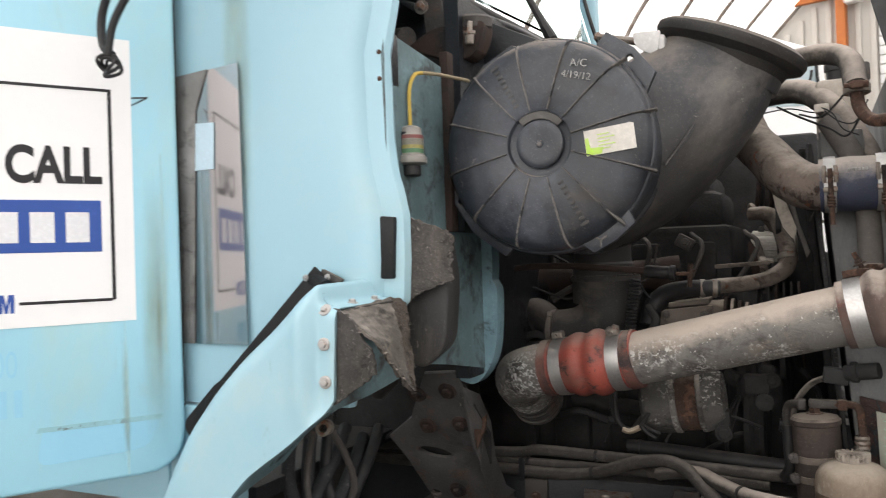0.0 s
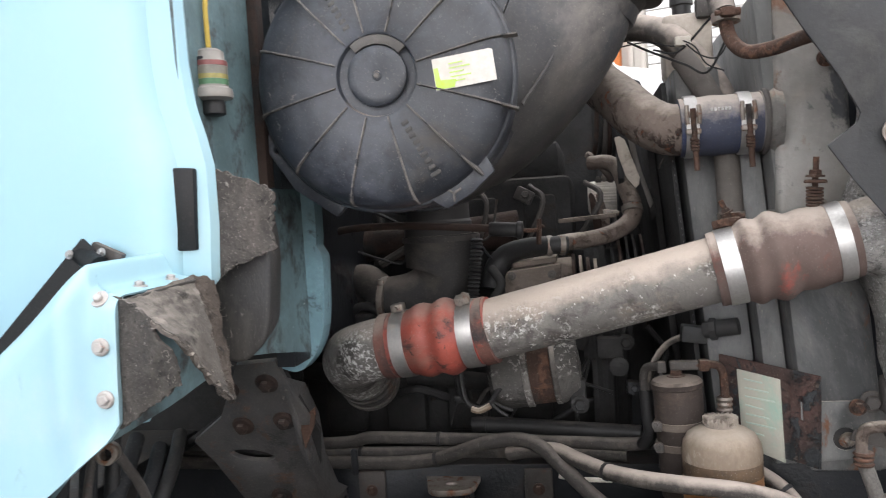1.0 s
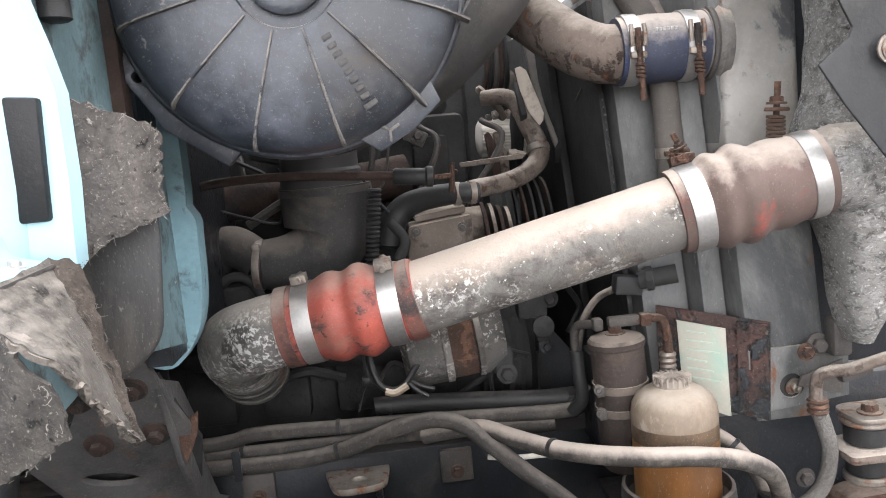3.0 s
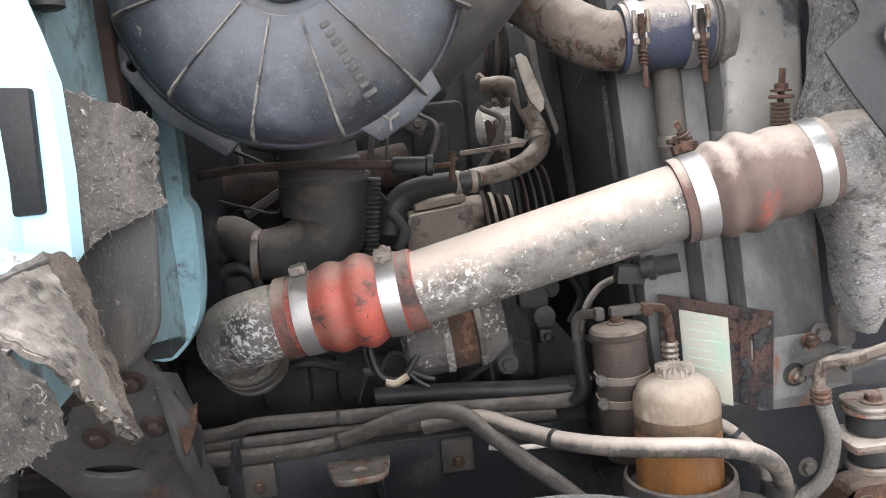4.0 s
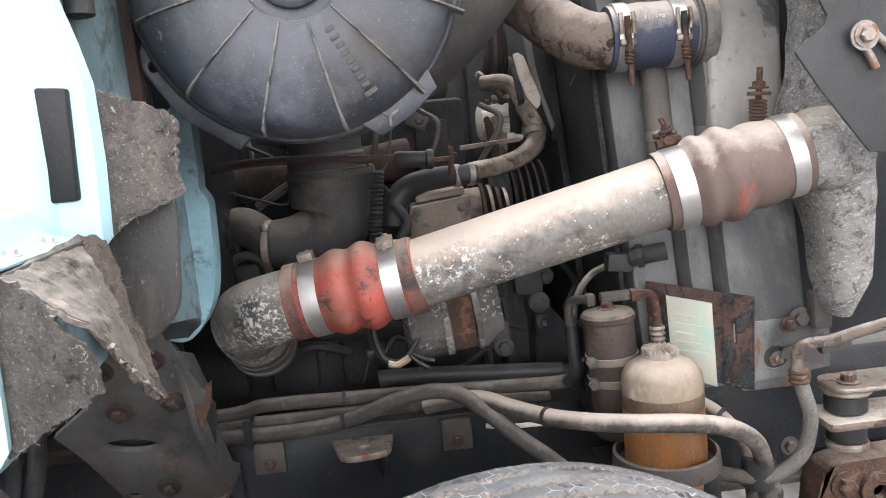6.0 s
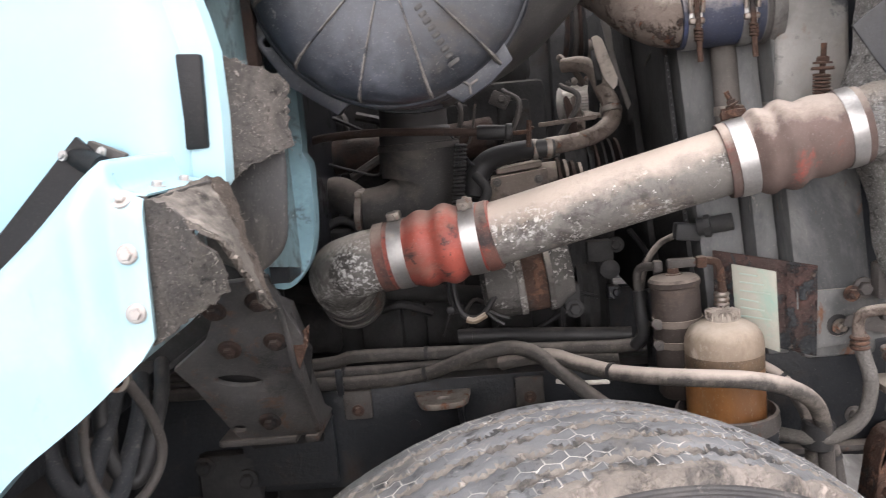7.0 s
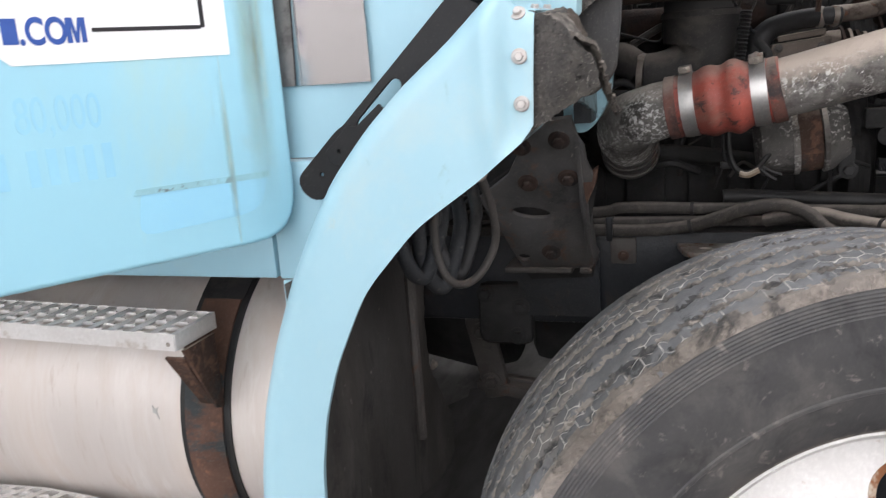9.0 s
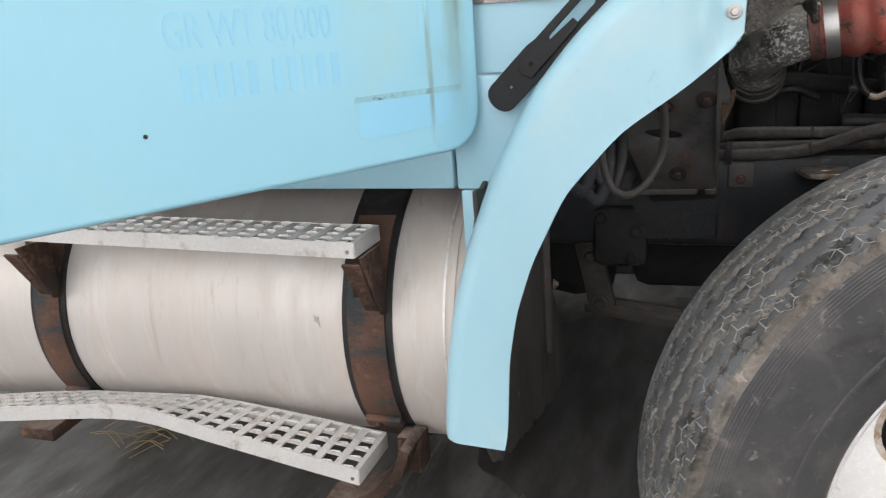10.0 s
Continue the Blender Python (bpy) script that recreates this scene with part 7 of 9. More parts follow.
    part("outlet_collar", lathe([(0.064, 1.345), (0.07, 1.35), (0.07, 1.375), (0.066, 1.38), (0.066, 1.44), (0.0, 1.44)], (-0.452, 1.84, 0), (0, 0, 1), 40), surf("hazy_grey_collar", (0.036, 0.035, 0.035), (0.055, 0.052, 0.05), 0.6, 0, 12, 0.05), t, "grey outlet collar")
    part("mount_band", ring_band((FC.x, 1.62, FC.z), (0, 1, 0), 0.188, 0.04, 0.004, 64), BLACK_STEEL, t)
    part("mount_foot", box((-0.56, 1.62, 1.50), (0.14, 0.05, 0.02), 0.004, (0, 35, 0)), BLACK_STEEL, t)


air_cleaner()


def radiator():
    t = thing("radiator", (0.2, 2.1, 0.9), "weathered grey radiator side tank with rust patches and strips", "radiator")
    lean = 0.075

    def px(x, z):
        return x + (1.4 - z) * lean

    def panel(name, x0, x1, z0, z1, y, th, mat, bev=0.003, label=""):
        return part(name, plate([(px(x0, z0), z0), (px(x1, z0), z0), (px(x1, z1), z1), (px(x0, z1), z1)], (0, y + th, 0), (1, 0, 0), (0, 0, 1), th, bev), mat, t, label)
    side = panel("side_tank", 0.152, 0.277, 0.93, 1.72, 1.6, 0.9, GREY_PAINT, 0.012)
    panel("side_strip", 0.11, 0.147, 0.93, 1.5, 1.645, 0.8, GREY_PAINT, 0.004)
    panel("core_frame", 0.028, 0.104, 0.93, 1.62, 1.69, 0.8, GREY_PAINT, 0.004)
    panel("core", 0.006, 0.015, 0.93, 1.6, 1.70, 0.75, ENGINE, 0.002)
    panel("shroud", -0.012, 0.004, 0.93, 1.62, 1.95, 0.6, ENGINE, 0.004, "black fan shroud")
    for k in range(26):
        part("fin", box((px(0.012, 1.16 + k * 0.012), 1.72, 1.16 + k * 0.012), (0.003, 0.05, 0.003)), BLACK_STEEL, t)
    # inlet neck with a rust stain
    part("inlet_neck", lathe([(0.05, 0.0), (0.051, 0.012), (0.056, 0.018), (0.056, 0.03), (0.0, 0.03)], (0.138, 1.625, 1.513), (1, 0, -0.02), 40), surf("rusty_grey_neck", (0.12, 0.117, 0.112), (0.17, 0.16, 0.145), 0.8, 0, 9, 0.3, 130, patches=[((0.2, 0.09, 0.05), 14, 0.53, 0.6, 0.95, 0), ((0.08, 0.075, 0.07), 12, 0.58, 0.66, 0.9, 0)], dust=((0.34, 0.31, 0.26), 0.6, 1.2)), side)
    head = plate([(0.154, 1.33), (0.27, 1.33), (0.268, 1.72), (0.16, 1.72)], (0, 1.85, 0), (1, 0, 0), (0, 0, 1), 0.262, 0.012, seg=3)
    part("tank_head", head, surf("peeling_tank_paint", (0.27, 0.262, 0.248), (0.36, 0.345, 0.32), 0.7, 0, 7, 0.4, 130, patches=[((0.09, 0.094, 0.1), 9, 0.54, 0.6, 0.6, 0), ((0.2, 0.105, 0.065), 12, 0.56, 0.63, 0.95, 0, 5, 0.5, 0.6), ((0.3, 0.275, 0.24), 6, 0.55, 0.7, 0.9, 0)]), side, "peeling grey upper tank")
    part("neck_lip", ring_band((0.144, 1.625, 1.513), (1, 0, -0.02), 0.049, 0.008, 0.005), BROWN_STEEL, side)
    # standing studs with wound wire
    s = thing("spring_stud", (0.19, 1.51, 1.37), "rusty stud with stacked washers by the coupler", "bolt")
    part("stud", join(tube([(0.187, 1.508, 1.36), (0.192, 1.503, 1.444)], 0.0045, 8), bolt((0.19, 1.505, 1.415), (0.05, -0.05, 1), 0.009)), RUST, s)
    for k in range(7):
        part("washer", lathe([(0.009, -0.0025), (0.0125, -0.0015), (0.0125, 0.0015), (0.009, 0.0025)], (0.188 + 0.0002 * k, 1.507, 1.366 + 0.0052 * k), (0.12, -0.05, 1), 18), RUST, s)
    part("plate_washer", lathe([(0.016, 0), (0.0165, 0.002), (0.015, 0.005), (0, 0.005)], (0.19, 1.505, 1.405), (0.05, -0.05, 1), 24), RUST, s)
    # vertical bypass hose between strips
    h = thing("vertical_hose", (0.07, 1.64, 1.32), "dusty grey vertical coolant hose with clamp", "hose")
    part("hose", tube([(0.03, 1.70, 1.64), (0.055, 1.675, 1.592), (0.079, 1.66, 1.535), (0.088, 1.65, 1.461), (0.09, 1.645, 1.40), (0.091, 1.64, 1.349), (0.092, 1.642, 1.29)], 0.021, 18), surf("dusty_grey_rubber", (0.1, 0.092, 0.084), (0.145, 0.132, 0.117), 0.9, 0, 16, 0.2, 200), h)
    clamp(V((0.091, 1.641, 1.358)), V((0.02, 0, -1)), 0.0215, 0.016, (0, -1, 0), h, STEEL_DULL, RUST)
    # rivet and bolt details on the tank
    for x, y, z in ((0.232, 1.58, 1.6), (0.258, 1.575, 1.045)):
        part("tank_bolt", bolt((x, y, z), (0, -1, 0), 0.009, 0.008), RUST, side)
    # closed black disc gives the port its dark inside
    part("port", lathe([(0.021, 0.0), (0.021, 0.003), (0, 0.003)], (0.244, 1.6005, 0.988), (0, -1, 0), 24), RUBBER, side, "black disc painted as the dark of a bolt port")
    part("port_bolt", bolt((0.247, 1.597, 0.986), (0.2, -1, -0.2), 0.009, 0.014), STEEL_DULL, side)
    # lower mount plate with the faded label
    m = thing("mount_plate", (0.11, 1.63, 0.95), "flaking rust-red mount plate with a faded green label", "plate")
    u = V((0.127, -0.085, 0)).normalized()
    part("plate", plate([(0, 0.966), (0.165, 0.942), (0.17, 1.095), (0.135, 1.1), (0, 1.118)], (0.066, 1.675, 0), u, (0, 0, 1), 0.004, 0.001), PAINT_FLAKE, m)
    part("label_plate", plate([(0.037, 0.962), (0.108, 0.944), (0.105, 1.084), (0.032, 1.095)], (0.066, 1.674, 0), u, (0, 0, 1), 0.006, 0.0006), LABEL_PLATE, m, "faded green and cream label")
    for k in range(7):
        z = 1.078 - k * 0.015
        part("label_line", plate([(0.047, z), (0.047 + 0.03 + 0.02 * ((k * 7) % 3) / 2, z - 0.004), (0.047 + 0.03 + 0.02 * ((k * 7) % 3) / 2, z - 0.0015), (0.047, z + 0.0025)], (0.063, 1.672, 0), u, (0, 0, 1), 0.0045), surf("faded_print", (0.32, 0.42, 0.36), (0.4, 0.44, 0.37), 0.7, 0, 30, 0), m)
    part("rust_strip", plate([(0.118, 0.951), (0.162, 0.943), (0.166, 1.093), (0.122, 1.096)], (0.066, 1.6725, 0), u, (0, 0, 1), 0.006, 0.001, holes=[[(0.136, 1.02), (0.141, 1.02), (0.141, 1.06), (0.136, 1.06)]]), PAINT_FLAKE, m)
    part("side_flange", plate([(0.172, 0.947), (0.335, 0.963), (0.335, 1.03), (0.31, 1.05), (0.172, 1.05)], (0, 1.6, 0), (1, 0, 0), (0, 0, 1), 0.006, 0.001, holes=[circle2(0.244, 0.988, 0.019, 20)]), GREY_PAINT, m)


def top_clutter():
    b = thing("header_tank", (0.05, 1.83, 1.6), "beige plastic header tank behind the radiator", "tank")
    part("body", box((0.055, 1.84, 1.68), (0.09, 0.08, 0.12), 0.01), surf("beige_plastic", (0.5, 0.45, 0.38), (0.42, 0.37, 0.3), 0.6, 0, 9, 0.1), b)
    part("neck", lathe([(0.018, 0), (0.018, 0.02), (0.022, 0.022), (0.022, 0.035), (0, 0.036)], (0.05, 1.84, 1.74), (0, 0, 1), 20), RUBBER, b)
    part("lug", box((0.09, 1.8, 1.745), (0.04, 0.03, 0.04), 0.006), BROWN_STEEL, b)
    c = thing("plastic_shield", (-0.27, 1.6, 1.76), "milky white plastic shield clipped to the duct", "shield")
    out = rounded([(-0.297, 1.811), (-0.245, 1.808), (-0.25, 1.78), (-0.253, 1.764), (-0.272, 1.77), (-0.293, 1.785)], [0.004, 0.004, 0.004, 0.006, 0.01, 0.01], 4)
    part("shield", plate(out, (0, 1.5, 0), (1, 0, 0), (0, 0, 1), 0.003, 0.001), surf("milky_plastic", (0.62, 0.61, 0.59), (0.5, 0.49, 0.47), 0.4, 0, 40, 0.05), c)
    part("tab", box((-0.244, 1.515, 1.785), (0.012, 0.04, 0.03), 0.004), surf("milky_plastic", (0.6, 0.59, 0.57), (0.5, 0.49, 0.47), 0.4, 0, 30, 0), c)
    w = thing("wire_pigtail", (0.04, 1.62, 1.66), "bare wire ends and connector over the hose", "wire")
    for k, pts in enumerate(([(-0.1, 1.64, 1.655), (-0.04, 1.63, 1.66), (0.0, 1.6, 1.645), (0.02, 1.58, 1.64)], [(0.02, 1.58, 1.645), (0.045, 1.57, 1.62), (0.07, 1.56, 1.615), (0.09, 1.55, 1.65)], [(0.015, 1.58, 1.65), (0.035, 1.57, 1.635), (0.05, 1.56, 1.605), (0.075, 1.55, 1.59)])):
        part("wire", tube(pts, 0.0013, 6), RUBBER, w)
    part("connector", box((0.018, 1.585, 1.648), (0.025, 0.015, 0.015), 0.003), WHITE_FILTER, w, "pale connector")


radiator()
top_clutter()


def aftercooler():
    t = thing("aftercooler_tank", (0.27, 1.52, 1.08), "white-corroded cast aluminium cooler end tank", "cooler tank")
    rows = [(1.065, 0.318, 0.012, 0.025), (1.09, 0.316, 0.022, 0.04), (1.126, 0.322, 0.036, 0.05), (1.195, 0.321, 0.038, 0.058), (1.25, 0.313, 0.05, 0.062), (1.32, 0.302, 0.06, 0.065), (1.373, 0.296, 0.056, 0.064), (1.424, 0.302, 0.043, 0.06), (1.507, 0.306, 0.038, 0.058), (1.58, 0.302, 0.04, 0.055), (1.70, 0.305, 0.04, 0.055), (1.8, 0.31, 0.038, 0.05)]
    bm = bmesh.new()
    rings = []
    zz = np.linspace(rows[0][0], rows[-1][0], 60)
    for z in zz:
        x, a, b = (float(np.interp(z, [r[0] for r in rows], [r[i] for r in rows])) for i in (1, 2, 3))
        ring = []
        for k in range(28):
            an = 2 * math.pi * k / 28
            c, s = math.cos(an), math.sin(an)
            q = 0.7
            ring.append(bm.verts.new((x + a * math.copysign(abs(c) ** q, c) + 0.003 * noise.noise(V((an * 2, z * 24, 0))), 1.54 + b * math.copysign(abs(s) ** q, s), z)))
        rings.append(ring)
    for a, b in zip(rings, rings[1:]):
        for k in range(28):
            bm.faces.new((a[k], a[(k + 1) % 28], b[(k + 1) % 28], b[k]))
    bm.faces.new(rings[0][::-1])
    bm.faces.new(rings[-1])
    part("end_tank", bm, ALU_CAST, t)
    part("neck", tube([PD - V((0.02, -0.002, 0.004)), PD, V((0.255, 1.484, 1.324)), V((0.29, 1.51, 1.322))], [0.05, 0.051, 0.056, 0.07], 40, 6), ALU_CAST, t)
    part("foot_lug", join(box((0.308, 1.575, 1.065), (0.03, 0.03, 0.06), 0.006), bolt((0.283, 1.588, 1.05), (0, -1, 0), 0.012, 0.004)), BROWN_STEEL, t)
    # dark sheet over the tank, held by a big bolt and rod
    d = thing("splash_sheet", (0.3, 1.37, 1.33), "dark grey rubber splash sheet with a big washer bolt", "splash sheet")
    out = [(0.115, 1.66), (0.15, 1.60), (0.185, 1.545), (0.211, 1.493), (0.207, 1.481), (0.169, 1.453), (0.2, 1.405), (0.236, 1.357), (0.262, 1.322), (0.295, 1.318), (0.42, 1.33), (0.5, 1.35), (0.5, 1.8), (0.08, 1.8)]
    part("sheet", plate(out, (0, 1.366, 0), (1, 0, 0), (0, 0, 1), 0.005, 0.001), GREY_DARK, d)
    part("bolt", join(bolt((0.249, 1.346, 1.464), (0, -1, 0), 0.0095, 0.003), lathe([(0.018, 0), (0.018, 0.003), (0, 0.003)], (0.249, 1.349, 1.464), (0, -1, 0), 28)), STEEL_DULL, d)
    part("hook_rod", tube([(0.252, 1.356, 1.473), (0.272, 1.354, 1.46), (0.3, 1.354, 1.425), (0.33, 1.354, 1.37)], 0.005, 10), STEEL_DULL, d)
    part("stud_end", tube([(0.247, 1.356, 1.458), (0.258, 1.354, 1.442), (0.267, 1.354, 1.424)], 0.005, 10), STEEL_DULL, d)
    b = thing("inner_splash_panel", (0.45, 1.57, 0.97), "black plastic panel beside the cooler", "panel")
    part("panel", plate([(0.27, 1.0), (0.62, 1.0), (0.62, 1.8), (0.27, 1.8)], (0, 1.66, 0), (1, 0, 0), (0, 0, 1), 0.02, 0.004), BLACK_STEEL, b)
    for z in (1.33, 1.28, 1.23):
        part("panel_screw", bolt((0.318, 1.64, z), (0, -1, 0), 0.005), STEEL_DULL, b)


aftercooler()


def upper_hose():
    t = thing("upper_coolant_pipe", (0.0, 1.6, 1.5), "flaking rusty coolant pipe joined by a blue silicone hose", "pipe")
    part("pipe", tube([(-0.15, 1.93, 1.82), (-0.14, 1.87, 1.7), (-0.118, 1.815, 1.632), (-0.082, 1.742, 1.585), (-0.047, 1.68, 1.54), (-0.012, 1.642, 1.514), (0.02, 1.626, 1.509), (0.04, 1.625, 1.51)], 0.043, 36, 8, 0.008), RUST_DUST, t)
    hose = part("hose", lathe([(0.044, 0), (0.0485, 0), (0.049, 0.002), (0.049, 0.03), (0.0505, 0.05), (0.049, 0.075), (0.049, 0.128), (0.0485, 0.13), (0.044, 0.13)], (0.01, 1.625, 1.511), (1, 0, 0.01), 44), BLUE_SILICONE, t, "blue silicone hose, dusty on top")
    for x in (0.027, 0.112):
        c = V((x, 1.625, 1.512))
        b = part("clamp_band", ring_band(c, (1, 0, 0), 0.05, 0.02, 0.0016), STEEL, hose, "bright T-bolt clamp band")
        f = c + V((0, -0.053, 0.0))
        part("saddle", join(box(f + V((0, 0.001, 0.016)), (0.022, 0.008, 0.01), 0.003), box(f + V((0, -0.001, -0.012)), (0.024, 0.01, 0.01), 0.003), tube([f + V((-0.009, -0.003, 0.03)), f + V((-0.01, -0.006, 0.015)), f + V((-0.009, -0.005, 0.0))], 0.0035, 8), tube([f + V((0.009, -0.003, 0.03)), f + V((0.01, -0.006, 0.015)), f + V((0.009, -0.005, 0.0))], 0.0035, 8)), STEEL_DULL, b)
        part("t_bolt", tube([f + V((0, -0.004, 0.025)), f + V((0.002, -0.006, -0.075))], 0.0045, 10), RUST, b, "long rusty T-bolt")
        for k in range(4):
            part("coil", lathe([(0.0045, -0.0025), (0.0072, -0.0015), (0.0072, 0.0015), (0.0045, 0.0025)], f + V((0.0008, -0.005, -0.026 - 0.0052 * k)), (0.25, 0.1, 1), 16), RUST, b)
    for s in range(6):
        part("hose_print", box((0.058 + 0.0055 * s, 1.5785, 1.534), (0.004, 0.002, 0.005), 0.0005, (25, 0, 0)), CHALK, hose)
    # two grey hoses behind, over the top of the radiator
    for pts, r in (([(-0.14, 1.95, 1.74), (-0.03, 1.9, 1.74), (0.03, 1.8, 1.69), (0.09, 1.72, 1.58), (0.1, 1.7, 1.5)], 0.026), ([(-0.2, 1.8, 1.70), (-0.1, 1.72, 1.745), (0.0, 1.62, 1.752), (0.06, 1.55, 1.725), (0.07, 1.5, 1.665)], 0.019)):
        g = thing("heater_hose", pts[2], "dusty grey rubber hose over the radiator", "hose", "heater hoses")
        part("hose", tube(pts, r, 16), RUBBER_GREY, g)
    g = thing("rusty_drain_pipe", (0.12, 1.42, 1.6), "thin rusty steel pipe on the radiator", "pipe")
    part("pipe", tube([(0.07, 1.5, 1.675), (0.073, 1.485, 1.63), (0.09, 1.46, 1.602), (0.12, 1.43, 1.598), (0.15, 1.40, 1.603), (0.19, 1.38, 1.61)], 0.0105, 14), RUST, g)
    clamp(V((0.071, 1.495, 1.66)), V((0, -0.1, -1)), 0.0195, 0.014, (0, -1, 0), g, STEEL_DULL, RUST)
    w = thing("loose_wire", (0.0, 1.66, 1.6), "thin dark wire hanging between hoses", "wire")
    part("wire", tube([(-0.06, 1.72, 1.68), (-0.02, 1.68, 1.65), (0.03, 1.65, 1.62), (0.06, 1.62, 1.6), (0.09, 1.6, 1.65)], 0.0022, 6), RUBBER, w)
    part("wire", tube([(-0.02, 1.68, 1.655), (0.02, 1.66, 1.645), (0.07, 1.62, 1.69)], 0.002, 6), RUBBER, w)


upper_hose()


def coolant_bottle():
    t = thing("fluid_bottle", (0.046, 1.563, 0.8), "cream and amber plastic fluid bottle with white ribbed cap", "bottle")
    o = (0.046, 1.563, 0)
    part("shoulder", lathe([(0.0628, 0.968), (0.063, 0.98), (0.061, 0.995), (0.054, 1.008), (0.042, 1.016), (0.028, 1.02), (0.024, 1.023), (0, 1.023)], o, (0, 0, 1), 48), BOTTLE_TOP, t, "dusty cream upper half")
    part("level_band", lathe([(0.0627, 0.944), (0.0629, 0.95), (0.0629, 0.963), (0.0626, 0.969)], o, (0, 0, 1), 48), AMBER_DARK, t, "dark level stain")
    part("body", lathe([(0, 0.8), (0.054, 0.8), (0.061, 0.81), (0.063, 0.83), (0.0632, 0.9), (0.0627, 0.945)], o, (0, 0, 1), 48), AMBER, t, "amber stained lower half")
    part("cap", lathe([(0.024, 1.015), (0.0255, 1.019), (0.0255, 1.032), (0.023, 1.034), (0.012, 1.035), (0, 1.0355)], o, (0, 0, 1), 48), WHITE_PLASTIC, t, "dusty white finned screw cap")
    for k in range(20):
        a = 2 * math.pi * k / 20
        part("cap_rib", box((o[0] + 0.0195 * math.cos(a), o[1] + 0.0195 * math.sin(a), 1.031), (0.017, 0.0034, 0.013), 0.0012, (0, 0, math.degrees(a))), WHITE_PLASTIC, t)
    h = thing("bottle_cradle", (0.046, 1.563, 0.78), "dusty black cradle ring holding the bottle", "bracket")
    part("ring", lathe([(0.064, 0.835), (0.082, 0.842), (0.084, 0.848), (0.082, 0.87), (0.077, 0.872), (0.075, 0.852), (0.063, 0.846)], o, (0, 0, 1), 40), BROWN_STEEL, h)
    part("tray", lathe([(0.0, 0.785), (0.07, 0.785), (0.074, 0.8), (0.074, 0.81), (0.066, 0.799), (0, 0.799)], o, (0, 0, 1), 40), BLACK_STEEL, h)
    part("arm", join(box((0.0, 1.66, 0.79), (0.05, 0.24, 0.012), 0.003), box((0.1, 1.53, 0.815), (0.03, 0.03, 0.06), 0.004)), BLACK_STEEL, h)


coolant_bottle()


def canister():
    t = thing("filter_canister", (-0.01, 1.64, 0.87), "rusty brown steel filter canister with strap bands and fittings", "canister")
    o = V((-0.004, 1.64, 0.87))
    ax = V((-0.04, 0, 1)).normalized()
    part("can", lathe([(0, 0), (0.036, 0.002), (0.0415, 0.01), (0.0415, 0.198), (0.044, 0.2), (0.044, 0.208), (0.04, 0.213), (0.018, 0.218), (0, 0.219)], o, ax, 40), CANISTER, t)
    part("top_nut", bolt(o + ax * 0.217, ax, 0.0105), RUST, t)
    for h in (0.137, 0.1):
        c = o + ax * h
        b = part("strap_band", ring_band(c, ax, 0.042, 0.012, 0.0014), TAN_METAL, t, "dull strap band")
        part("strap_screw", join(box(c + V((-0.04, -0.024, 0)), (0.014, 0.02, 0.016), 0.003), bolt(c + V((-0.044, -0.034, 0.004)), (-0.2, -1, 0.2), 0.0045)), BROWN_STEEL, b)
    part("fitting", join(tube([(-0.062, 1.70, 1.04), (-0.064, 1.70, 1.075), (-0.057, 1.69, 1.094), (-0.035, 1.66, 1.1)], 0.0075, 12), box((0.002, 1.642, 1.106), (0.05, 0.018, 0.016), 0.004), box((-0.035, 1.66, 1.1), (0.016, 0.02, 0.02), 0.004)), BROWN_STEEL, t, "rusty pipe fittings")
    part("elbow_line", join(tube([(0.02, 1.64, 1.106), (0.05, 1.635, 1.107), (0.062, 1.63, 1.098), (0.065, 1.625, 1.06), (0.066, 1.624, 1.02)], 0.007, 12), box((0.034, 1.638, 1.106), (0.018, 0.02, 0.02), 0.004)), RUST, t)
    part("line_collar", join(*[lathe([(0.0115, 0), (0.0135, 0.004), (0.0115, 0.008)], (0.064, 1.628, 1.018 + k * 0.009), (0, 0, 1), 14) for k in range(4)]), STEEL_DULL, t)
    part("feed_hose", tube([(-0.062, 1.70, 1.05), (-0.06, 1.695, 1.0), (-0.058, 1.695, 0.97), (-0.072, 1.71, 0.945)], 0.0115, 12), RUBBER, t)
    part("mount", box((-0.01, 1.72, 0.96), (0.06, 0.1, 0.16), 0.006), BLACK_STEEL, t)
    p = thing("wire_connector", (0.07, 1.68, 1.165), "grey plastic wire connector plug", "connector")
    part("plug", join(box((0.026, 1.69, 1.152), (0.045, 0.03, 0.03), 0.004, (0, 8, 0)), tube([(0.043, 1.68, 1.159), (0.098, 1.66, 1.168)], 0.015, 12), lathe([(0.02, 0), (0.02, 0.01), (0.015, 0.012)], (0.053, 1.676, 1.161), (1, -0.3, 0.1), 8)), GREY_DARK, p)
    part("lead", tube([(0.008, 1.7, 1.146), (-0.02, 1.71, 1.13), (-0.045, 1.71, 1.095), (-0.06, 1.7, 1.04)], 0.006, 10), RUBBER_GREY, p)


canister()


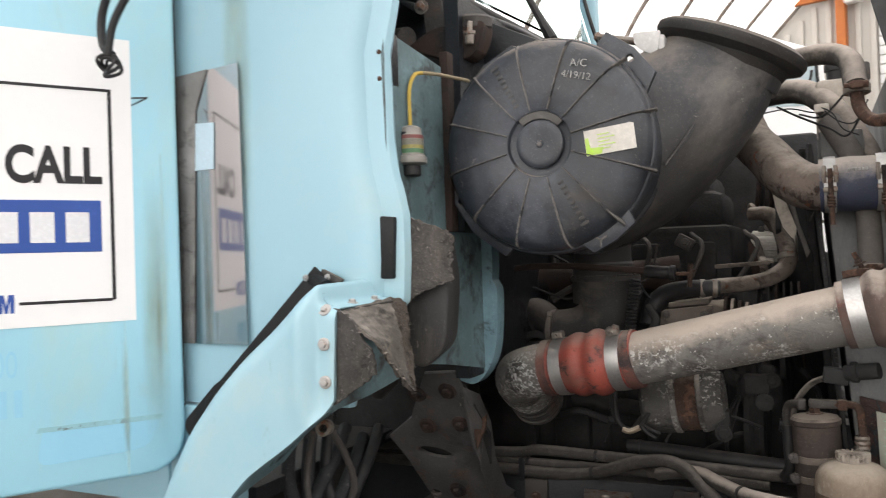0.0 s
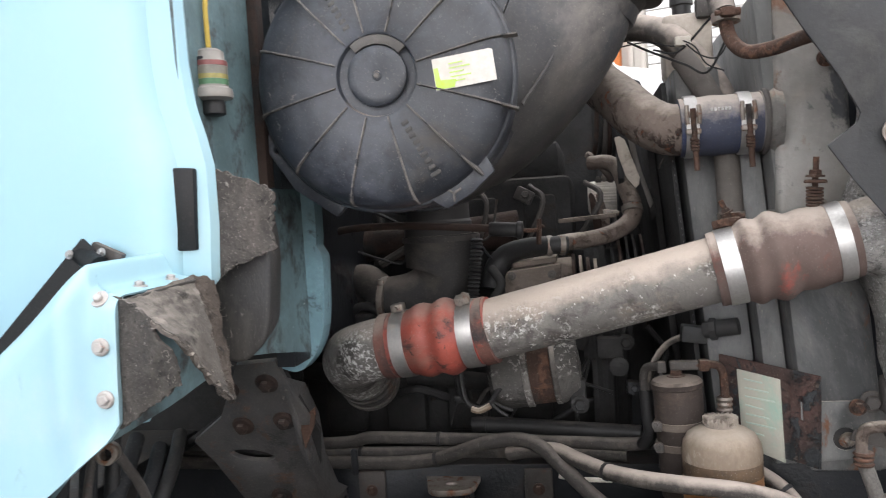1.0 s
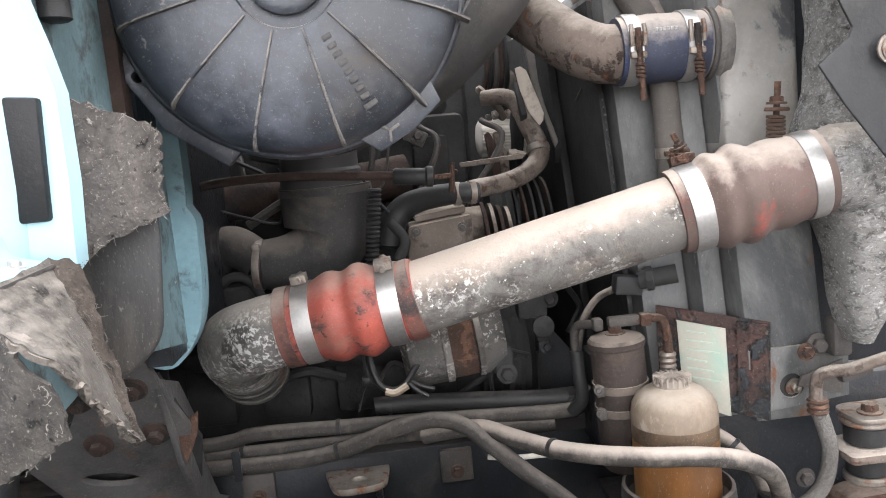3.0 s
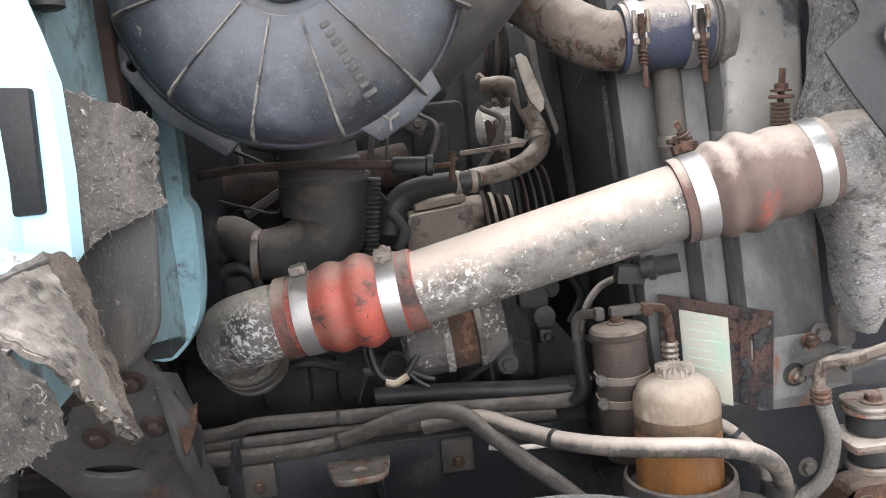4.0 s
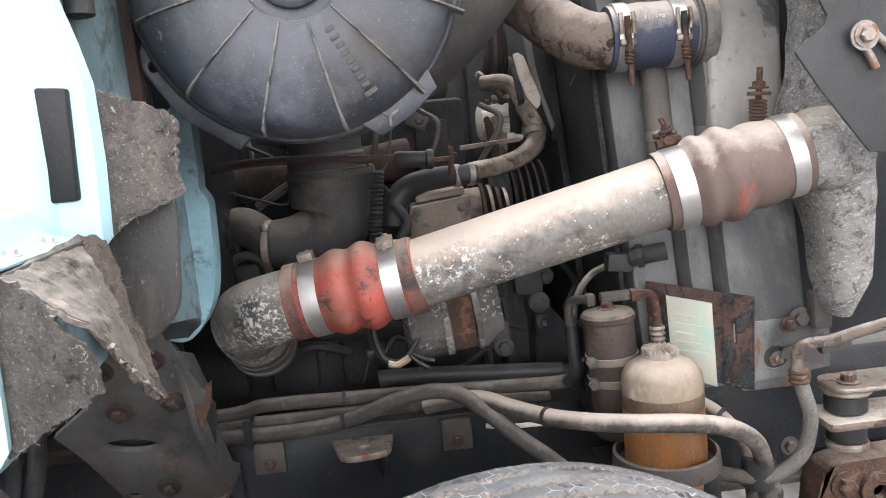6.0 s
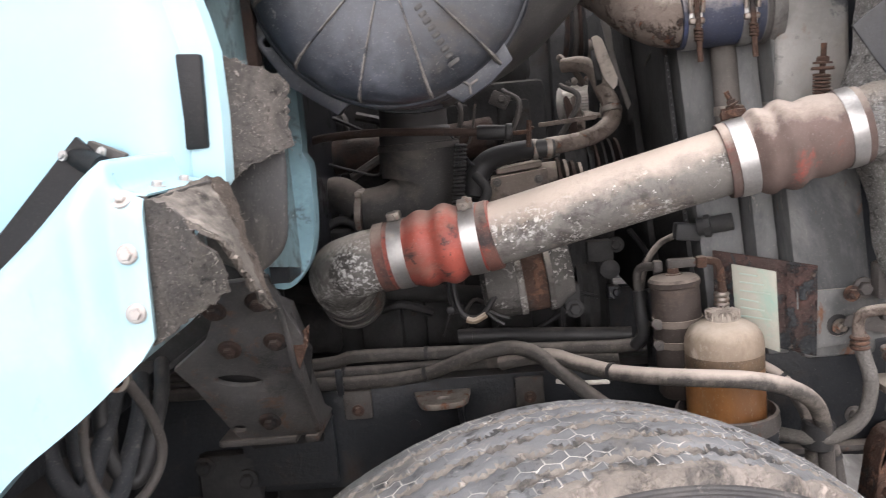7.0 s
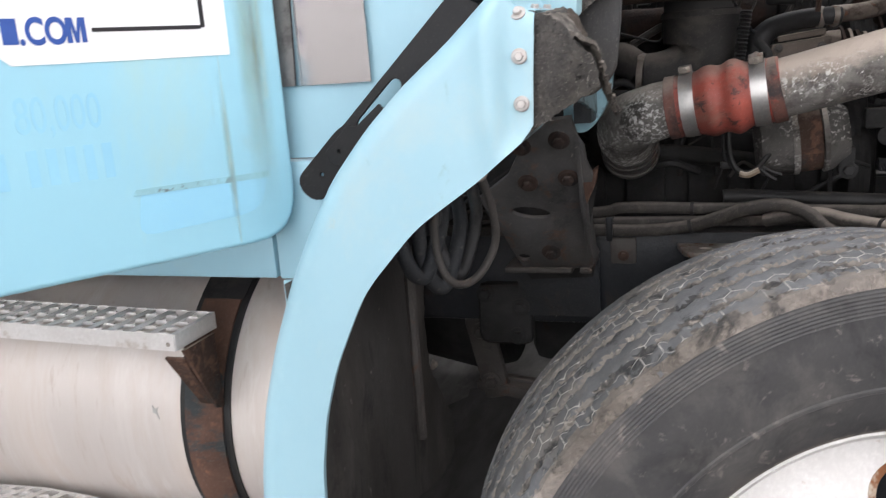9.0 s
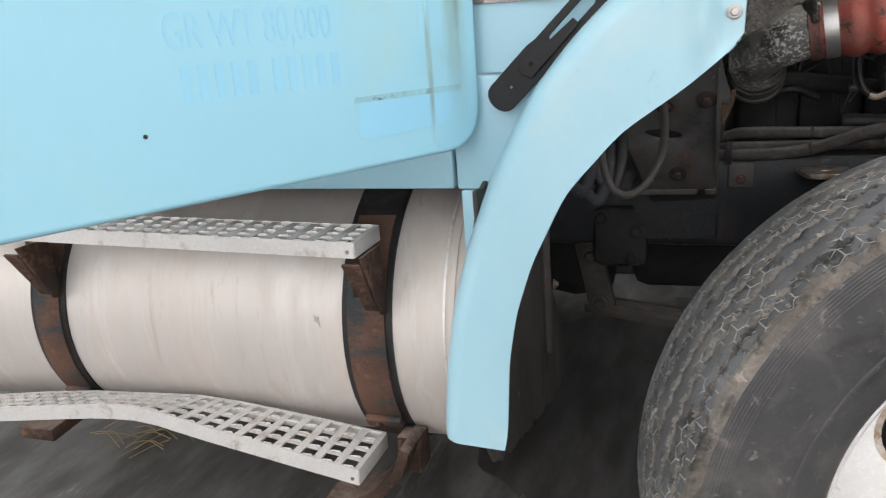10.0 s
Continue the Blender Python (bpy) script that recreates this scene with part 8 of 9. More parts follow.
def hoses():
    def run(name, pts, r, mat, label, seg=14):
        h = thing(name, pts[len(pts) // 2], label, "hose", "hoses along the frame")
        part("hose", tube(pts, r, seg), mat, h)
        i = max(1, len(pts) // 3)
        part("tie_band", ring_band(V(pts[i]), V(pts[i + 1]) - V(pts[i - 1]), r + 0.0003, 0.007, 0.0012, 20), RUBBER, h, "thin black tie band")
        return h
    DARK_HOSE = surf("dark_dusty_hose", (0.042, 0.04, 0.038), (0.075, 0.069, 0.063), 0.85, 0, 18, 0.25, 260, patches=[((0.12, 0.106, 0.092), 11, 0.54, 0.68, 0.95, 0)], dust=((0.17, 0.15, 0.13), 0.7, 1.4))
    run("rail_hose", [(-1.3, 1.80, 0.925), (-0.713, 1.78, 0.933), (-0.606, 1.775, 0.946), (-0.463, 1.765, 0.945), (-0.348, 1.76, 0.943), (-0.214, 1.75, 0.94), (-0.081, 1.725, 0.943), (-0.06, 1.705, 0.962), (-0.056, 1.695, 0.99)], 0.0125, DARK_HOSE, "dusty grey hose along the frame rail")
    run("rail_hose", [(-1.3, 1.80, 0.905), (-0.717, 1.785, 0.913), (-0.631, 1.782, 0.913), (-0.467, 1.775, 0.915), (-0.35, 1.765, 0.917), (-0.25, 1.75, 0.922), (-0.1, 1.735, 0.918)], 0.0115, DARK_HOSE, "thin dusty hose along the frame rail")
    run("rail_hose", [(-1.3, 1.79, 0.89), (-0.714, 1.765, 0.898), (-0.629, 1.76, 0.898), (-0.542, 1.75, 0.901), (-0.465, 1.74, 0.912), (-0.406, 1.725, 0.934), (-0.357, 1.71, 0.953), (-0.301, 1.70, 0.962), (-0.258, 1.68, 0.954), (-0.219, 1.65, 0.928), (-0.173, 1.62, 0.891), (-0.12, 1.59, 0.852), (-0.06, 1.56, 0.79), (-0.03, 1.55, 0.70)], 0.0135, DARK_HOSE, "dusty grey hose that humps over and drops", 16)
    run("rail_hose", [(-0.32, 1.73, 0.925), (-0.286, 1.71, 0.936), (-0.231, 1.68, 0.947), (-0.189, 1.63, 0.945), (-0.138, 1.56, 0.947), (-0.086, 1.50, 0.955), (-0.025, 1.466, 0.958), (0.052, 1.463, 0.95), (0.115, 1.48, 0.929), (0.165, 1.51, 0.892), (0.188, 1.53, 0.85), (0.196, 1.54, 0.80), (0.2, 1.545, 0.72)], 0.0138, RUBBER_GREY, "dusty grey hose passing before the bottle", 18)
    run("rail_hose", [(-0.40, 1.80, 0.962), (-0.374, 1.80, 0.963), (-0.266, 1.79, 0.959), (-0.1, 1.755, 0.956), (-0.07, 1.75, 0.956)], 0.0155, RUBBER, "thick dark hose above the rail")
    run("drop_hose", [(0.1, 1.64, 0.93), (0.15, 1.6, 0.90), (0.178, 1.565, 0.85), (0.18, 1.55, 0.78), (0.19, 1.55, 0.6)], 0.0125, RUBBER_GREY, "grey hose dropping beside the bottle")
    run("drop_hose", [(0.195, 1.55, 0.84), (0.212, 1.55, 0.78), (0.222, 1.55, 0.7), (0.225, 1.55, 0.58)], 0.0135, RUBBER_GREY, "grey hose dropping beside the bottle")
    pt = thing("pale_tie_bar", (-0.19, 1.66, 0.9), "pale plastic tie bar hung below the hose", "tie bar")
    part("bar", tube([(-0.225, 1.66, 0.905), (-0.19, 1.66, 0.899), (-0.13, 1.66, 0.897)], 0.0045, 8), WHITE_FILTER, pt)
    tie = thing("hose_tie", (0.19, 1.545, 0.82), "black tape tie round the hose bundle", "hose tie")
    part("tie", lathe([(0.022, -0.024), (0.026, -0.02), (0.026, 0.02), (0.022, 0.024)], (0.187, 1.547, 0.82), (0.1, 0, 1), 20), RUBBER, tie)
    b = thing("braided_line", (0.27, 1.55, 0.9), "braided grey line with rusty steel elbow", "hose")
    braid = surf("grey_braid", (0.11, 0.105, 0.1), (0.18, 0.17, 0.155), 0.8, 0, 240, 0.8, 300)
    part("braid", tube([(0.268, 1.55, 0.965), (0.276, 1.55, 0.94), (0.285, 1.55, 0.9), (0.275, 1.55, 0.85), (0.245, 1.548, 0.822), (0.2, 1.546, 0.812), (0.14, 1.58, 0.815), (0.09, 1.62, 0.82)], 0.0115, 16), braid, b)
    part("steel_elbow", tube([(0.268, 1.55, 0.96), (0.266, 1.55, 0.995), (0.272, 1.548, 1.015), (0.29, 1.54, 1.022), (0.31, 1.53, 1.026), (0.36, 1.51, 1.045), (0.45, 1.47, 1.075)], 0.009, 12), RUST_DUST, b, "rusty steel line")
    part("collar", join(*[lathe([(0.0135, 0), (0.0155, 0.003), (0.0135, 0.006)], (0.2683, 1.55, 0.958 + 0.008 * k), (0, 0, 1), 16) for k in range(3)]), RUST, b)
    part("line_clip", box((0.322, 1.545, 1.018), (0.05, 0.02, 0.024), 0.005, (0, -10, 0)), BROWN_STEEL, b)
    part("clip_plate", plate([(0.262, 0.985), (0.335, 0.965), (0.335, 1.02), (0.27, 1.0)], (0, 1.6, 0), (1, 0, 0), (0, 0, 1), 0.005, 0.001), BROWN_STEEL, b)
    b.location += V((-0.016, -0.013, 0.005))
    for x in (-0.634,):
        c = thing("hose_clip", (x, 1.74, 0.92), "small dark clip round the rail hoses", "clip")
        part("clip", plate(rounded([(-0.008, 0.878), (0.006, 0.878), (0.006, 0.932), (-0.008, 0.932)], [0.004] * 4, 3), (x, 1.746, 0), (1, 0, 0), (0, 0, 1), 0.004, 0.001), BLACK_STEEL, c)


hoses()


def front_mount():
    t = thing("engine_mount", (0.38, 1.6, 0.84), "rusty stacked engine mount with rubber biscuits", "engine mount")
    o = (0.375, 1.6, 0)
    for z, r, h, m in ((0.845, 0.034, 0.012, STEEL_DULL), (0.857, 0.03, 0.03, RUBBER), (0.905, 0.032, 0.03, RUBBER), (0.935, 0.038, 0.01, STEEL_DULL)):
        part("disc", lathe([(r * 0.9, z), (r, z + 0.003), (r, z + h - 0.003), (r * 0.92, z + h), (0, z + h)], o, (0, 0, 1), 32), m, t)
    part("plate", plate(rounded([(0.325, 0.0), (0.52, 0.0), (0.52, 0.09), (0.325, 0.09)], [0.01, 0, 0, 0.03]), (0, 1.552, 0.89), (1, 0, 0), (0, 1, 0), 0.013, 0.003), RUST_DUST, t)
    part("top_plate", plate(rounded([(0.34, 0.0), (0.52, 0.0), (0.52, 0.08), (0.34, 0.08)], [0.03, 0, 0, 0.03]), (0, 1.56, 0.946), (1, 0, 0), (0, 1, 0), 0.008, 0.002), STEEL_DULL, t)
    part("nut", bolt((0.375, 1.59, 0.954), (0, 0, 1), 0.012), RUST, t)
    t.location += V((-0.037, -0.042, -0.004))
    g = thing("steering_bracket", (0.37, 1.6, 0.7), "rusty cast steering bracket with bolts", "bracket")
    part("casting", plate(rounded([(0.295, 0.66), (0.52, 0.66), (0.52, 0.80), (0.34, 0.795), (0.31, 0.77), (0.305, 0.72)], [0, 0, 0, 0.02, 0.03, 0.01]), (0, 1.65, 0), (1, 0, 0), (0, 0, 1), 0.06, 0.008), RUST, g)
    part("boss", lathe([(0.03, 0), (0.03, 0.012), (0.012, 0.014), (0.012, 0.0)], (0.405, 1.59, 0.745), (0, -1, 0), 24), RUST, g)
    part("bracket_bolt", bolt((0.352, 1.59, 0.757), (0, -1, 0), 0.016, 0.006), RUST, g)
    part("bracket_bolt", bolt((0.32, 1.59, 0.69), (0, -1, 0), 0.014), RUST, g)
    r = thing("lower_frame_horn", (0.35, 1.75, 0.6), "dark frame horn ahead of the engine", "frame horn")
    part("horn", box((0.3, 1.72, 0.86), (0.5, 0.1, 0.22), 0.01), BLACK_STEEL, r)
    part("lower_flange", box((0.3, 1.68, 0.745), (0.5, 0.06, 0.012), 0.003), BROWN_STEEL, r)
    for x in (0.14, 0.3, 0.42):
        part("horn_bolt", bolt((x, 1.67, 0.80), (0, -1, 0), 0.011, 0.008), BROWN_STEEL, r)


front_mount()


def engine():
    t = thing("engine", (-0.45, 2.2, 0.7), "oily dark diesel engine with tan and rusty accessories", "engine")
    blk = part("block", box((-0.5, 2.22, 1.0), (0.85, 0.5, 0.6), 0.02), ENGINE, t)
    for k in range(6):
        part("block_cover", box((-0.85 + 0.14 * k, 1.96, 1.05), (0.09, 0.04, 0.28), 0.01), ENGINE, blk)
    part("head", join(box((-0.58, 2.2, 1.38), (0.8, 0.4, 0.16), 0.015), *[box((-0.9 + 0.13 * k, 2.01, 1.37), (0.07, 0.05, 0.1), 0.01) for k in range(6)]), ENGINE, t)
    part("rocker_cover", join(box((-0.58, 2.22, 1.5), (0.76, 0.26, 0.1), 0.03), *[bolt((-0.9 + 0.13 * k, 2.1, 1.555), (0, 0, 1), 0.011) for k in range(6)]), ENGINE, t)
    # dark box added behind the engine to shut out the bright hall
    part("rear_dark_screen", box((-0.3, 2.58, 1.4), (0.54, 0.06, 0.62), 0.02), ENGINE, t)
    part("valve_cover", box((-0.36, 2.35, 1.53), (0.24, 0.36, 0.16), 0.03), ENGINE, t)
    part("oil_pan", box((-0.5, 2.2, 0.6), (0.75, 0.4, 0.24), 0.04), ENGINE, t)
    part("manifold", tube([(-0.95, 2.0, 1.24), (-0.72, 1.92, 1.29), (-0.655, 1.925, 1.325), (-0.603, 1.935, 1.335), (-0.534, 1.95, 1.33), (-0.4, 1.98, 1.34), (-0.3, 2.0, 1.35)], [0.04, 0.04, 0.036, 0.034, 0.038, 0.04, 0.04], 18), DARK_RUST, t, "dark rusty manifold pipe")
    part("timing_case", join(box((-0.13, 2.2, 0.99), (0.08, 0.46, 0.53), 0.02), *[bolt((-0.13 + 0.0, 1.965, 0.85 + 0.09 * k), (0, -1, 0), 0.011) for k in range(6)]), ENGINE, t)
    # intake boot below the cleaner and the turbo side elbow
    b = part("intake_boot", tube([(-0.447, 1.84, 1.35), (-0.447, 1.84, 1.30), (-0.452, 1.838, 1.262), (-0.475, 1.83, 1.235), (-0.515, 1.82, 1.226), (-0.566, 1.812, 1.228)], [0.078, 0.077, 0.074, 0.062, 0.05, 0.041], 36, 8), BOOT, t, "black rubber intake boot")
    part("boot_band", ring_band((-0.447, 1.84, 1.342), (0, 0, 1), 0.0785, 0.011, 0.0014), BROWN_STEEL, b)
    part("boot_foot", tube([(-0.47, 1.83, 1.24), (-0.5, 1.82, 1.19), (-0.51, 1.82, 1.12)], [0.05, 0.045, 0.04], 20), ENGINE, b)
    part("turbo_elbow", tube([(-0.565, 1.812, 1.228), (-0.588, 1.822, 1.25), (-0.615, 1.836, 1.262), (-0.64, 1.846, 1.252), (-0.657, 1.85, 1.228), (-0.662, 1.85, 1.2)], [0.034, 0.034, 0.035, 0.036, 0.037, 0.037], 28), BOOT, t, "black moulded turbo elbow")
    part("turbo_clamp", ring_band((-0.662, 1.835, 1.205), (1, 0.3, 0.12), 0.052, 0.012, 0.003), STEEL_DULL, t)
    part("boot_clamp", join(ring_band((-0.566, 1.812, 1.228), (1, -0.1, -0.1), 0.0415, 0.012, 0.0018), box((-0.566, 1.782, 1.262), (0.014, 0.012, 0.012), 0.003)), STEEL_DULL, t)
    part("oil_line", tube([(-0.655, 1.81, 1.15), (-0.645, 1.8, 1.19), (-0.615, 1.795, 1.213), (-0.585, 1.795, 1.205), (-0.57, 1.80, 1.17), (-0.565, 1.80, 1.1)], 0.009, 12), RUBBER, t, "black oil line")
    part("oil_housing", lathe([(0.03, 0.0), (0.034, 0.004), (0.034, 0.075), (0.028, 0.08), (0, 0.08)], (-0.61, 1.83, 1.12), (0, -0.1, 1), 24), ENGINE, t)
    part("turbo_housing", join(lathe([(0.03, 0), (0.075, 0.0), (0.09, 0.03), (0.085, 0.07), (0.05, 0.085), (0.0, 0.085)], (-0.68, 1.88, 1.10), (1, 0, 0), 32), box((-0.6, 1.86, 1.06), (0.12, 0.1, 0.1), 0.02)), ENGINE, t)
    # control cable with black grip
    c = part("control_rod", tube([(-0.80, 1.78, 1.33), (-0.66, 1.735, 1.364), (-0.6, 1.725, 1.374), (-0.52, 1.718, 1.375), (-0.44, 1.714, 1.37), (-0.32, 1.71, 1.359)], 0.0075, 10), DARK_RUST, t)
    part("grip", lathe([(0.011, 0), (0.0135, 0.004), (0.0135, 0.05), (0.0165, 0.053), (0.0165, 0.062), (0.008, 0.064)], (-0.33, 1.709, 1.359), (1, 0, -0.09), 20), RUBBER, c, "black grip")
    part("clevis", join(box((-0.252, 1.709, 1.352), (0.034, 0.01, 0.008), 0.003), tube([(-0.24, 1.709, 1.325), (-0.236, 1.709, 1.372)], 0.005, 8), box((-0.234, 1.712, 1.358), (0.012, 0.01, 0.006), 0.002)), RUST, c, "rusty clevis")
    # coolant hose that bends up on the front, then runs back past the clamp
    h = part("front_hose", tube([(-0.345, 1.825, 1.235), (-0.336, 1.832, 1.275), (-0.31, 1.832, 1.302), (-0.265, 1.812, 1.315), (-0.219, 1.79, 1.318), (-0.19, 1.795, 1.316)], [0.024, 0.0235, 0.022, 0.019, 0.0175, 0.0175], 22), RUBBER, t, "dusty black coolant hose")
    # second dark backdrop, added behind the fan
    part("front_dark_screen", box((-0.05, 2.62, 1.3), (0.14, 0.2, 0.86), 0.02), ENGINE, t)
    part("rusty_bend", tube([(-0.215, 1.79, 1.318), (-0.188, 1.82, 1.321), (-0.146, 1.85, 1.323), (-0.102, 1.88, 1.331), (-0.068, 1.9, 1.349), (-0.056, 1.91, 1.369), (-0.057, 1.93, 1.396), (-0.066, 1.95, 1.423), (-0.073, 1.97, 1.449), (-0.083, 1.985, 1.469), (-0.103, 2.0, 1.481), (-0.138, 2.02, 1.482)], [0.0165, 0.0165, 0.0165, 0.017, 0.018, 0.0185, 0.0185, 0.018, 0.0175, 0.0165, 0.016, 0.015], 20, 6, 0.02), RUST_DUST, t, "flaking rusty coolant bend")
    part("bend_clamp", join(ring_band((-0.057, 1.915, 1.377), (-0.05, 0.4, 0.85), 0.0195, 0.012, 0.002), tube([(-0.085, 1.895, 1.37), (-0.105, 1.895, 1.375)], 0.005, 8), box((-0.108, 1.895, 1.374), (0.016, 0.012, 0.014), 0.003)), STEEL_DULL, t)
    part("sensor_bar", box((-0.15, 1.88, 1.3645), (0.115, 0.008, 0.009), 0.002, (0, -3, 0)), TAN_METAL, t)
    part("hose_clamp", join(*[ring_band((x, 1.793, 1.317), (1, 0.2, -0.05), 0.0182, 0.01, 0.0016) for x in (-0.225, -0.2)]), STEEL_DULL, t)
    # pale pleated filter and far hoses at the front of the engine
    part("pale_filter", lathe([(0.03, -0.004), (0.036, 0), (0.0365, 0.004), (0.0365, 0.094), (0.02, 0.1), (0, 0.1)], (-0.14, 2.1, 1.405), (1, 0.06, -0.02), 72, shape=lambda a, r, hh: r * (1 + (0.05 if int(a / 2 / math.pi * 72) % 2 else 0))), WHITE_FILTER, t, "white pleated filter")
    part("ball_valve", join(tube([(-0.137, 2.05, 1.497), (-0.12, 2.045, 1.48), (-0.105, 2.045, 1.463), (-0.092, 2.05, 1.44)], [0.008, 0.006, 0.007, 0.0055], 12), lathe([(0.009, -0.006), (0.0105, 0.0), (0.009, 0.006), (0, 0.007)], (-0.137, 2.05, 1.499), (0.6, -0.4, 0.7), 16)), TAN_METAL, t, "dusty lever of the drain cock")
    part("far_elbow", tube([(-0.125, 2.12, 1.50), (-0.108, 2.11, 1.508), (-0.1, 2.11, 1.522), (-0.105, 2.11, 1.54)], 0.0075, 12), STEEL_DULL, t)
    part("far_canister", lathe([(0.0, -0.02), (0.012, -0.02), (0.016, -0.014), (0.017, 0.012), (0.012, 0.024), (0.006, 0.03), (0, 0.03)], (-0.072, 2.11, 1.51), (0.1, 0, 1), 24), STEEL_DULL, t, "grey sender canister")
    for k in range(4):
        part("far_fitting", join(box((-0.12 + 0.014 * k, 2.1, 1.443 + 0.006 * (k % 2)), (0.009, 0.02, 0.02), 0.002), bolt((-0.12 + 0.014 * k, 2.088, 1.444 + 0.006 * (k % 2)), (0.1, -1, 0.3), 0.005)), STEEL_DULL if k % 2 else BROWN_STEEL, t)
    for k in range(5):
        part("loom_strand", tube([(-0.118 + 0.009 * k, 2.07 - 0.006 * (k % 2), 1.66), (-0.116 + 0.009 * k, 2.06, 1.59), (-0.122 + 0.0105 * k, 2.055 + 0.004 * (k % 2), 1.525), (-0.13 + 0.012 * k, 2.08, 1.49)], 0.0055, 8), (DARK_RUST, RUBBER, BROWN_STEEL)[k % 3], t)
    for k, (x, m) in enumerate(((-0.138, DARK_RUST), (-0.122, RUST_DUST))):
        part("rusty_vane", plate(rounded([(-0.006, 0.024), (0.0, 0.03), (0.007, 0.02), (0.02, -0.03), (0.02, -0.06), (0.003, -0.06)], [0.003] * 6, 3), (x, 2.0, 1.388), (1, 0, 0), (0, 0, 1), 0.02, 0.0015), m, t, "rusty curved vane")
    # front pulleys and drive ribs under the bend
    for k in range(7):
        part("drive_rib", lathe([(0.03, 0), (0.1, 0.001), (0.1, 0.006), (0.03, 0.007)], (-0.135 + 0.016 * k, 2.02, 1.22), (1, 0, 0.03), 32), ENGINE if k % 3 else DARK_RUST, t)
    for k in range(6):
        part("injector_line", tube([(-0.75 + 0.12 * k, 1.98, 1.44), (-0.72 + 0.12 * k, 1.93, 1.40), (-0.70 + 0.1 * k, 1.95, 1.28)], 0.006, 8), BROWN_STEEL, t)
    # pale plastic vane and dark brackets at the fan, seen past the duct
    part("pale_vane", plate([(-0.085, 1.527), (-0.075, 1.53), (-0.064, 1.522), (-0.049, 1.478), (-0.037, 1.442), (-0.039, 1.428), (-0.047, 1.419), (-0.065, 1.445), (-0.079, 1.49)], (0, 1.94, 0), (1, 0, 0), (0, 0, 1), 0.006, 0.002), FAN_CREAM, t, "dusty cream plastic vane")
    part("shroud_lip", plate([(-0.072, 1.63), (-0.046, 1.63), (-0.046, 1.574), (-0.041, 1.5), (-0.031, 1.451), (-0.011, 1.387), (-0.019, 1.374), (-0.038, 1.443), (-0.053, 1.501), (-0.069, 1.598)], (0, 1.952, 0), (1, 0, 0), (0, 0, 1), 0.01, 0.003), surf("dusty_shroud_lip", (0.2, 0.19, 0.175), (0.28, 0.265, 0.24), 0.8, 0, 8, 0.1, 120, patches=[((0.07, 0.067, 0.062), 6, 0.5, 0.65, 0.9, 0)]), t, "dusty lip of the fan shroud")
    part("shroud_collar", lathe([(0.03, 0.0), (0.036, 0.002), (0.036, 0.014), (0.028, 0.016)], (-0.022, 1.98, 1.38), (1, 0, 0.1), 28), ENGINE, t)
    part("vent_tube", tube([(0.068, 1.93, 1.512), (0.05, 1.935, 1.487), (0.02, 1.94, 1.458), (0.004, 1.945, 1.44)], 0.0022, 8), STEEL_DULL, t, "thin grey vent tube")
    part("sensor_lead", tube([(0.036, 1.79, 1.51), (0.025, 1.79, 1.5), (0.005, 1.795, 1.478), (-0.01, 1.8, 1.452)], 0.0022, 6), RUBBER_GREY, t)
    # tan compressor above the pipe
    part("compressor", join(plate(rounded([(-0.318, 1.2), (-0.206, 1.222), (-0.204, 1.281), (-0.312, 1.27)], [0.004, 0.01, 0.006, 0.006], 4), (0, 1.87, 0), (1, 0, 0), (0, 0, 1), 0.09, 0.006), plate([(-0.3, 1.274), (-0.212, 1.283), (-0.212, 1.296), (-0.3, 1.286)], (0, 1.87, 0), (1, 0, 0), (0, 0, 1), 0.07, 0.004), lathe([(0.028, -0.02), (0.03, -0.018), (0.03, 0.02), (0.0, 0.022)], (-0.2, 1.83, 1.26), (1, 0, 0.05), 20)), TAN_METAL, t, "dusty tan compressor")
    for x in (-0.3, -0.222):
        part("compressor_bolt", bolt((x, 1.778, 1.262), (0, -1, 0), 0.0055), BROWN_STEEL, t)
    for k in range(4):
        part("cooling_fin", lathe([(0.02, 0), (0.068 - 0.004 * k, 0.001), (0.068 - 0.004 * k, 0.007), (0.02, 0.008)], (-0.182 + 0.014 * k, 1.84, 1.228), (1, 0, 0.05), 36), TAN_METAL if k % 2 else DARK_RUST, t)
    # alternator under the pipe: pale body, rusty stator, pulley
    al = part("alternator", join(lathe([(0.0, -0.012), (0.045, -0.01), (0.064, 0.0), (0.068, 0.01), (0.068, 0.066)], (-0.335, 1.718, 1.083), (1, 0, 0.1), 36), lathe([(0.068, 0.0), (0.068, 0.014), (0.058, 0.03), (0.05, 0.045), (0.0, 0.05)], (-0.225, 1.718, 1.094), (1, 0, 0.1), 36)), surf("dull_alternator_casting", (0.09, 0.087, 0.083), (0.14, 0.134, 0.125), 0.7, 0.1, 14, 0.5, 150, patches=[((0.04, 0.038, 0.036), 14, 0.5, 0.6, 0.8, 0), ((0.55, 0.54, 0.52), 110, 0.53, 0.58, 0.95, 0, 8, 0.45, 0.56)]), t, "corroded alternator body")
    part("stator", lathe([(0.064, 0.0), (0.065, 0.002), (0.065, 0.042), (0.064, 0.044)], (-0.272, 1.718, 1.089), (1, 0, 0.1), 36), RUST, al, "rusty stator ring")
    for x0, wd in ((-0.281, 0.013), (-0.228, 0.012)):
        part("corroded_rim", lathe([(0.066, 0.0), (0.0698, 0.0015), (0.0698, wd - 0.0015), (0.066, wd)], (x0, 1.718, 1.083 + 0.1 * (x0 + 0.335)), (1, 0, 0.1), 40), ALU_ELBOW, al, "white corroded rim")
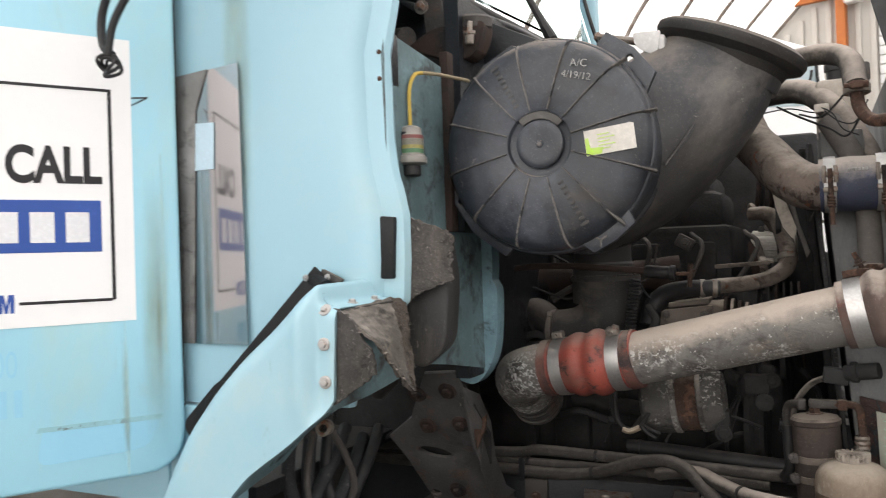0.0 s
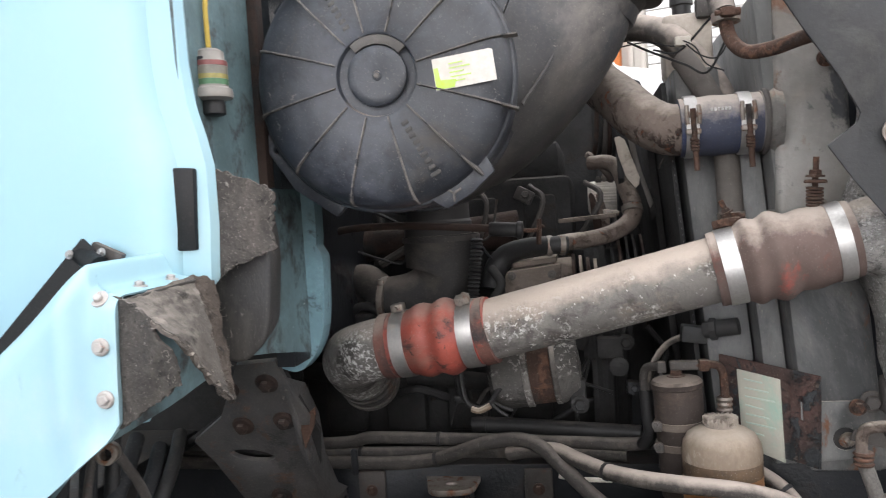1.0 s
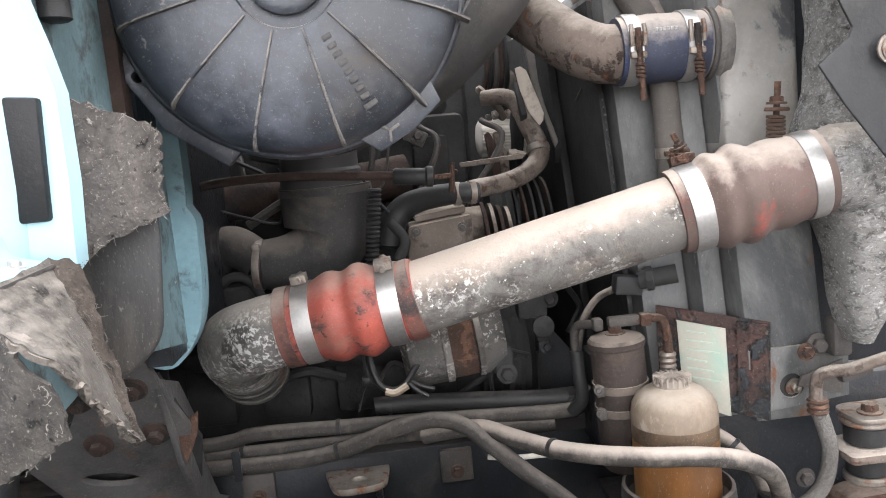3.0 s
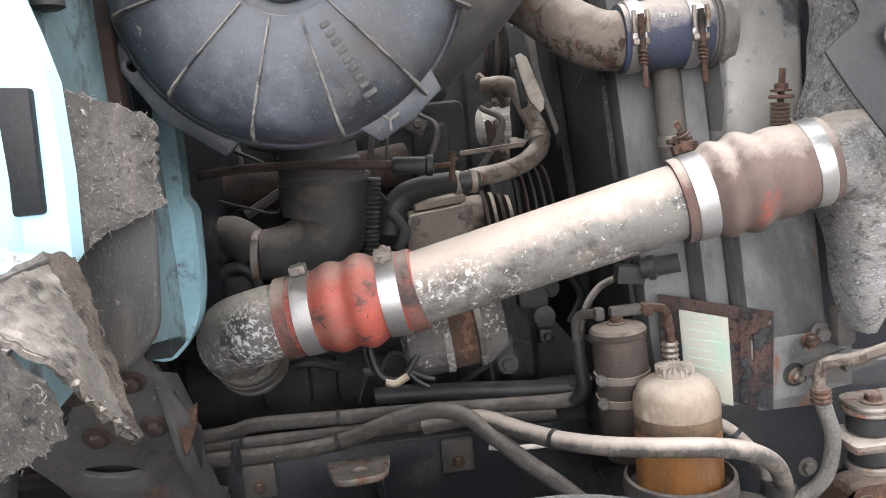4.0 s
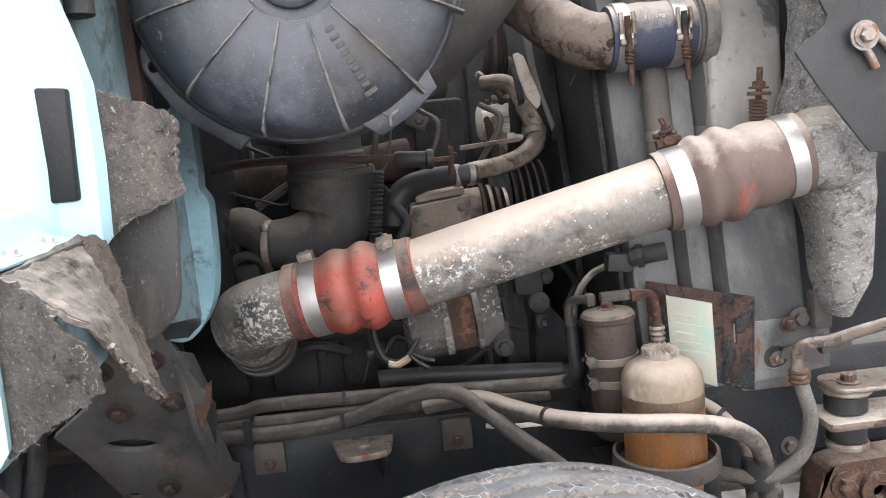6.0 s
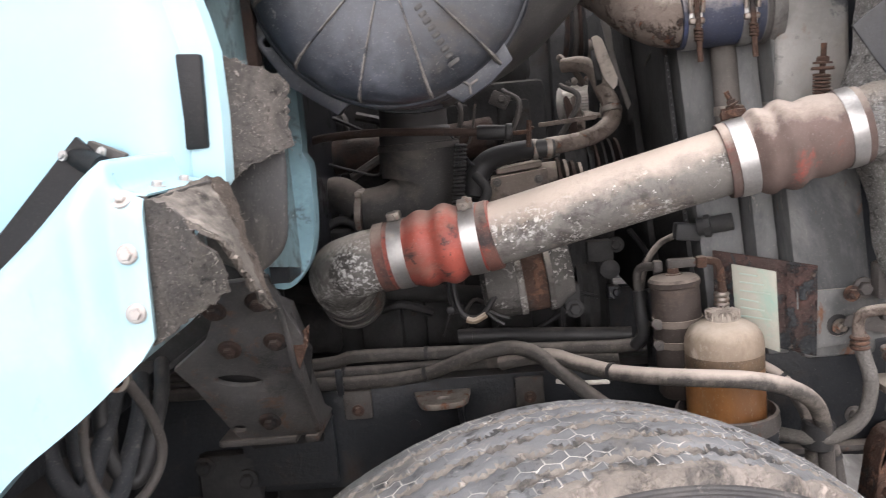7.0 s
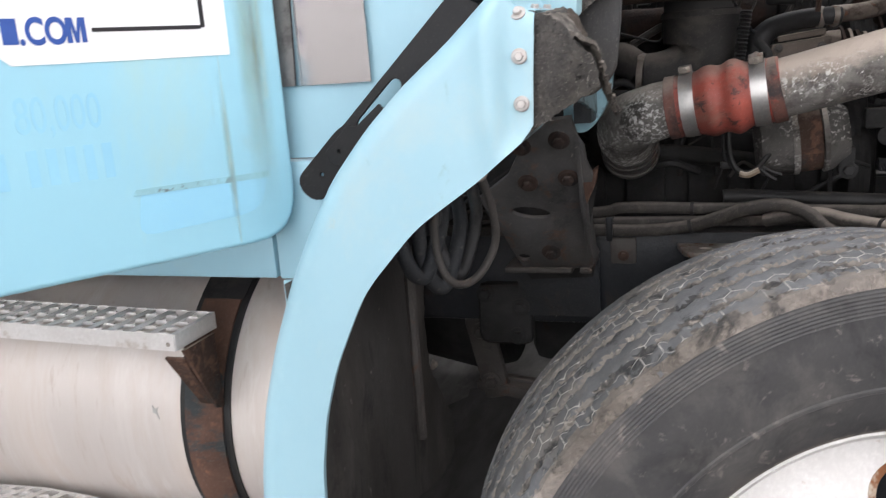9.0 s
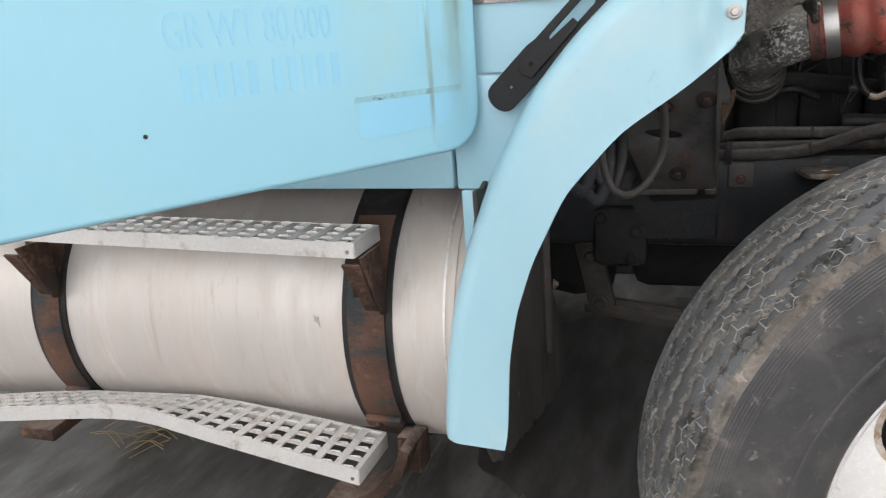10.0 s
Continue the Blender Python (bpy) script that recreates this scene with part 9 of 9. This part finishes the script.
    part("alternator_ear", join(box((-0.183, 1.70, 1.05), (0.03, 0.03, 0.05), 0.006), bolt((-0.18, 1.684, 1.03), (0, -1, 0), 0.011)), ENGINE, al)
    part("alternator_stud", bolt((-0.318, 1.668, 1.055), (0, -1, -0.3), 0.009), BROWN_STEEL, al)
    part("wiring", join(tube([(-0.39, 1.69, 1.15), (-0.395, 1.67, 1.09), (-0.385, 1.655, 1.048), (-0.365, 1.652, 1.034), (-0.345, 1.652, 1.04), (-0.325, 1.655, 1.065), (-0.315, 1.66, 1.075)], 0.0055, 8), tube([(-0.405, 1.68, 1.12), (-0.4, 1.67, 1.06), (-0.38, 1.66, 1.04)], 0.004, 8), tube([(-0.4, 1.67, 1.05), (-0.41, 1.67, 1.03), (-0.42, 1.67, 1.0)], 0.002, 6), box((-0.4, 1.67, 1.048), (0.02, 0.012, 0.014), 0.003), tube([(-0.34, 1.652, 1.045), (-0.325, 1.648, 1.03), (-0.31, 1.648, 1.02)], 0.0035, 6), tube([(-0.335, 1.652, 1.045), (-0.315, 1.648, 1.035), (-0.3, 1.648, 1.03)], 0.0035, 6)), RUBBER, al, "black wiring")
    part("pale_lead", tube([(-0.375, 1.648, 1.034), (-0.36, 1.6465, 1.031), (-0.34, 1.648, 1.04)], 0.0058, 8), CREAM, al, "pale taped lead")
    # belts and pulleys
    for x, z, r in ((-0.15, 1.09, 0.05), (-0.14, 1.25, 0.07), (-0.135, 1.0, 0.09)):
        part("pulley", lathe([(0.02, -0.02), (r, -0.02), (r * 0.92, -0.01), (r, 0.0), (r * 0.92, 0.01), (r, 0.02), (0.02, 0.02)], (x, 1.92, z), (1, 0, 0), 36), ENGINE, t)
    part("belt_tensioner", join(box((-0.12, 1.76, 1.12), (0.05, 0.03, 0.04), 0.006), lathe([(0.018, 0), (0.018, 0.01), (0.007, 0.012), (0, 0.018)], (-0.105, 1.748, 1.086), (0, -1, 0), 24), bolt((-0.09, 1.75, 1.13), (0, -1, 0), 0.01)), ENGINE, t)
    part("fan_hub", lathe([(0.02, 0), (0.09, 0.0), (0.1, 0.03), (0.05, 0.05), (0, 0.05)], (-0.1, 2.2, 1.25), (1, 0, 0), 32), ENGINE, t)
    for k in range(6):
        if k == 1:
            continue
        a = 2 * math.pi * k / 6 + 0.3
        part("fan_blade", box((-0.075, 2.2 + 0.2 * math.cos(a), 1.25 + 0.2 * math.sin(a)), (0.012, 0.26, 0.09), 0.003, (math.degrees(a), 0, 0)), ENGINE, t)
    tagged(part("corrugated_loom", join(*[lathe([(0.01, 0), (0.0125, 0.003), (0.01, 0.006)], (-0.362 - 0.001 * k, 1.76, 1.335 - 0.0075 * k), (0.1, 0.0, 1), 14) for k in range(20)]), RUBBER, t, "corrugated wire loom"), kind="stuff")
    part("clutter_tube", join(tube([(-0.34, 1.78, 1.28), (-0.32, 1.76, 1.25), (-0.335, 1.75, 1.22)], 0.009, 10), tube([(-0.9, 1.9, 1.1), (-0.7, 1.86, 1.06), (-0.5, 1.86, 1.05), (-0.3, 1.88, 1.02)], 0.02, 12), tube([(-0.5, 1.87, 1.15), (-0.49, 1.86, 1.0)], 0.006, 8), tube([(-0.43, 1.87, 1.1), (-0.41, 1.86, 1.0)], 0.005, 8)), ENGINE, t)


def wiring():
    """Dark harness branches and small pipes that fill the bay behind the charge pipe."""
    t = thing("engine_harness", (-0.4, 1.9, 1.2), "dark tangled wiring and small pipes on the engine side", "wiring")
    rnd = random.Random(21)
    for k in range(34):
        x, z = rnd.uniform(-0.62, -0.02), rnd.uniform(0.99, 1.46)
        if x > -0.27 and z > 1.24:
            continue
        p = V((x, rnd.uniform(1.80, 1.93), z))
        d = V((rnd.uniform(-0.14, 0.14), rnd.uniform(-0.02, 0.02), rnd.uniform(-0.1, 0.1)))
        e = V((rnd.uniform(-0.05, 0.05), rnd.uniform(-0.02, 0.01), rnd.uniform(-0.06, 0.06)))
        part("branch", tube([p, p + d * 0.4 + e, p + d * 0.8 + e * 0.6, p + d * 1.2], rnd.choice((0.0025, 0.004, 0.006, 0.009)), 7, 4), rnd.choice((RUBBER, BLACK_STEEL, BROWN_STEEL, RUBBER)), t)
    for k in range(26):
        p = V((rnd.uniform(-0.6, -0.04), rnd.uniform(1.83, 1.94), rnd.uniform(1.0, 1.46)))
        if p.x > -0.27 and p.z > 1.24:
            continue
        part("fitting", join(box(p, (rnd.uniform(0.015, 0.04), 0.03, rnd.uniform(0.012, 0.035)), 0.003, (0, rnd.uniform(-30, 30), 0)), bolt(p + V((0.004, -0.016, 0)), (0, -1, 0.2), rnd.uniform(0.005, 0.01))), rnd.choice((BROWN_STEEL, BLACK_STEEL, ENGINE, BROWN_STEEL)), t)


engine()
wiring()
